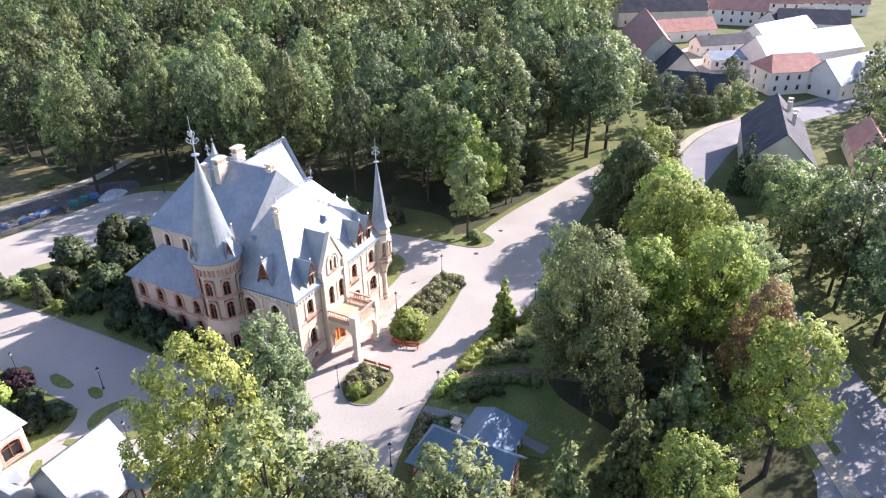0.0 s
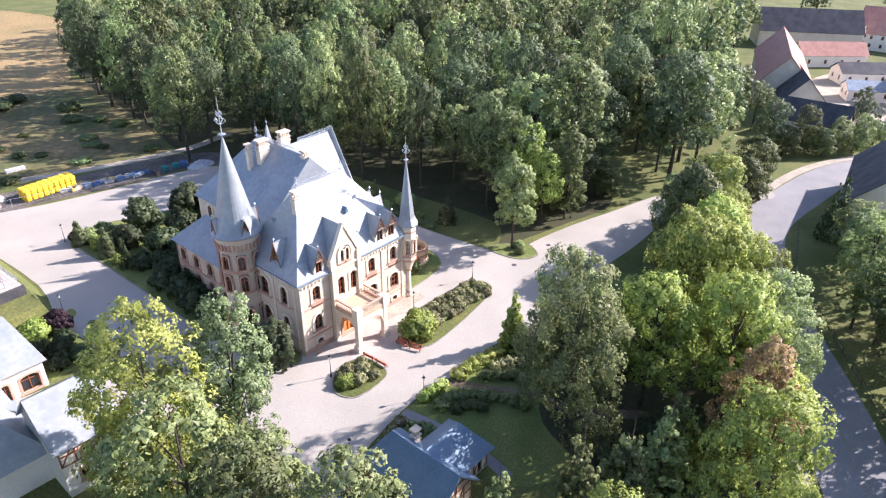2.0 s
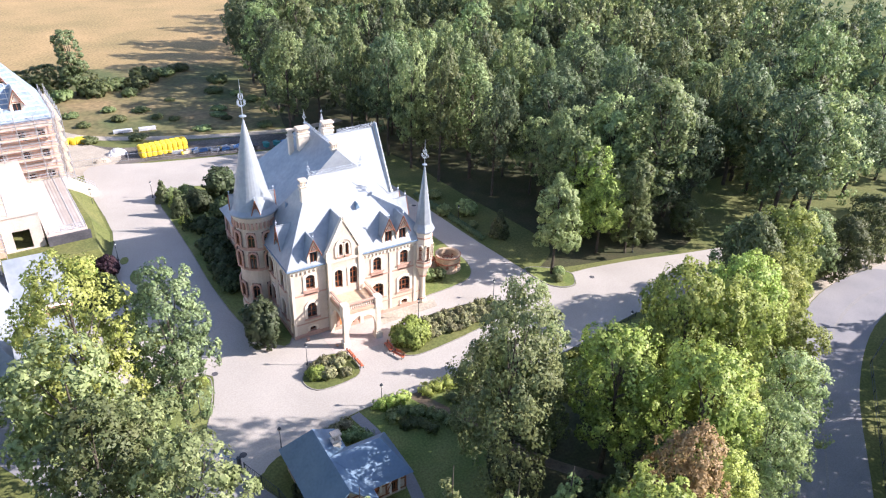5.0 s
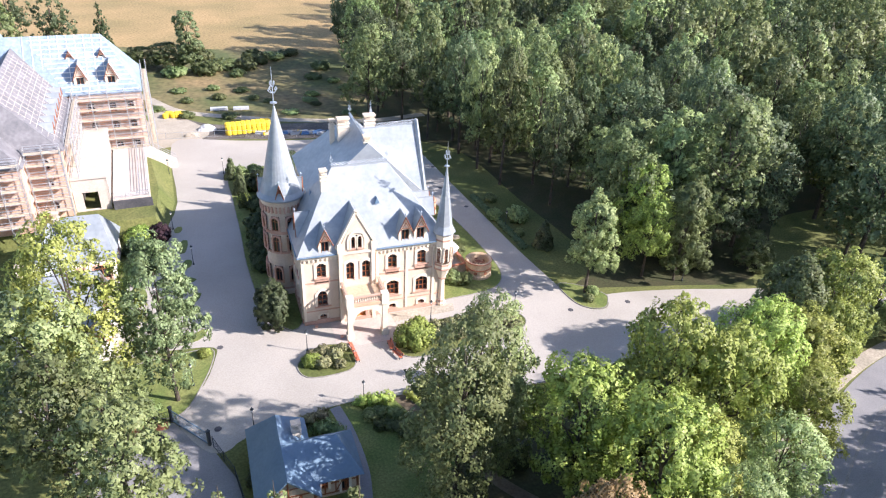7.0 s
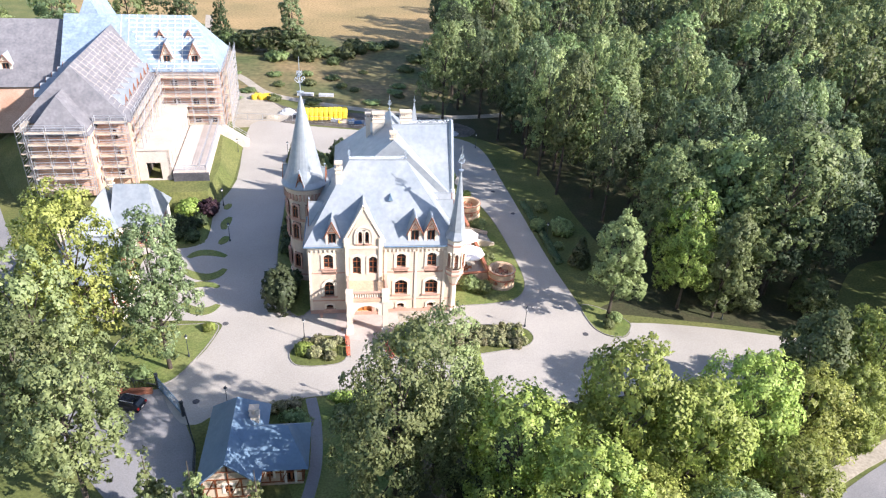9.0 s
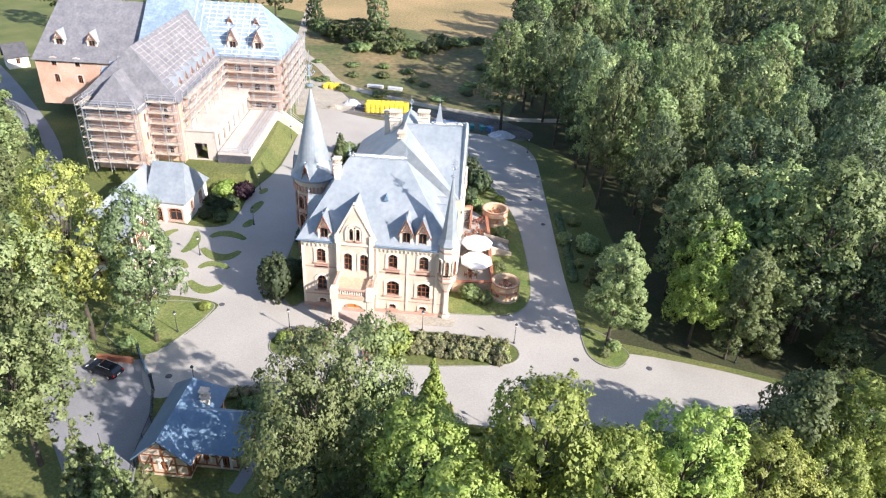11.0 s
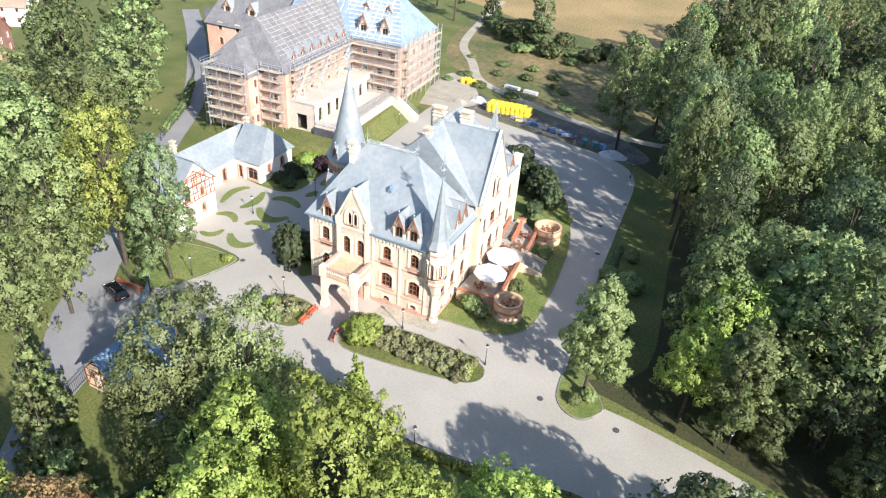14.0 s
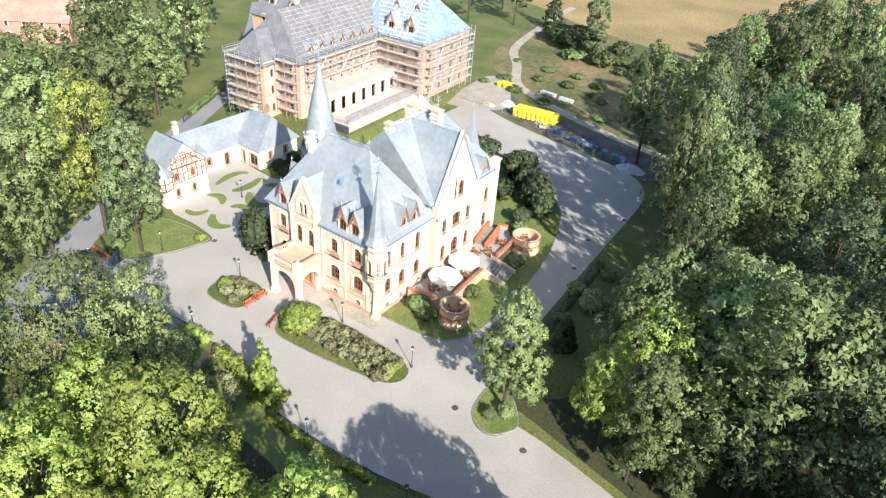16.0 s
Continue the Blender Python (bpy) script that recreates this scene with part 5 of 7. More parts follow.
hedge([(-26, -9.6), (-30, -6.6), (-33, -3)], 1.8, 1.8, "green", "green hedge beside the lane", 65)
# scrub on the meadow
scrub = shrub("shrub", "green", "wild green scrub at the meadow edge", 66, 3.0, 2.2, "shrub", "meadow scrub", 80, 13, 0.28, 5)
for i in range(20):
    f = i / 19
    plant(scrub, -26 + 56 * f + 3 * math.sin(i * 2.3), 104 + 12 * math.cos(i * 1.9) + 8 * math.sin(3.1 * i), 0.5 + 0.3 * math.sin(i * 1.7) ** 2, 40 * i, 0.3 + 0.3 * math.sin(i * 2.9) ** 2)

for i, (x, y, w) in enumerate(((-16, 131, 1.3), (-7, 132, 1.4), (-2, 138, 1.6), (4, 136, 1.2), (7, 142, 1.5), (13, 146, 1.3), (-29, 146, 1.4), (-33, 152, 1.2), (19, 150, 1.2), (1, 128, 0.8), (26, 132, 1.0), (22, 122, 0.9), (-8, 148, 1.2))):
    plant(scrub, x, y, w, 47 * i, w * (0.9 + 0.25 * math.sin(i * 2.2)))

# soil with the tree shade put into its colour, and bushes under the roadside trees
slab("undergrowth", [(12, -29.5), (24, -25.5), (40, -28), (56, -24.5), (67, -23.5), (66, -28), (50, -37), (30, -49), (10, -60), (2, -56), (5, -46), (8, -37)], -0.1, 0.026, M["shaded_floor"], "soil under the roadside trees, darkened to stand for their shade", "ground")
for x, y, s in ((18, -31.5, 0.6), (26, -33, 0.7), (33, -33.5, 0.6), (40, -33, 0.7), (47, -31, 0.7), (17, -42, 0.8), (10, -41, 0.7), (24, -52, 0.8), (34, -44, 0.7), (20.5, -46.5, 0.8), (11, -49, 0.9), (7, -51, 0.7)):
    plant(round_bush, x, y, s, 53 * x, 0.6 * s)


# ---- other buildings ----
def gabled(t, o, ang, L, W, eave, ridge, wall_mat, roof_mat, over=0.4, hip=(0, 0), name="roof", openings=((), (), (), ()), win=None, z0=0.0):
    """Four walls and a pitched roof: ridge along u (length L), width W. hip: how far each end slopes in."""
    m = frame_at(o, ang)
    c = [m @ Vector(p) for p in ((0, 0, 0), (L, 0, 0), (L, W, 0), (0, W, 0))]
    for i, (p, length) in enumerate(zip(c, (L, W, L, W))):
        cut = 0.355 if i % 2 else 0.0
        q0 = frame_at(tuple(p), ang + 90 * i) @ Vector((cut, 0, 0))
        wall(t, tuple(q0), ang + 90 * i, length - 2 * cut, z0, eave, [(q[0] - cut, *q[1:]) for q in openings[i]], wall_mat, 0.35)
        for q in openings[i]:
            (win or (lambda *a: window(*a, "white", None, 2, 1, 0.06, 0.14)))(t, tuple(p), ang + 90 * i, *q)
    slope = (ridge - eave) / (W / 2)
    eave_, ridge_ = eave, ridge
    eave, ridge = eave + 0.2, ridge + 0.2
    ze = eave - slope * over
    A, B = (hip[0] if hip[0] else -over), (L - hip[1] if hip[1] else L + over)
    bm = bmesh.new()
    e0, e1 = (-over, L + over)
    P = lambda u, v, z: m @ Vector((u, v, z))
    quads = [[P(e0, -over, ze), P(e1, -over, ze), P(B, W / 2, ridge), P(A, W / 2, ridge)], [P(e1, W + over, ze), P(e0, W + over, ze), P(A, W / 2, ridge), P(B, W / 2, ridge)]]
    if hip[0]:
        quads.append([P(e0, W + over, ze), P(e0, -over, ze), P(A, W / 2, ridge)])
    if hip[1]:
        quads.append([P(e1, -over, ze), P(e1, W + over, ze), P(B, W / 2, ridge)])
    plates(bm, quads, 0.16)
    rf = part(name, bm, roof_mat, t)
    for k, u in ((0, 0), (1, L)):
        if not hip[k]:
            bm = bmesh.new()
            uu = (0, 0.35) if k == 0 else (L - 0.35, L)
            V = [P(a, v, z) for a in uu for v, z in ((0, eave_), (W, eave_), (W / 2, ridge_ - 0.02))]
            solid(bm, V, [(0, 1, 2), (5, 4, 3), (0, 3, 4, 1), (1, 4, 5, 2), (2, 5, 3, 0)])
            part("gable", bm, wall_mat, t)
    return m, rf


def timbering(t, o, ang, L, z0, z1, bays, diag=True, label="brown half-timber beams"):
    """Posts, rails and braces proud of a wall."""
    m = frame_at(o, ang)
    bm = bmesh.new()
    for z in (z0, (z0 + z1) / 2, z1 - 0.16):
        box(bm, 0, -0.05, z, L, -0.002, z + 0.16, m)
    for i in range(bays + 1):
        u = (L - 0.16) * i / bays
        box(bm, u, -0.06, z0, u + 0.16, -0.003, z1, m)
        if diag and i < bays and i % 2 == 0:
            a, b = m @ Vector((u + 0.1, -0.02, z0 + 0.1)), m @ Vector((u + L / bays, -0.02, z1 - 0.1))
            limb(bm, a, b, 0.08, 0.08, 4)
    part("timber_frame", bm, M["wood"], t, label)


# lodge by the gate
buff = M["brick"]
lodge = thing("lodge", "half-timbered gate lodge with a blue-grey metal roof", "lodge")
gabled(lodge, (-9.1, -21.6, 0), -90, 10.2, 5.2, 3.1, 5.6, buff, M["zincdark"], 0.6, (1.4, 0), openings=(((3, 1.8, 1, 1.2, 0.1), (8, 1.8, 1, 1.2, 0.1)), ((2.6, 1.7, 1.0, 1.3, 0.1),), ((3.0, 1.8, 1, 1.2, 0.1),), ()))
gabled(lodge, (-3.9, -30.2, 0), 0, 4.6, 5.4, 3.1, 5.6, buff, M["zincdark"], 0.6, (0, 1.6), "wing_roof", (((1.2, 1.7, 0.9, 1.3, 0.1), (3.3, 1.3, 1.0, 2.1, 0.1)), ((2.7, 1.8, 1.0, 1.3, 0.1),), (), ()))
bm = bmesh.new()
plates(bm, [[(-6.5, -27.5, 5.8), (-3.2, -27.5, 5.8), (-3.2, -30.8, 2.75), (-3.8, -30.8, 2.75)], [(-6.5, -27.5, 5.8), (-3.2, -27.5, 5.8), (-3.2, -24.2, 2.75), (-3.8, -24.2, 2.75)]], 0.14)
part("valley_roof", bm, M["zincdark"], lodge)
timbering(lodge, (-9.1, -31.8, 0), 0, 5.2, 0.4, 3.1, 4)
bm = bmesh.new()
for a, b in (((-8.7, -31.86, 3.2), (-6.5, -31.86, 5.3)), ((-4.3, -31.86, 3.2), (-6.5, -31.86, 5.3)), ((-6.5, -31.86, 3.1), (-6.5, -31.86, 5.4)), ((-7.8, -31.86, 4.1), (-5.2, -31.86, 4.1))):
    limb(bm, a, b, 0.09, 0.09, 4)
part("timber_gable", bm, M["wood"], lodge, "brown half-timber gable beams")
timbering(lodge, (-3.9, -30.2, 0), 0, 4.6, 0.4, 3.1, 4)
timbering(lodge, (0.7, -30.2, 0), 90, 5.4, 0.4, 3.1, 4)
timbering(lodge, (-3.9, -31.8, 0), 90, 1.6, 0.4, 3.1, 2)
timbering(lodge, (-3.9, -24.8, 0), 90, 3.2, 0.4, 3.1, 3)
timbering(lodge, (-9.1, -21.6, 0), -90, 10.2, 0.4, 3.1, 8)
chimney(lodge, -4.6, -24.6, 3.2, 5.8, 0.8, 0.6)
# side house by the parterre court
side = thing("side_house", "white plastered house with a half-timbered gable and blue-grey roof", "house")
wn_ = ((3, 2.2, 1.1, 1.7, 0.2), (8, 2.2, 1.1, 1.7, 0.2))
W4 = lambda *a: window(*a, "pink", "pink", 2, 1, 0.06, 0.14)
gabled(side, (-31.0, 3.4, 0), 90, 24.0, 5.4, 4.3, 7.8, M["white"], M["zinc"], 0.5, (2.5, 2.5), openings=(((6.6, 1.5, 1.1, 2.6, 0.2), (9.2, 2.2, 1.1, 1.6, 0.2), (13.2, 1.5, 1.2, 2.6, 0.2)), (), (), ()), win=W4)
gabled(side, (-31.2, -0.7, 0), 0, 6.2, 8.4, 6.6, 10.8, M["white"], M["zinc"], 0.5, (0, 0), "gable_roof", (((2, 2.2, 1.0, 1.6, 0.2), (4.4, 2.2, 1.0, 1.6, 0.2), (2.6, 5.2, 1.0, 1.4, 0.2)), ((2.4, 2.2, 0.9, 1.6, 0.2), (5.6, 2.2, 0.9, 1.6, 0.2), (2.4, 5.2, 0.9, 1.5, 0.2), (5.6, 5.2, 0.9, 1.5, 0.2)), (), ()), W4)
timbering(side, (-25.0, -0.7, 0), 90, 8.4, 3.9, 6.6, 9)
timbering(side, (-25.0, 0.9, 0), 90, 5.2, 6.6, 8.6, 5)
timbering(side, (-31.2, -0.7, 0), 0, 6.2, 4.1, 6.6, 4)
bm = bmesh.new()
for a, b in (((-24.96, 0.2, 6.7), (-24.96, 3.5, 9.2)), ((-24.96, 6.8, 6.7), (-24.96, 3.5, 9.2)), ((-24.96, 3.5, 6.6), (-24.96, 3.5, 9.3)), ((-24.96, 1.6, 8.0), (-24.96, 5.4, 8.0))):
    limb(bm, a, b, 0.1, 0.1, 4)
part("timber_gable", bm, M["wood"], side, "brown half-timber gable beams")
gabled(side, (-31.4, 19.5, 0), 0, 6.2, 9.4, 4.2, 8.8, M["white"], M["zinc"], 0.5, (0, 1.4), "wing_roof", (((1.6, 1.4, 1.1, 2.6, 0.2), (4.4, 1.6, 2.4, 2.4, 0.3)), ((2.6, 2.2, 1.0, 1.8, 0.2), (6.4, 2.2, 1.0, 1.8, 0.2)), (), ()), W4)
bm = bmesh.new()
prism(bm, [(-26.6, -0.72), (-26.6, -2.0), (-25.2, -2.3), (-23.9, -1.2), (-24.2, 0.4), (-24.98, 0.4), (-24.98, -0.72)], 3.7, 6.3)
oriel = part("oriel", bm, M["white"], side, "half-timbered corner oriel")
bm = bmesh.new()
ring = [(-26.6, -2.0), (-25.2, -2.3), (-23.9, -1.2), (-24.2, 0.4)]
for (x0, y0), (x1, y1) in zip(ring, ring[1:]):
    for z in (3.75, 5.0, 6.2):
        limb(bm, (x0, y0, z), (x1, y1, z), 0.1, 0.1, 4)
    limb(bm, (x0, y0, 3.7), (x0, y0, 6.3), 0.12, 0.12, 4), limb(bm, (x1, y1, 3.7), (x1, y1, 6.3), 0.12, 0.12, 4)
    limb(bm, (x0, y0, 3.8), ((x0 + x1) / 2, (y0 + y1) / 2, 5.0), 0.08, 0.08, 4)
part("timber_frame", bm, M["wood"], oriel, "red-brown timber framing")
bm = bmesh.new()
lathe(bm, [(2.1, 6.25), (1.9, 6.45), (0.1, 8.4)], 8, -25.3, -0.9)
part("roof", bm, M["zinc"], oriel)
chimney(side, -34.6, 9.0, 6.8, 10.0, 0.7, 0.7)
chimney(side, -32.6, 25.4, 5.6, 9.4, 0.7, 0.7)
for u in (12.5, 24.0):
    bm = bmesh.new()
    p = Vector((-31.7, -1.6 + u, 5.7))
    solid(bm, [p + Vector(v) for v in ((1.0, -0.7, -0.9), (1.0, 0.7, -0.9), (1.0, 0, 0.5), (-1.1, 0, 0.45))], [(0, 1, 2), (0, 2, 3), (1, 3, 2), (0, 3, 1)])
    part("dormer", bm, M["zinc"], side)

# works building with scaffolding
M["scaff_roof"] = mat("roof_underlay", (0.15, 0.148, 0.16), (0.21, 0.205, 0.215), 0.5, 2.0, 0.8, 0.2, detail=0.15)
M["foil"] = mat("roof_foil", (0.20, 0.27, 0.34), (0.28, 0.35, 0.42), 0.4, 2.0, 0.6, 0.1)
M["raw"] = mat("raw_brick", (0.55, 0.33, 0.235), (0.66, 0.46, 0.36), 0.3, 7.0)
M["render"] = mat("pale_render", (0.50, 0.43, 0.37), (0.60, 0.53, 0.47), 0.25, 5.0, detail=0.15)
M["steel"] = mat("scaffold_steel", (0.42, 0.43, 0.45), (0.52, 0.53, 0.55), 2, 9, 0.45, 0.1, 0.6)
M["plank"] = mat("scaffold_plank", (0.48, 0.40, 0.30), (0.58, 0.50, 0.40), 1, 8)
annex = thing("annex", "large brick building under renovation with unfinished roofs", "building")
ANG = 93.5
AO = Vector((-32.0, 36.9, 0))
SITE = 3.2
# the building stands on a grassy bank
rim = [(-18.6, 31.2), (-16.8, 45), (-17.4, 63), (-20, 71), (-26, 92), (-36, 104), (-66, 104), (-68, 62), (-57, 42), (-50.5, 32.2), (-42, 31.4), (-24, 31.4)]
top = [(-19.6, 33.4), (-19.2, 45), (-21, 60), (-24.5, 66), (-28.5, 88), (-37, 97), (-60, 97), (-62, 62), (-53.5, 43), (-49.5, 34.5), (-42, 32.9), (-24, 33.0)]
bm = bmesh.new()
lo = [bm.verts.new((x, y, -0.1)) for x, y in rim]
hi = [bm.verts.new((x, y, SITE)) for x, y in top]
bm.faces.new(hi)
for i in range(len(rim)):
    j = (i + 1) % len(rim)
    bm.faces.new((lo[i], lo[j], hi[j], hi[i]))
tagged(part("bank", bm, M["grass"]), "grassy bank round the works building", "ground", kind="structure")
W3 = lambda *a: window(*a, "render", None, 2, 1, 0.05, 0.16)
LEVELS = (5.2, 9.0, 12.6)
rows3 = lambda n, s, d: tuple((s + d * i, z, 1.1, 1.9, 0.2) for i in range(n) for z in LEVELS[1:])
mA, rfA = gabled(annex, AO, ANG, 40, 17, 15.2, 23.2, M["raw"], M["scaff_roof"], 0.6, (3.5, 0), "main_roof", (rows3(7, 2.4, 3.5), (), (), tuple((14.5, z, 1.1, 1.8, 0.2) for z in LEVELS)), W3, SITE)
FB = mA @ Vector((26.0, 17.0, 0))
mB2, rfB = gabled(annex, FB, ANG - 90, 29.6, 19, 16.2, 24.8, M["raw"], M["foil"], 0.5, (0, 5.5), "far_roof", (tuple((u, z, 1.4, 1.9, 0.2) for u in (20.6, 24.4, 27.6) for z in (5.2, 9.4, 13.2)), tuple((u, z, 1.1, 1.8, 0.2) for u in (2.5, 7.0, 11.5, 16.0) for z in (5.2, 9.4, 13.2)), (), ()), W3, SITE)
# short wing with a hipped end towards the side house
SB = mA @ Vector((-4.6, 5.4, 0))
mS, rfS = gabled(annex, SB, ANG, 9.5, 8.8, 14.6, 19.8, M["raw"], M["scaff_roof"], 0.5, (2.6, 0), "end_roof", (((2.2, 5.2, 1.1, 1.8, 0.2), (2.2, 9.0, 1.1, 1.8, 0.2), (2.2, 12.4, 1.1, 1.8, 0.2)), (), (), ()), W3, SITE)
gabled(annex, mA @ Vector((26, 40, 0)), ANG - 90, 23.5, 20, 13.2, 23.6, M["raw"], M["scaff_roof"], 0.5, (3, 0), "west_roof", (tuple((u, z, 1.3, 1.9, 0.2) for u in (4, 9) for z in LEVELS[1:]), (), (), ()), W3, SITE)
gabled(annex, mA @ Vector((45, 11.0, 0)), ANG, 12, 10, 16, 26.5, M["raw"], M["foil"], 0.4, (3, 0), "cross_roof", ((), (), (), ()), W3, SITE)
for i in range(2):
    dormer(annex, tuple(mA @ Vector((28.2, 40, 0))), ANG - 90, 5.0 + 7.0 * i, 15.4, 2.2, 1.5, 1.8, 2.4, 0)
# pointed dormers along both eaves and on the far slope
for i in range(7):
    dormer(annex, tuple(mA @ Vector((0, 1.0, 0))), ANG, 4.2 + 3.3 * i, 16.2, 1.3, 0.8, 1.2, 1.6, 0)
for i in range(6):
    dormer(annex, tuple(mA @ Vector((26, 15.6, 0))), ANG + 180, 2.4 + 3.4 * i, 16.8, 1.4, 0.8, 0.9, 1.8, 0)
for i in range(2):
    dormer(annex, tuple(mB2 @ Vector((0, 1.2, 0))), ANG - 90, 19.6 + 5.4 * i, 17.2, 2.2, 1.6, 2.6, 2.4, 0)
    dormer(annex, tuple(mB2 @ Vector((0, 5.6, 0))), ANG - 90, 18.2 + 5.6 * i, 21.2, 1.1, 0.6, 1.1, 1.2, 0)
# roof battens
for i in range(1, 12):
    f = i / 12
    bm = bmesh.new()
    limb(bm, mA @ Vector((3.4 * f + 0.8, 8.5 * f, 15.44 + 8.0 * f)), mA @ Vector((26.5 + 5 * f, 8.5 * f, 15.44 + 8.0 * f)), 0.03, 0.03, 4)
    part("batten", bm, M["render"], annex)
for i in range(14):
    bm = bmesh.new()
    limb(bm, mA @ Vector((3.8 + 2.0 * i, 0.1, 15.5)), mA @ Vector((3.8 + 2.0 * i, 8.4, 23.35)), 0.03, 0.03, 4)
    part("batten", bm, M["render"], annex)
for i in range(0, 12):
    f = i / 12
    bm = bmesh.new()
    limb(bm, mB2 @ Vector((16.8 - 6 * f, 9.5 * f, 16.5 + 8.6 * f)), mB2 @ Vector((29.6 - 5.4 * f, 9.5 * f, 16.5 + 8.6 * f)), 0.09, 0.09, 4)
    part("batten", bm, M["white"], annex, "white roof batten on foil")
for i in range(10):
    bm = bmesh.new()
    limb(bm, mB2 @ Vector((10.5 + 1.5 * i, 0.2 if i > 4 else 5.0 - i, 16.6 if i > 4 else 21 - i)), mB2 @ Vector((10.5 + 1.5 * i, 9.4, 25.0)), 0.07, 0.07, 4)
    part("batten", bm, M["white"], annex, "white roof batten on foil")
# pale storey courses
for z in (7.2, 11.0, 14.6):
    belt(annex, tuple(AO), ANG, 26, z, 0.35, 0.1, "render", "belt_course")
    belt(annex, tuple(SB), ANG, 4.2, z, 0.35, 0.1, "render", "belt_course")
    belt(annex, tuple(FB), ANG - 90, 29.6, z + 0.4, 0.35, 0.1, "render", "belt_course", start=17.5)
    belt(annex, tuple(mB2 @ Vector((29.6, 0, 0))), ANG, 19, z + 0.4, 0.35, 0.1, "render", "belt_course")
# low arcaded storey with a flat roof, and the deck before it
loggia = thing("loggia", "pale single-storey arcade with a flat roof", "loggia")
wall(loggia, tuple(mA @ Vector((1.0, -5.6, 0))), ANG, 24.9, SITE, 9.0, tuple((2.6 + 3.4 * i, 6.4, 1.5, 2.8, 0.0) for i in range(7)), M["render"], 0.4)
wall(loggia, tuple(mA @ Vector((1.0, -0.1, 0))), ANG - 90, 5.5, SITE, 9.0, ((2.6, 5.0, 2.4, 3.2, 0.4),), M["render"], 0.4)
bm = bmesh.new()
box(bm, 0.8, -5.8, 9.0, 25.9, -0.1, 9.3, mA)
part("flat_roof", bm, M["render"], loggia, "pale screed on the flat roof")
bm = bmesh.new()
box(bm, 1.4, -1.2, SITE, 25.6, -0.6, 8.9, mA)
part("back_wall", bm, M["rubble"], loggia)
deck = thing("deck", "raised pale concrete deck with a steel railing", "deck")
bm = bmesh.new()
box(bm, 0.6, -11.8, SITE - 0.3, 26.4, -5.9, 5.0, mA)
part("slab", bm, M["render"], deck)
bm = bmesh.new()
box(bm, 0.2, -12.1, SITE - 0.4, 0.58, -5.9, 4.7, mA)
part("base_edge", bm, M["slate"], deck)
for (u0, v0), (u1, v1) in (((0.8, -11.6), (26.2, -11.6)), ((0.8, -11.6), (0.8, -6.2)), ((2.2, -10.2), (26.2, -10.2))):
    n = int(math.hypot(u1 - u0, v1 - v0) / 1.6)
    bm = bmesh.new()
    for z in (5.3, 5.65, 6.0):
        limb(bm, mA @ Vector((u0, v0, z)), mA @ Vector((u1, v1, z)), 0.05, 0.05, 5)
    rl = part("rail", bm, M["steel"], deck)
    for i in range(n + 1):
        bm = bmesh.new()
        q = Vector((u0 + (u1 - u0) * i / n, v0 + (v1 - v0) * i / n, 5.0))
        limb(bm, mA @ q, mA @ (q + Vector((0, 0, 1.1))), 0.05, 0.05, 5)
        part("post", bm, M["steel"], rl)
# ramp down to the yard
bm = bmesh.new()
solid(bm, [mA @ Vector(p) for p in ((24.0, -11.8, -0.1), (26.4, -11.8, -0.1), (26.4, -17.4, -0.1), (24.0, -17.4, -0.1), (24.0, -11.8, 5.0), (26.4, -11.8, 5.0), (26.4, -17.4, 1.0), (24.0, -17.4, 1.0))], [(3, 2, 1, 0), (4, 5, 6, 7), (0, 1, 5, 4), (1, 2, 6, 5), (2, 3, 7, 6), (3, 0, 4, 7)])
part("ramp", bm, M["render"], deck, "pale concrete ramp")
for u in (24.05, 26.35):
    bm = bmesh.new()
    for z in (0.5, 1.0):
        limb(bm, mA @ Vector((u, -11.8, 5.0 + z)), mA @ Vector((u, -17.4, 1.0 + z)), 0.05, 0.05, 5)
    part("ramp_rail", bm, M["steel"], deck)


def scaffold(m, L, H, label="steel tube scaffolding with plank decks", step=2.5, lift=2.0, d=1.0):
    t = thing("scaffolding", label, "scaffolding", "scaffolding round the works building")
    n, k = int(L / step), int(H / lift)
    for i in range(n + 1):
        u = L * i / n
        for v in (0, -d):
            bm = bmesh.new()
            limb(bm, m @ Vector((u, v, 0)), m @ Vector((u, v, H + 1)), 0.07, 0.07, 5)
            part("standard", bm, M["steel"], t)
    for j in range(1, k + 1):
        bm = bmesh.new()
        z = lift * j
        box(bm, 0, -d, z - 0.08, L, -0.1, z, m)
        part("plank_deck", bm, M["plank"], t)
        for v in (0, -d):
            for zz in (z - 0.15, z + 0.5, z + 1.0):
                bm = bmesh.new()
                limb(bm, m @ Vector((0, v, zz)), m @ Vector((L, v, zz)), 0.045, 0.045, 4)
                part("ledger", bm, M["steel"], t)
    for i in range(0, n, 3):
        bm = bmesh.new()
        limb(bm, m @ Vector((L * i / n, -d, 0)), m @ Vector((L * min(n, i + 2) / n, -d, H)), 0.04, 0.04, 4)
        part("brace", bm, M["steel"], t)


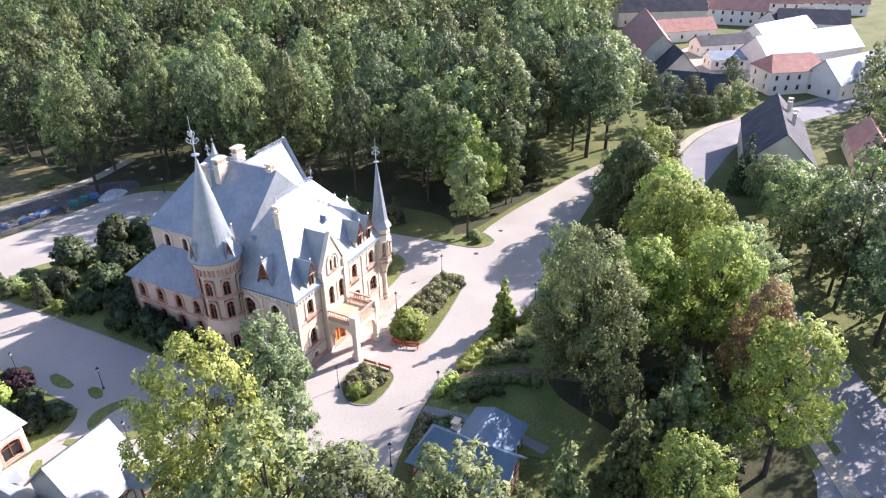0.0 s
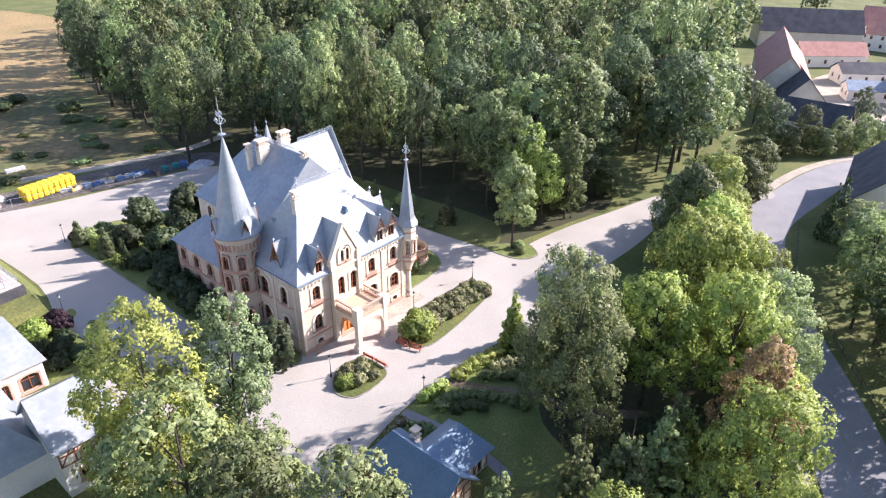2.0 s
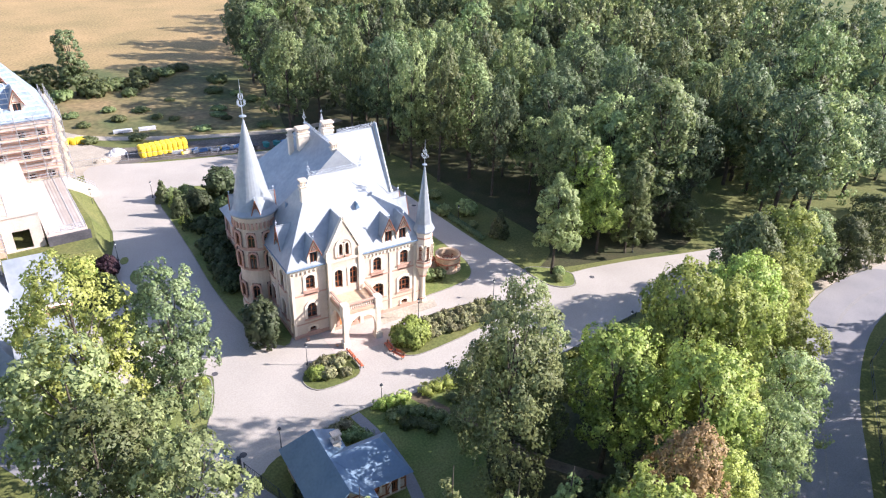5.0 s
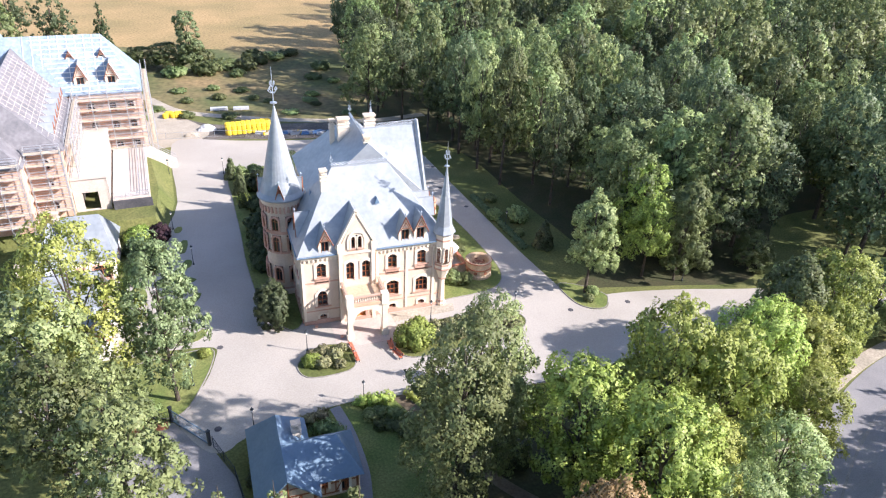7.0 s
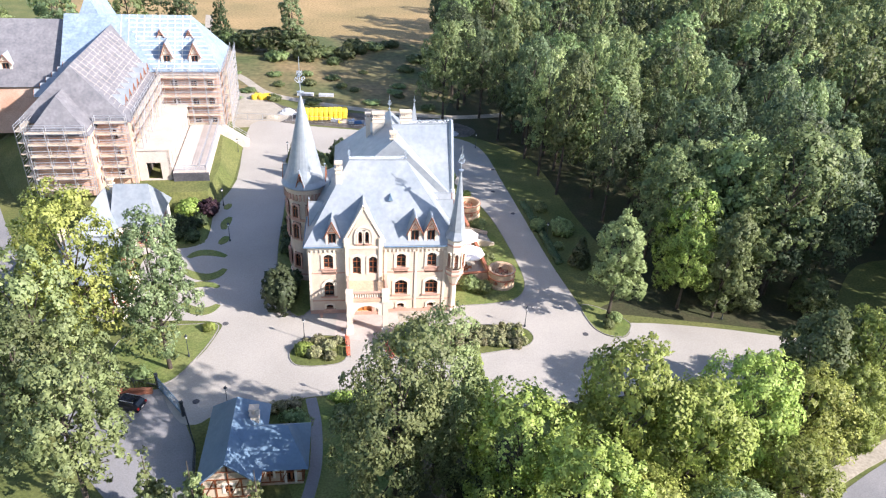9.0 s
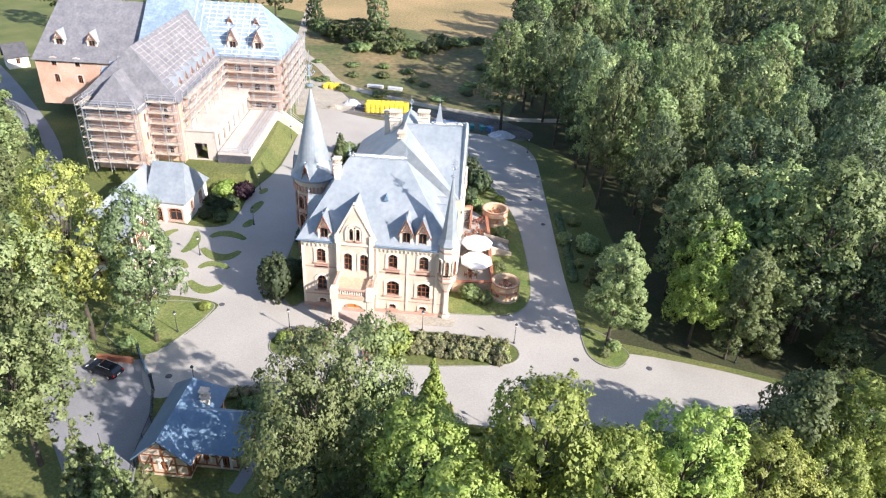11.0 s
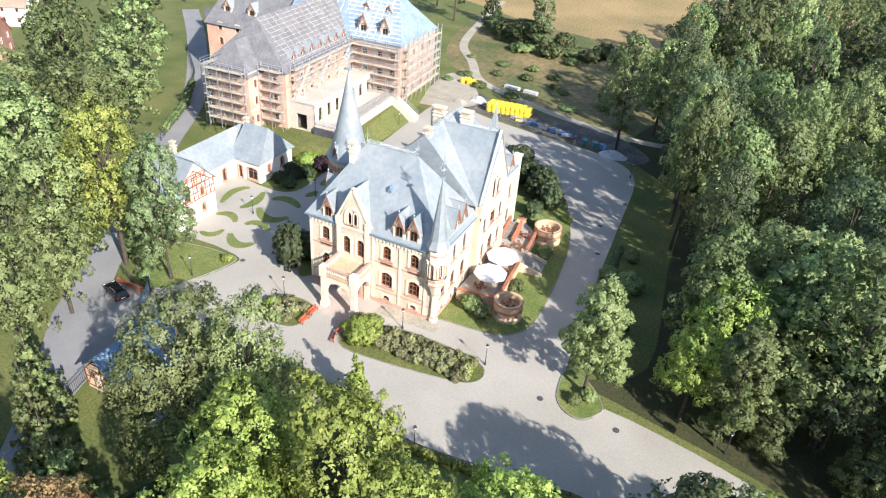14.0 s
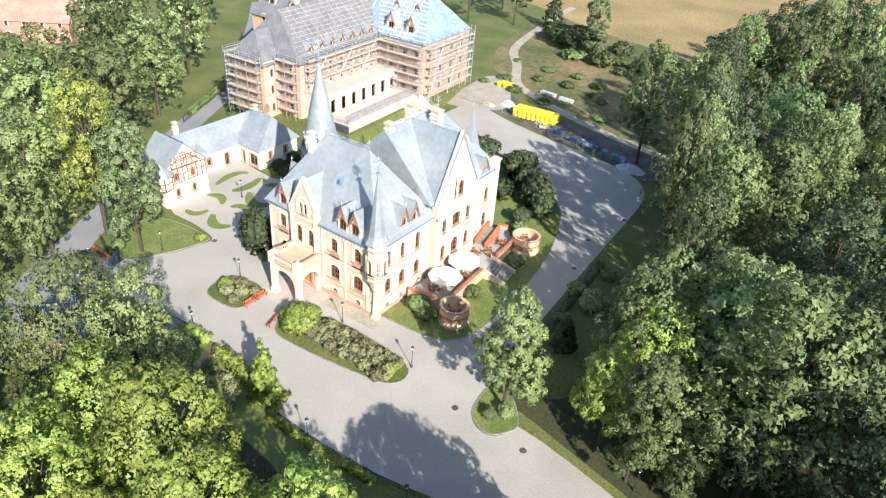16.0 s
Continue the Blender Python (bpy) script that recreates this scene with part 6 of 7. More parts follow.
T_ = Matrix.Translation
scaffold(mS @ T_((-0.8, 8.8, SITE)) @ pose(0, 0, 0, 0, 0, -90), 8.8, 12.0)
scaffold(mS @ T_((8.8, 9.6, SITE)) @ pose(0, 0, 0, 0, 0, 180), 9.4, 12.0)
scaffold(mA @ T_((-0.8, 5.0, SITE)) @ pose(0, 0, 0, 0, 0, -90), 5.0, 12.0)
scaffold(mA @ T_((1, -0.6, 9.3)), 24.5, 6.0)
scaffold(mB2 @ T_((17.8, -0.7, SITE)), 12, 13.0)
scaffold(mB2 @ T_((30.3, 0, SITE)) @ pose(0, 0, 0, 0, 0, 90), 19, 13.0)


# village houses
def house(x, y, ang, L, W, eave, ridge, wm, rm, label, hip=(0, 0), cols=5, floors=1, category="house"):
    t = thing("house", label, category, "village houses")
    m0 = frame_at((x, y, 0), ang)
    o = tuple(m0 @ Vector((-L / 2, -W / 2, 0)))
    fl = lambda LL, n: tuple((LL * (i + 0.5) / n, 1.9 + 2.9 * f, 1.1, 1.5, 0.0) for i in range(n) for f in range(floors))
    gabled(t, o, ang, L, W, eave, ridge, M[wm], M[rm], 0.4, hip, "roof", (fl(L, cols), fl(W, 2), fl(L, cols), fl(W, 2)), lambda *a: window(*a, "white", None, 2, 1, 0.03, 0.06))
    return t


house(166.5, -45.5, -54, 17, 11, 6.4, 10.0, "white", "tile", "white two-storey farmhouse with a red tiled roof", (2.5, 2.5), 5, 2)
house(176, -64, -35, 34, 12, 4.6, 10.0, "white", "foil", "long pale barn with a grey metal roof", (0, 0), 8, 1, "barn")
house(199, -47, -40, 40, 13, 5.0, 10.5, "white", "foil", "long pale barn with a pale metal roof", (0, 0), 8, 1, "barn")
dh = house(99.8, -47.4, 8, 28, 12.5, 6.4, 12.4, "stone", "slate", "tall farm building with a dark roof", (0, 0), 5, 2)
chimney(dh, 105.8, -48.4, 11, 14, 0.8, 0.8), chimney(dh, 99.8, -49.9, 10, 13.4, 0.8, 0.8)
house(112, -66, 8, 18, 8, 3.6, 7.4, "brick", "tile", "low brick outbuilding with a reddish roof", (0, 0), 3)
house(101, -72, 8, 14, 7, 3.0, 5.4, "brick", "tile", "small outbuilding with a bright red roof", (0, 0), 3)
house(141, -24, -86, 15, 9, 4.2, 8.4, "white", "slate", "white cottage with a dark grey roof", (0, 0), 4)
house(180, -3, 20, 44, 14, 6.5, 14.0, "stone", "tile", "long barn with a weathered reddish roof", (0, 0), 7, 1, "barn")
house(160, -14, 25, 20, 11, 5, 11.0, "stone", "slate", "barn with a dark slate roof", (0, 0), 4, 1, "barn")
house(262, -20, -84, 22, 11, 6, 10, "white", "tile", "white farmhouse with a red roof", (0, 0), 6, 2)
house(250, -48, -80, 24, 12, 5, 9, "white", "slate", "pale house with a dark roof", (0, 0), 5)
house(186, -28, -60, 16, 7, 3.2, 5.2, "white", "foil", "low pale shed in the farmyard", (0, 0), 4, 1, "shed")
house(206, -22, -50, 20, 8, 3.6, 6.0, "white", "slate", "low pale shed with a grey roof", (0, 0), 4, 1, "shed")
house(284, -22, -76, 40, 13, 6, 12, "white", "tile", "long white farmhouse with a red roof", (0, 0), 9, 2)
house(300, -52, -76, 30, 12, 5, 11, "white", "tile", "pale house with a weathered red roof", (0, 0), 6, 2)
house(258, -40, -40, 22, 9, 4, 7.5, "white", "slate", "pale outbuilding with a grey slate roof", (0, 0), 5, 1)
house(250, 10, -60, 36, 15, 6, 13, "stone", "slate", "large barn with a brownish roof", (0, 0), 6, 1, "barn")
house(222, -6, -50, 22, 9, 4.0, 7.5, "white", "tile", "pale house with a red roof", (0, 0), 4)
house(232, -38, -30, 30, 10, 4, 7.5, "white", "foil", "long low pale shed", (0, 0), 5, 1, "shed")
house(132, -86, 20, 16, 10, 5, 9.5, "white", "slate", "pale house with a dark roof", (0, 0), 4)
house(150, -98, 20, 16, 10, 5, 9.5, "stone", "tile", "pale house with a red roof", (0, 0), 4)
house(90, -88, 30, 22, 10, 4, 8.5, "stone", "slate", "barn with a dark tiled roof", (0, 0), 4, 1, "barn")
house(210, -80, -35, 26, 11, 4.6, 9.0, "white", "tile", "pale barn with a red roof", (0, 0), 5, 1, "barn")
house(-128, 34, 40, 18, 11, 5.5, 10.0, "tile", "tile", "red-roofed house beyond the trees", (0, 0), 4, 2)
house(-150, 60, 30, 16, 10, 5.5, 10.0, "white", "tile", "pale house with a red roof", (0, 0), 4, 2)
house(-100.5, 92, 45, 5, 4, 3.2, 6.0, "white", "slate", "small white shed with a grey roof", (0, 0), 1, 1, "shed")


# ---- terrace on the east side ----
terr = thing("terrace", "raised brick-edged terrace with paved floor", "terrace")
bm = bmesh.new()
prism(bm, [(20.6, 6.4), (26.6, 7.2), (26.0, 18.4), (25.2, 28.2), (22.4, 31.0), (20.6, 30.6)], 0, 1.25)
part("floor", bm, M["gravel"], terr)
for (x0, y0), (x1, y1) in (((20.8, 6.4), (26.8, 7.2)), ((26.8, 7.2), (26.1, 17.6)), ((25.9, 21.8), (25.3, 28.2)), ((22.4, 31.0), (20.8, 30.6))):
    a = math.degrees(math.atan2(y1 - y0, x1 - x0))
    L = math.hypot(x1 - x0, y1 - y0)
    m = frame_at((x0, y0, 0), a)
    bm = bmesh.new()
    box(bm, 0, -0.15, 0, L, 0.2, 1.9, m)
    pw = part("parapet", bm, M["terrace"], terr)
    bm = bmesh.new()
    box(bm, -0.05, -0.22, 1.9, L + 0.05, 0.27, 2.02, m)
    part("coping", bm, M["red"], pw)
for x, y, r, h in ((28.7, 6.6, 2.0, 2.7), (26.8, 29.4, 2.2, 2.7)):
    bm = bmesh.new()
    lathe(bm, [(r + 0.2, 0), (r + 0.15, 0.5), (r, 0.7), (r, h), (r + 0.08, h + 0.12), (r - 0.2, h + 0.14), (r - 0.35, h), (r - 0.35, 1.6), (0.1, 1.58)], 32, x, y)
    bs = part("bastion", bm, M["terrace"], terr, "round orange-buff brick bastion")
    for z in (h - 0.05, 1.55):
        bm = bmesh.new()
        lathe(bm, [(r + 0.02, z), (r + 0.14, z + 0.03), (r + 0.14, z + 0.15), (r + 0.02, z + 0.18)], 32, x, y, caps=False)
        part("band", bm, M["red"], bs)
    for i in range(8):
        q = T_((x, y, 0)) @ pose(0, 0, 0, 0, 0, 45 * i + 12)
        bm = bmesh.new()
        lathe(bm, [(0.28, 0), (0.28, 0.06)], 12, m=q @ T_((r - 0.01, 0, 1.15)) @ pose(0, 0, 0, 0, 90, 0))
        part("roundel", bm, M["red"], bs)
for i in range(7):
    bm = bmesh.new()
    m = frame_at((25.6, 18.2, 0), 97)
    box(bm, -0.2, -0.5 - 0.5 * (i + 1), 0, 3.4, -0.5 - 0.5 * i + 0.02, 1.25 - 0.17 * (i + 1) + 0.12, m)
    part("step", bm, M["kerb"], terr)
for v in (-0.5, 3.4):
    bm = bmesh.new()
    m = frame_at((25.6, 18.2, 0), 97)
    solid(bm, [m @ Vector(p) for p in ((v, 0.1, 0), (v, -4.2, 0), (v, -4.2, 0.6), (v, 0.1, 1.9), (v + 0.35, 0.1, 0), (v + 0.35, -4.2, 0), (v + 0.35, -4.2, 0.6), (v + 0.35, 0.1, 1.9))],
          [(0, 1, 2, 3), (4, 5, 6, 7), (0, 1, 5, 4), (1, 2, 6, 5), (2, 3, 7, 6), (3, 0, 4, 7)])
    part("cheek_wall", bm, M["brick"], terr)
for i in range(10):
    bm = bmesh.new()
    box(bm, 20.75, 24.0 + 0.34 * i, 1.2, 22.5, 24.0 + 0.34 * (i + 1), 1.25 + 0.17 * (i + 1))
    part("step", bm, M["kerb"], terr)
for x in (20.55, 22.5):
    bm = bmesh.new()
    solid(bm, [(x, 23.6, 1.2), (x, 27.6, 1.2), (x, 27.6, 3.8), (x, 23.6, 2.1), (x + 0.3, 23.6, 1.2), (x + 0.3, 27.6, 1.2), (x + 0.3, 27.6, 3.8), (x + 0.3, 23.6, 2.1)],
          [(0, 1, 2, 3), (4, 5, 6, 7), (0, 1, 5, 4), (1, 2, 6, 5), (2, 3, 7, 6), (3, 0, 4, 7)])
    part("stair_wall", bm, M["red"], terr)


def parasol(x, y, z0, r, h, turn):
    t = thing("parasol", "large open white canvas parasol on the terrace", "parasol", "terrace parasols", at=pose(x, y, z0, 0, 0, turn))
    bm = bmesh.new()
    lathe(bm, [(0.05, 0), (0.05, h + 0.1), (0.02, h + 0.3)], 8)
    part("pole", bm, M["white"], t)
    bm = bmesh.new()
    box(bm, -0.45, -0.45, 0, 0.45, 0.45, 0.1)
    part("base", bm, M["kerb"], t)
    bm = bmesh.new()
    n = 8
    top = bm.verts.new((0, 0, h))
    ring = [bm.verts.new((r * math.cos(2 * math.pi * i / n), r * math.sin(2 * math.pi * i / n), h - 0.65)) for i in range(n)]
    low_ = [bm.verts.new((r * 1.0 * math.cos(2 * math.pi * i / n), r * 1.0 * math.sin(2 * math.pi * i / n), h - 0.87)) for i in range(n)]
    for i in range(n):
        j = (i + 1) % n
        bm.faces.new((top, ring[i], ring[j])), bm.faces.new((ring[i], low_[i], low_[j], ring[j]))
    part("canopy", bm, M["canvas"], t)
    for i in range(n):
        a = 2 * math.pi * i / n
        bm = bmesh.new()
        limb(bm, (0, 0, h - 0.06), (r * 0.98 * math.cos(a), r * 0.98 * math.sin(a), h - 0.69), 0.02, 0.015, 4)
        part("rib", bm, M["wood"], t)


parasol(24.0, 15.6, 1.25, 2.5, 3.0, 10)
parasol(24.1, 10.6, 1.25, 2.5, 2.8, 30)


def cafe_table(x, y, z):
    t = thing("table", "small dark round cafe table on the terrace", "table", "terrace tables", at=pose(x, y, z))
    bm = bmesh.new()
    lathe(bm, [(0.4, 0.71), (0.42, 0.73), (0.4, 0.75)], 16)
    part("tabletop", bm, M["wood"], t)
    bm = bmesh.new()
    lathe(bm, [(0.22, 0), (0.2, 0.04), (0.04, 0.06), (0.04, 0.71)], 8)
    part("leg", bm, M["iron"], t)


chair0 = thing("chair", "dark brown cafe chair on the terrace", "chair", "terrace chairs", at=pose(23.2, 9.6, 1.25))
for x in (-0.19, 0.19):
    for y in (-0.19, 0.19):
        bm = bmesh.new()
        box(bm, x - 0.02, y - 0.02, 0, x + 0.02, y + 0.02, 0.44 if y < 0 else 0.86)
        part("leg", bm, M["wood"], chair0)
bm = bmesh.new()
box(bm, -0.22, -0.22, 0.42, 0.22, 0.22, 0.46)
part("seat", bm, M["wood"], chair0)
bm = bmesh.new()
box(bm, -0.2, 0.17, 0.6, 0.2, 0.2, 0.86)
part("backrest", bm, M["wood"], chair0)
for i, (x, y) in enumerate(((23.4, 9.0), (24.9, 12.0), (22.6, 13.4), (25.0, 14.6), (23.0, 17.2), (24.2, 22.6), (22.6, 20.8), (24.0, 26.2), (28.7, 6.6), (26.8, 29.4))):
    zz = 1.25 if x < 26 else 1.6
    cafe_table(x, y, zz)
    for k in range(4):
        a = radians(90 * k + 23 * i)
        copy_thing(chair0, pose(x + 0.75 * math.cos(a), y + 0.75 * math.sin(a), zz, 0, 0, math.degrees(a) - 90))

# ---- lamps, benches, manholes ----
lamp0 = thing("street_lamp", "black cast-iron park lamp with a lantern head", "street lamp", "park lamps")
bm = bmesh.new()
lathe(bm, [(0.16, 0), (0.14, 0.25), (0.07, 0.35), (0.05, 1.2), (0.06, 1.25), (0.045, 1.3), (0.035, 2.85), (0.07, 2.9)], 8)
part("post", bm, M["iron"], lamp0)
bm = bmesh.new()
lathe(bm, [(0.1, 2.9), (0.17, 3.2), (0.16, 3.22)], 6)
part("lantern", bm, M["canvas"], lamp0, "frosted lantern glass")
bm = bmesh.new()
lathe(bm, [(0.24, 3.2), (0.14, 3.36), (0.05, 3.4), (0.03, 3.55)], 6)
part("cap", bm, M["iron"], lamp0)
lamp_spots = [(-15, -8.8), (-8.7, -18.6), (30.1, -4.5), (28.6, -21.1), (42.4, -21.0), (-17.2, 34), (4.3, -17.6), (-0.6, -5.9), (17.4, -3.6), (-7.4, 56.5), (-14.2, 21.0), (-19.4, 10.2), (39.4, 20), (60, -4.2), (33.6, 62), (-17.8, 58)]
lamp0.matrix_world = pose(*lamp_spots[0], 0.1)
for x, y in lamp_spots[1:]:
    copy_thing(lamp0, pose(x, y, 0.03, 0, 0, 20 * x))
M["bench"] = mat("bench_wood", (0.48, 0.12, 0.06), (0.56, 0.17, 0.09), 2, 12, 0.5)
bench0 = thing("bench", "red-brown slatted park bench with iron legs", "bench", "park benches")
for i in range(3):
    bm = bmesh.new()
    box(bm, -0.95, -0.22 + 0.15 * i, 0.42, 0.95, -0.1 + 0.15 * i, 0.46)
    part("seat_slat", bm, M["bench"], bench0)
    bm = bmesh.new()
    box(bm, -0.95, 0.24 + 0.03 * i, 0.52 + 0.14 * i, 0.95, 0.27 + 0.03 * i, 0.63 + 0.14 * i)
    part("back_slat", bm, M["bench"], bench0)
for x in (-0.75, 0.75):
    bm = bmesh.new()
    box(bm, x - 0.03, -0.22, 0, x + 0.03, -0.16, 0.43), box(bm, x - 0.03, 0.18, 0, x + 0.03, 0.26, 0.95), box(bm, x - 0.03, -0.2, 0.36, x + 0.03, 0.22, 0.42)
    part("leg", bm, M["iron"], bench0)
bench0.matrix_world = pose(5.3, -9.2, 0.04, 0, 0, 92)
for x, y, a in ((5.2, -7.0, 92), (10.2, -8.0, -92), (10.6, -10.2, -70)):
    copy_thing(bench0, pose(x, y, 0.04, 0, 0, a))
for x, y in ((38.4, -6.7), (48, -7.1), (33.5, 39.3), (35.6, 30), (-11.5, -1.9), (-12.6, -17.2), (35.4, 50)):
    bm = bmesh.new()
    lathe(bm, [(0.42, 0.0), (0.42, 0.05), (0.34, 0.056)], 16, x, y)
    tagged(part("manhole_cover", bm, M["slate"]), "round dark iron manhole cover in the drive", "manhole cover", "manhole covers")
for x, y, s in ((1.5, -1.0, 0.8), (5.0, -5.9, 0.6), (4.4, -4.2, 0.6)):
    bm = bmesh.new()
    lathe(bm, [(0.18 * s, 0), (0.3 * s, 0.5 * s), (0.34 * s, 0.6 * s), (0.28 * s, 0.62 * s)], 12, x, y)
    tagged(part("flower_pot", bm, M["pink"]), "small reddish clay flower pot by the porch", "flower pot", "flower pots")


# ---- fences and gate ----
def fence(pts, h, label, step=2.2, material="iron", bars=True):
    t = thing("fence", label, "fence")
    bar = []
    for (x0, y0), (x1, y1) in zip(pts, pts[1:]):
        L = math.hypot(x1 - x0, y1 - y0)
        m = frame_at((x0, y0, 0), math.degrees(math.atan2(y1 - y0, x1 - x0)))
        n = max(1, int(L / step))
        for i in range(n + 1):
            bm = bmesh.new()
            box(bm, L * i / n - 0.04, -0.04, 0, L * i / n + 0.04, 0.04, h + 0.08, m)
            part("post", bm, M[material], t)
        for z in (0.15, h - 0.08):
            bm = bmesh.new()
            box(bm, 0, -0.02, z, L, 0.02, z + 0.06, m)
            part("rail", bm, M[material], t)
        if bars:
            for i in range(int(L / 0.3)):
                if not bar:
                    bm = bmesh.new()
                    box(bm, 0, -0.014, 0.15, 0.028, 0.014, h)
                    bar.append(part("bar", bm, M[material], t))
                    bar[0].matrix_local = m @ Matrix.Translation((0.15, 0, 0))
                else:
                    ob = new("bar", bar[0].data)
                    ob.parent = t
                    ob.matrix_local = m @ Matrix.Translation((0.3 * i + 0.15, 0, 0))


fence([(-23.5, -13.6), (-20.1, -14.7), (-17.6, -14.3)], 1.5, "dark metal fence beside the gate")
fence([(-13.2, -19.9), (-11.2, -25), (-10.3, -31), (-8.6, -37)], 1.6, "dark metal fence along the lane")
fence([(22.3, -17.6), (23.1, -20.9), (30, -20.95), (38.6, -20.1), (46, -18.8)], 0.7, "low dark railing along the drive", 1.8)
fence([(-53.4, 23.3), (-62.5, 39.8), (-77, 58), (-95, 74)], 1.6, "dark mesh fence along the lane", 2.5)
fence([(-22, 79), (-8, 78.4), (6, 75.4), (14, 73.6)], 1.6, "temporary wire site fence", 3.0, "steel", False)
fence([(84, -38), (66, -43), (46, -56), (24, -70)], 0.9, "roadside steel guard railing", 3.0, "iron", False)
gate = thing("gate", "open blue-grey metal entrance gate", "gate", at=frame_at((-17.4, -14.6, 0), -52))
bm = bmesh.new()
box(bm, 0, -0.05, 0.1, 6.0, 0.05, 0.22), box(bm, 0, -0.05, 1.7, 6.0, 0.05, 1.8)
for i in range(31):
    box(bm, 0.19 * i + 0.1, -0.02, 0.2, 0.19 * i + 0.14, 0.02, 1.75)
part("leaf", bm, M["zincdark"], gate)
for x in (-0.2, 6.2):
    bm = bmesh.new()
    box(bm, x - 0.15, -0.15, 0, x + 0.15, 0.15, 2.1), box(bm, x - 0.2, -0.2, 2.1, x + 0.2, 0.2, 2.2)
    part("gate_post", bm, M["iron"], gate)
bm = bmesh.new()
box(bm, -22.6, -15.6, 0, -17.9, -15.2, 0.8, None)
tagged(part("low_wall", bm, M["red"]), "low reddish brick wall by the parking", "wall", kind="structure")


# ---- parked car ----
M["paint"] = mat("black_car_paint", (0.012, 0.014, 0.02), (0.016, 0.018, 0.025), 1, 3, 0.18, 0, 0.3, detail=0.02)
M["rubber"] = mat("tyre_rubber", (0.015, 0.015, 0.015), (0.02, 0.02, 0.02), 4, 20)
M["tail"] = mat("tail_light", (0.35, 0.01, 0.01), (0.4, 0.02, 0.02), 4, 20, 0.2, 0)


def car(x, y, a):
    t = thing("car", "black estate car parked by the fence", "car", at=pose(x, y, 0.03, 0, 0, a))
    prof = [(-2.2, 0.35), (-2.25, 0.75), (-2.1, 1.0), (-1.75, 1.42), (-1.3, 1.5), (0.2, 1.48), (0.95, 1.0), (1.9, 0.88), (2.2, 0.7), (2.22, 0.35)]
    bm = bmesh.new()
    V = [[bm.verts.new((u, s * (0.88 if z < 1.05 else 0.68), z)) for u, z in prof] for s in (-1, 1)]
    n = len(prof)
    bm.faces.new(V[0]), bm.faces.new(V[1][::-1])
    for i in range(n):
        j = (i + 1) % n
        bm.faces.new((V[0][i], V[1][i], V[1][j], V[0][j]))
    bmesh.ops.bevel(bm, geom=bm.edges[:], offset=0.05, segments=2, affect="EDGES")
    part("body", bm, M["paint"], t)
    for s in (-1, 1):
        bm = bmesh.new()
        solid(bm, [(-1.75, s * 0.80, 1.05), (0.75, s * 0.80, 1.03), (0.15, s * 0.705, 1.4), (-1.5, s * 0.705, 1.42), (-1.75, s * 0.78, 1.05), (0.75, s * 0.78, 1.03), (0.15, s * 0.68, 1.4), (-1.5, s * 0.68, 1.42)],
              [(0, 1, 2, 3), (4, 5, 6, 7), (0, 1, 5, 4), (1, 2, 6, 5), (2, 3, 7, 6), (3, 0, 4, 7)])
        part("side_window", bm, M["glass"], t)
        bm = bmesh.new()
        limb(bm, (-1.6, s * 0.62, 1.54), (0.1, s * 0.62, 1.54), 0.03, 0.03, 5)
        part("roof_rail", bm, M["steel"], t)
        bm = bmesh.new()
        box(bm, -2.26, s * 0.75 - 0.12, 0.72, -2.1, s * 0.75 + 0.12, 0.95)
        part("tail_light", bm, M["tail"], t)
        bm = bmesh.new()
        box(bm, 2.02, s * 0.65 - 0.16, 0.64, 2.2, s * 0.65 + 0.16, 0.8)
        part("headlight", bm, M["canvas"], t)
        for u in (-1.35, 1.35):
            bm = bmesh.new()
            lathe(bm, [(0.2, -0.1), (0.31, -0.1), (0.33, 0), (0.31, 0.1), (0.2, 0.1)], 18, m=T_((u, s * 0.82, 0.33)) @ pose(0, 0, 0, 90))
            wh = part("wheel", bm, M["rubber"], t)
            bm = bmesh.new()
            lathe(bm, [(0.2, -0.11), (0.06, -0.12), (0.06, 0.12), (0.2, 0.11)], 10, m=T_((u, s * 0.82, 0.33)) @ pose(0, 0, 0, 90))
            part("rim", bm, M["steel"], wh)
    for u0, u1, z0, z1 in ((-2.12, -1.82, 1.03, 1.38), (0.3, 0.9, 1.43, 1.06)):
        bm = bmesh.new()
        solid(bm, [(u0, -0.66, z0), (u0, 0.66, z0), (u1, 0.6, z1), (u1, -0.6, z1), (u0 + (0.03 if u0 > 0 else -0.03), -0.66, z0 + 0.03), (u0 + (0.03 if u0 > 0 else -0.03), 0.66, z0 + 0.03), (u1 + (0.03 if u0 > 0 else -0.03), 0.6, z1 + 0.03), (u1 + (0.03 if u0 > 0 else -0.03), -0.6, z1 + 0.03)],
              [(0, 1, 2, 3), (4, 5, 6, 7), (0, 1, 5, 4), (1, 2, 6, 5), (2, 3, 7, 6), (3, 0, 4, 7)])
        part("windscreen", bm, M["glass"], t)
    bm = bmesh.new()
    box(bm, -2.29, -0.26, 0.6, -2.25, 0.26, 0.72)
    part("number_plate", bm, M["white"], t)


car(-20.4, -17.6, 162)

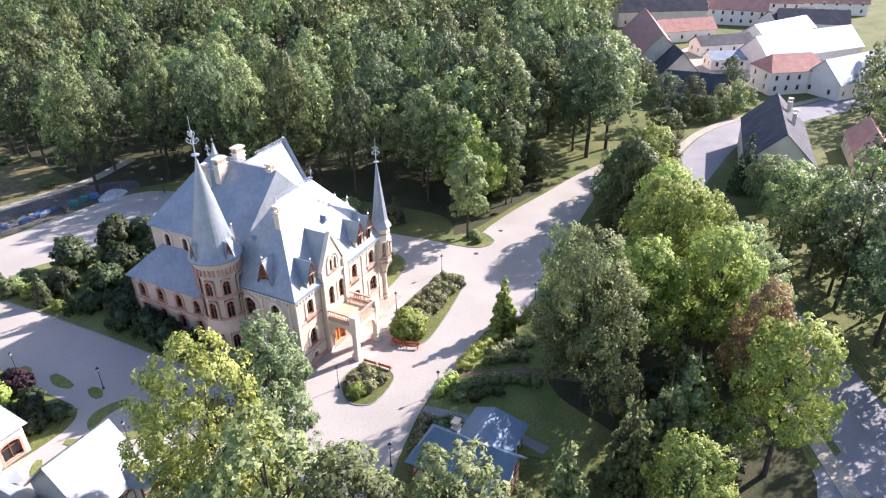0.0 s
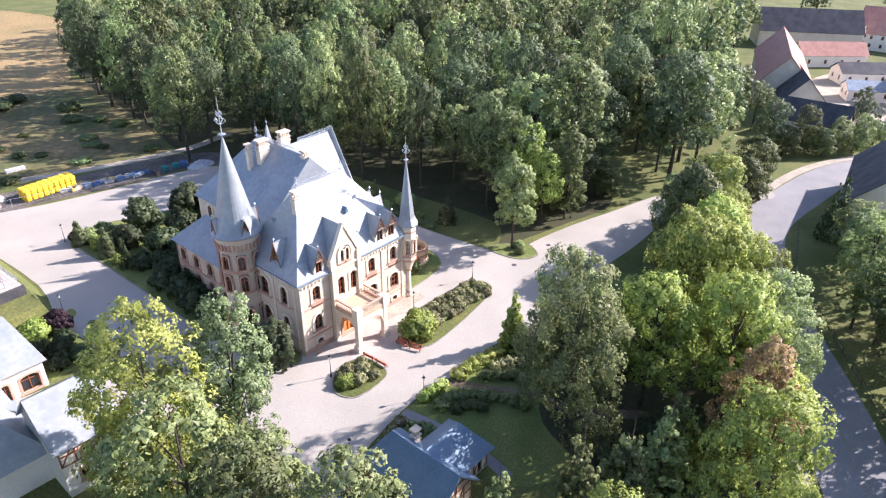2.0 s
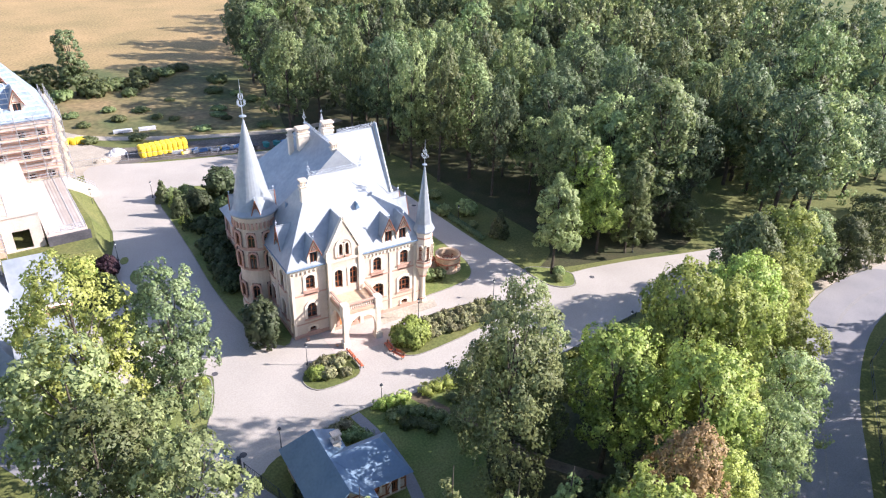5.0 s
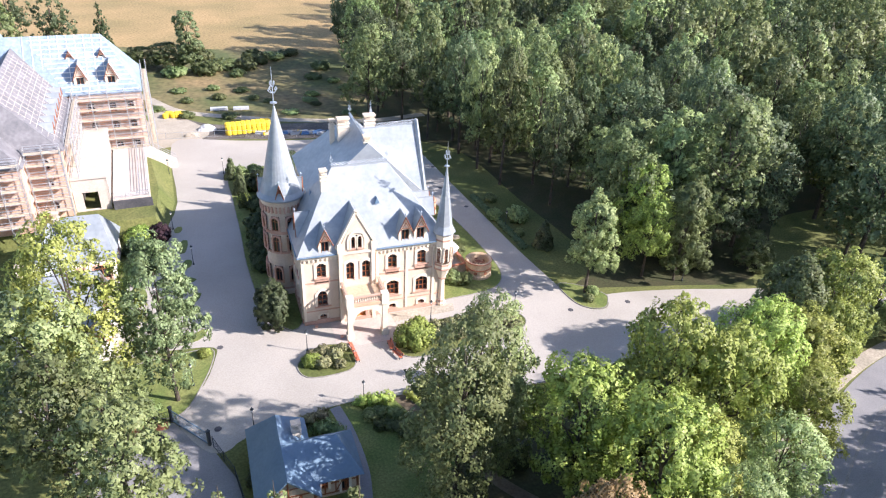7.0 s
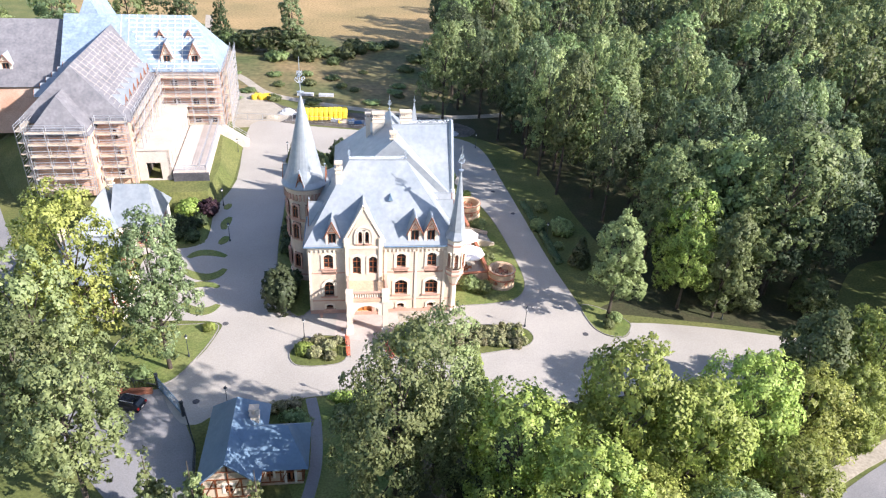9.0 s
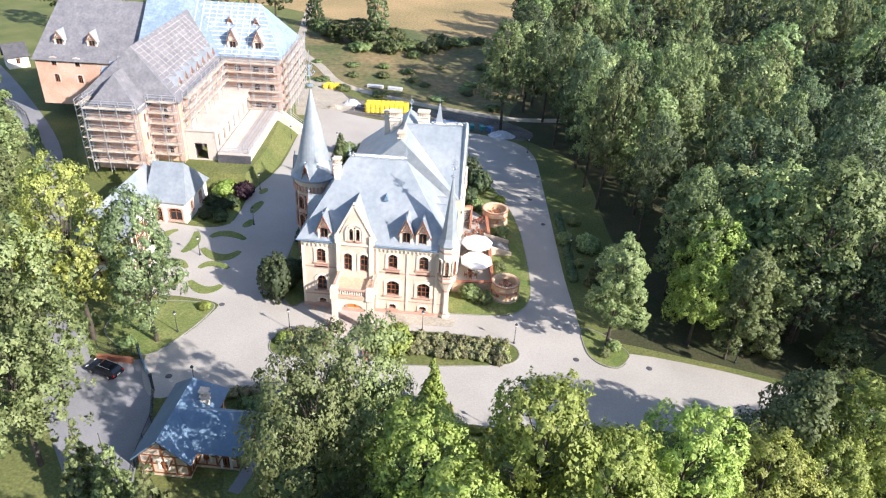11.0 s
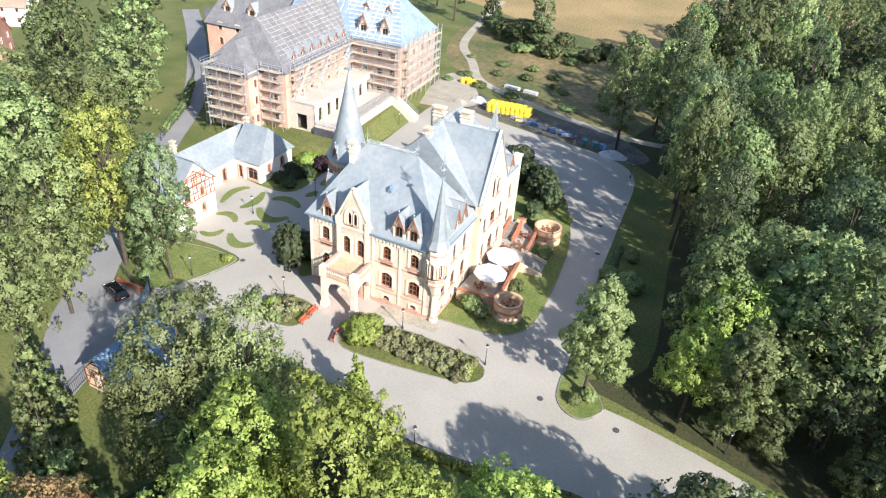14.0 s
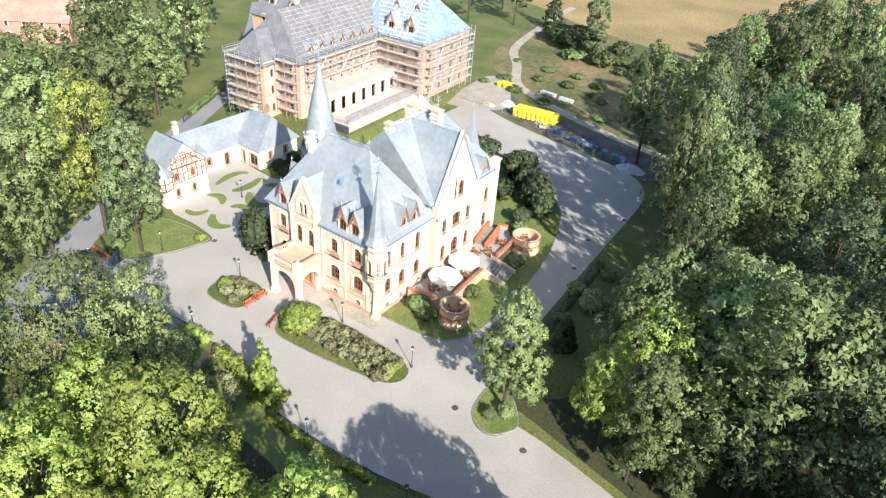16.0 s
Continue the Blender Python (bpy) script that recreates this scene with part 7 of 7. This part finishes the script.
# ---- works yard ----
M["yellow"] = mat("yellow_bag", (0.75, 0.52, 0.03), (0.82, 0.62, 0.06), 1.0, 5, 0.6)
M["blue"] = mat("blue_plastic", (0.06, 0.16, 0.35), (0.1, 0.22, 0.42), 1.0, 5, 0.5)
M["teal"] = mat("teal_plastic", (0.03, 0.22, 0.22), (0.05, 0.28, 0.27), 1.0, 5, 0.5)
M["heap"] = mat("pale_heap", (0.42, 0.45, 0.48), (0.55, 0.56, 0.57), 0.6, 4, detail=0.25)
bag = thing("bulk_bag", "filled yellow bulk bag stacked in the yard", "bag", "yellow bulk bags")
bm = bmesh.new()
lathe(bm, [(0.6, 0), (0.72, 0.1), (0.76, 0.5), (0.72, 0.95), (0.5, 1.08), (0.15, 1.12)], 8, turn=radians(22.5))
part("sack", bm, M["yellow"], bag)
for sx in (-0.25, 0.25):
    bm = bmesh.new()
    limb(bm, (sx, -0.3, 1.05), (sx, 0, 1.25), 0.03, 0.03, 4), limb(bm, (sx, 0, 1.25), (sx, 0.3, 1.05), 0.03, 0.03, 4)
    part("strap", bm, M["yellow"], bag)
first = True
r2 = random.Random(9)
for i in range(9):
    for j in range(3):
        for z in (0.02, 1.1):
            m = pose(-4.8 + 1.13 * i + r2.uniform(-0.06, 0.06), 79.0 + 1.13 * j + 0.14 * i, z, 0, 0, r2.uniform(-6, 6))
            if first:
                bag.matrix_world, first = m, False
            else:
                copy_thing(bag, m)
for i in range(8):
    copy_thing(bag, pose(-18.5 + 1.2 * (i % 4) + r2.uniform(-0.4, 0.4), 94 + 1.3 * (i // 4), 0.02, 0, 0, 30 * i))
for k, (x, y, w) in enumerate(((-6.0, 97.4, 4.2), (-0.6, 96.8, 3.8))):
    t = thing("pallet_stack", "long pallet of white wrapped boards on the grass", "pallet", "board pallets", at=pose(x, y, 0.02, 0, 0, -4))
    bm = bmesh.new()
    box(bm, -w / 2, -0.6, 0.14, w / 2, 0.6, 0.75)
    part("boards", bm, M["heap"], t)
    for i in range(3):
        bm = bmesh.new()
        box(bm, -w / 2 + (w - 0.15) * i / 2, -0.6, 0, -w / 2 + (w - 0.15) * i / 2 + 0.15, 0.6, 0.14)
        part("bearer", bm, M["plank"], t)
for i in range(22):
    x = 2 + 0.75 * i + r2.uniform(-0.3, 0.3)
    y = 78.4 - 0.14 * i + r2.uniform(-0.8, 0.8)
    bm = bmesh.new()
    q = pose(x, y, 0.02, 0, 0, r2.uniform(-25, 25))
    L = r2.uniform(0.8, 2.6)
    box(bm, -L / 2, -0.35, 0, L / 2, 0.35, r2.uniform(0.15, 0.5), q)
    box(bm, -L / 2 + 0.1, -0.25, 0.1, L / 2 - 0.1, 0.25, 0.62, q)
    tagged(part("crate", bm, M[r2.choice(("blue", "heap", "yellow", "plank", "steel", "heap"))]), "wrapped crate of building material in the yard", "crate", "yard crates")
for x, y, c in ((18.4, 72.6, "slate"), (20.8, 73.0, "teal"), (23.2, 72.8, "teal"), (25.0, 72.4, "blue")):
    t = thing("waste_container", "plastic wheeled waste container in the yard", "container", "waste containers", at=pose(x, y, 0.03, 0, 0, 5 * x))
    bm = bmesh.new()
    solid(bm, [(-0.55, -0.4, 0.15), (0.55, -0.4, 0.15), (0.55, 0.4, 0.15), (-0.55, 0.4, 0.15), (-0.7, -0.5, 1.15), (0.7, -0.5, 1.15), (0.7, 0.5, 1.15), (-0.7, 0.5, 1.15)], [(3, 2, 1, 0), (4, 5, 6, 7), (0, 1, 5, 4), (1, 2, 6, 5), (2, 3, 7, 6), (3, 0, 4, 7)])
    part("bin", bm, M[c], t)
    bm = bmesh.new()
    box(bm, -0.74, -0.54, 1.15, 0.74, 0.54, 1.25)
    part("lid", bm, M[c], t)
    for sx in (-0.45, 0.45):
        bm = bmesh.new()
        lathe(bm, [(0.1, -0.04), (0.1, 0.04)], 10, m=T_((sx, 0.3, 0.1)) @ pose(0, 0, 0, 0, 90))
        part("wheel", bm, M["rubber"], t)


def heap(x, y, r, h, material, label, seed):
    bm = bmesh.new()
    n = 18
    rg = random.Random(seed)
    grid = [[bm.verts.new((x + (u / n - 0.5) * 2 * r, y + (v / n - 0.5) * 1.3 * r, max(-0.05, h * (1 - ((u / n - 0.5) ** 2 + (v / n - 0.5) ** 2) * 4.2) + rg.uniform(-0.16, 0.16) * h))) for v in range(n + 1)] for u in range(n + 1)]
    for u in range(n):
        for v in range(n):
            bm.faces.new((grid[u][v], grid[u + 1][v], grid[u + 1][v + 1], grid[u][v + 1]))
    tagged(part("earth_mound", bm, M[material]), label, "mound")


heap(27.8, 70.6, 3.2, 1.1, "heap", "pale heap of rubble under sheeting", 1)
heap(-9.5, 83.5, 2.2, 1.3, "heap", "pale sand heap beside the bags", 2)
heap(-13, 80, 2.0, 0.8, "track", "heap of sandy earth in the yard", 3)
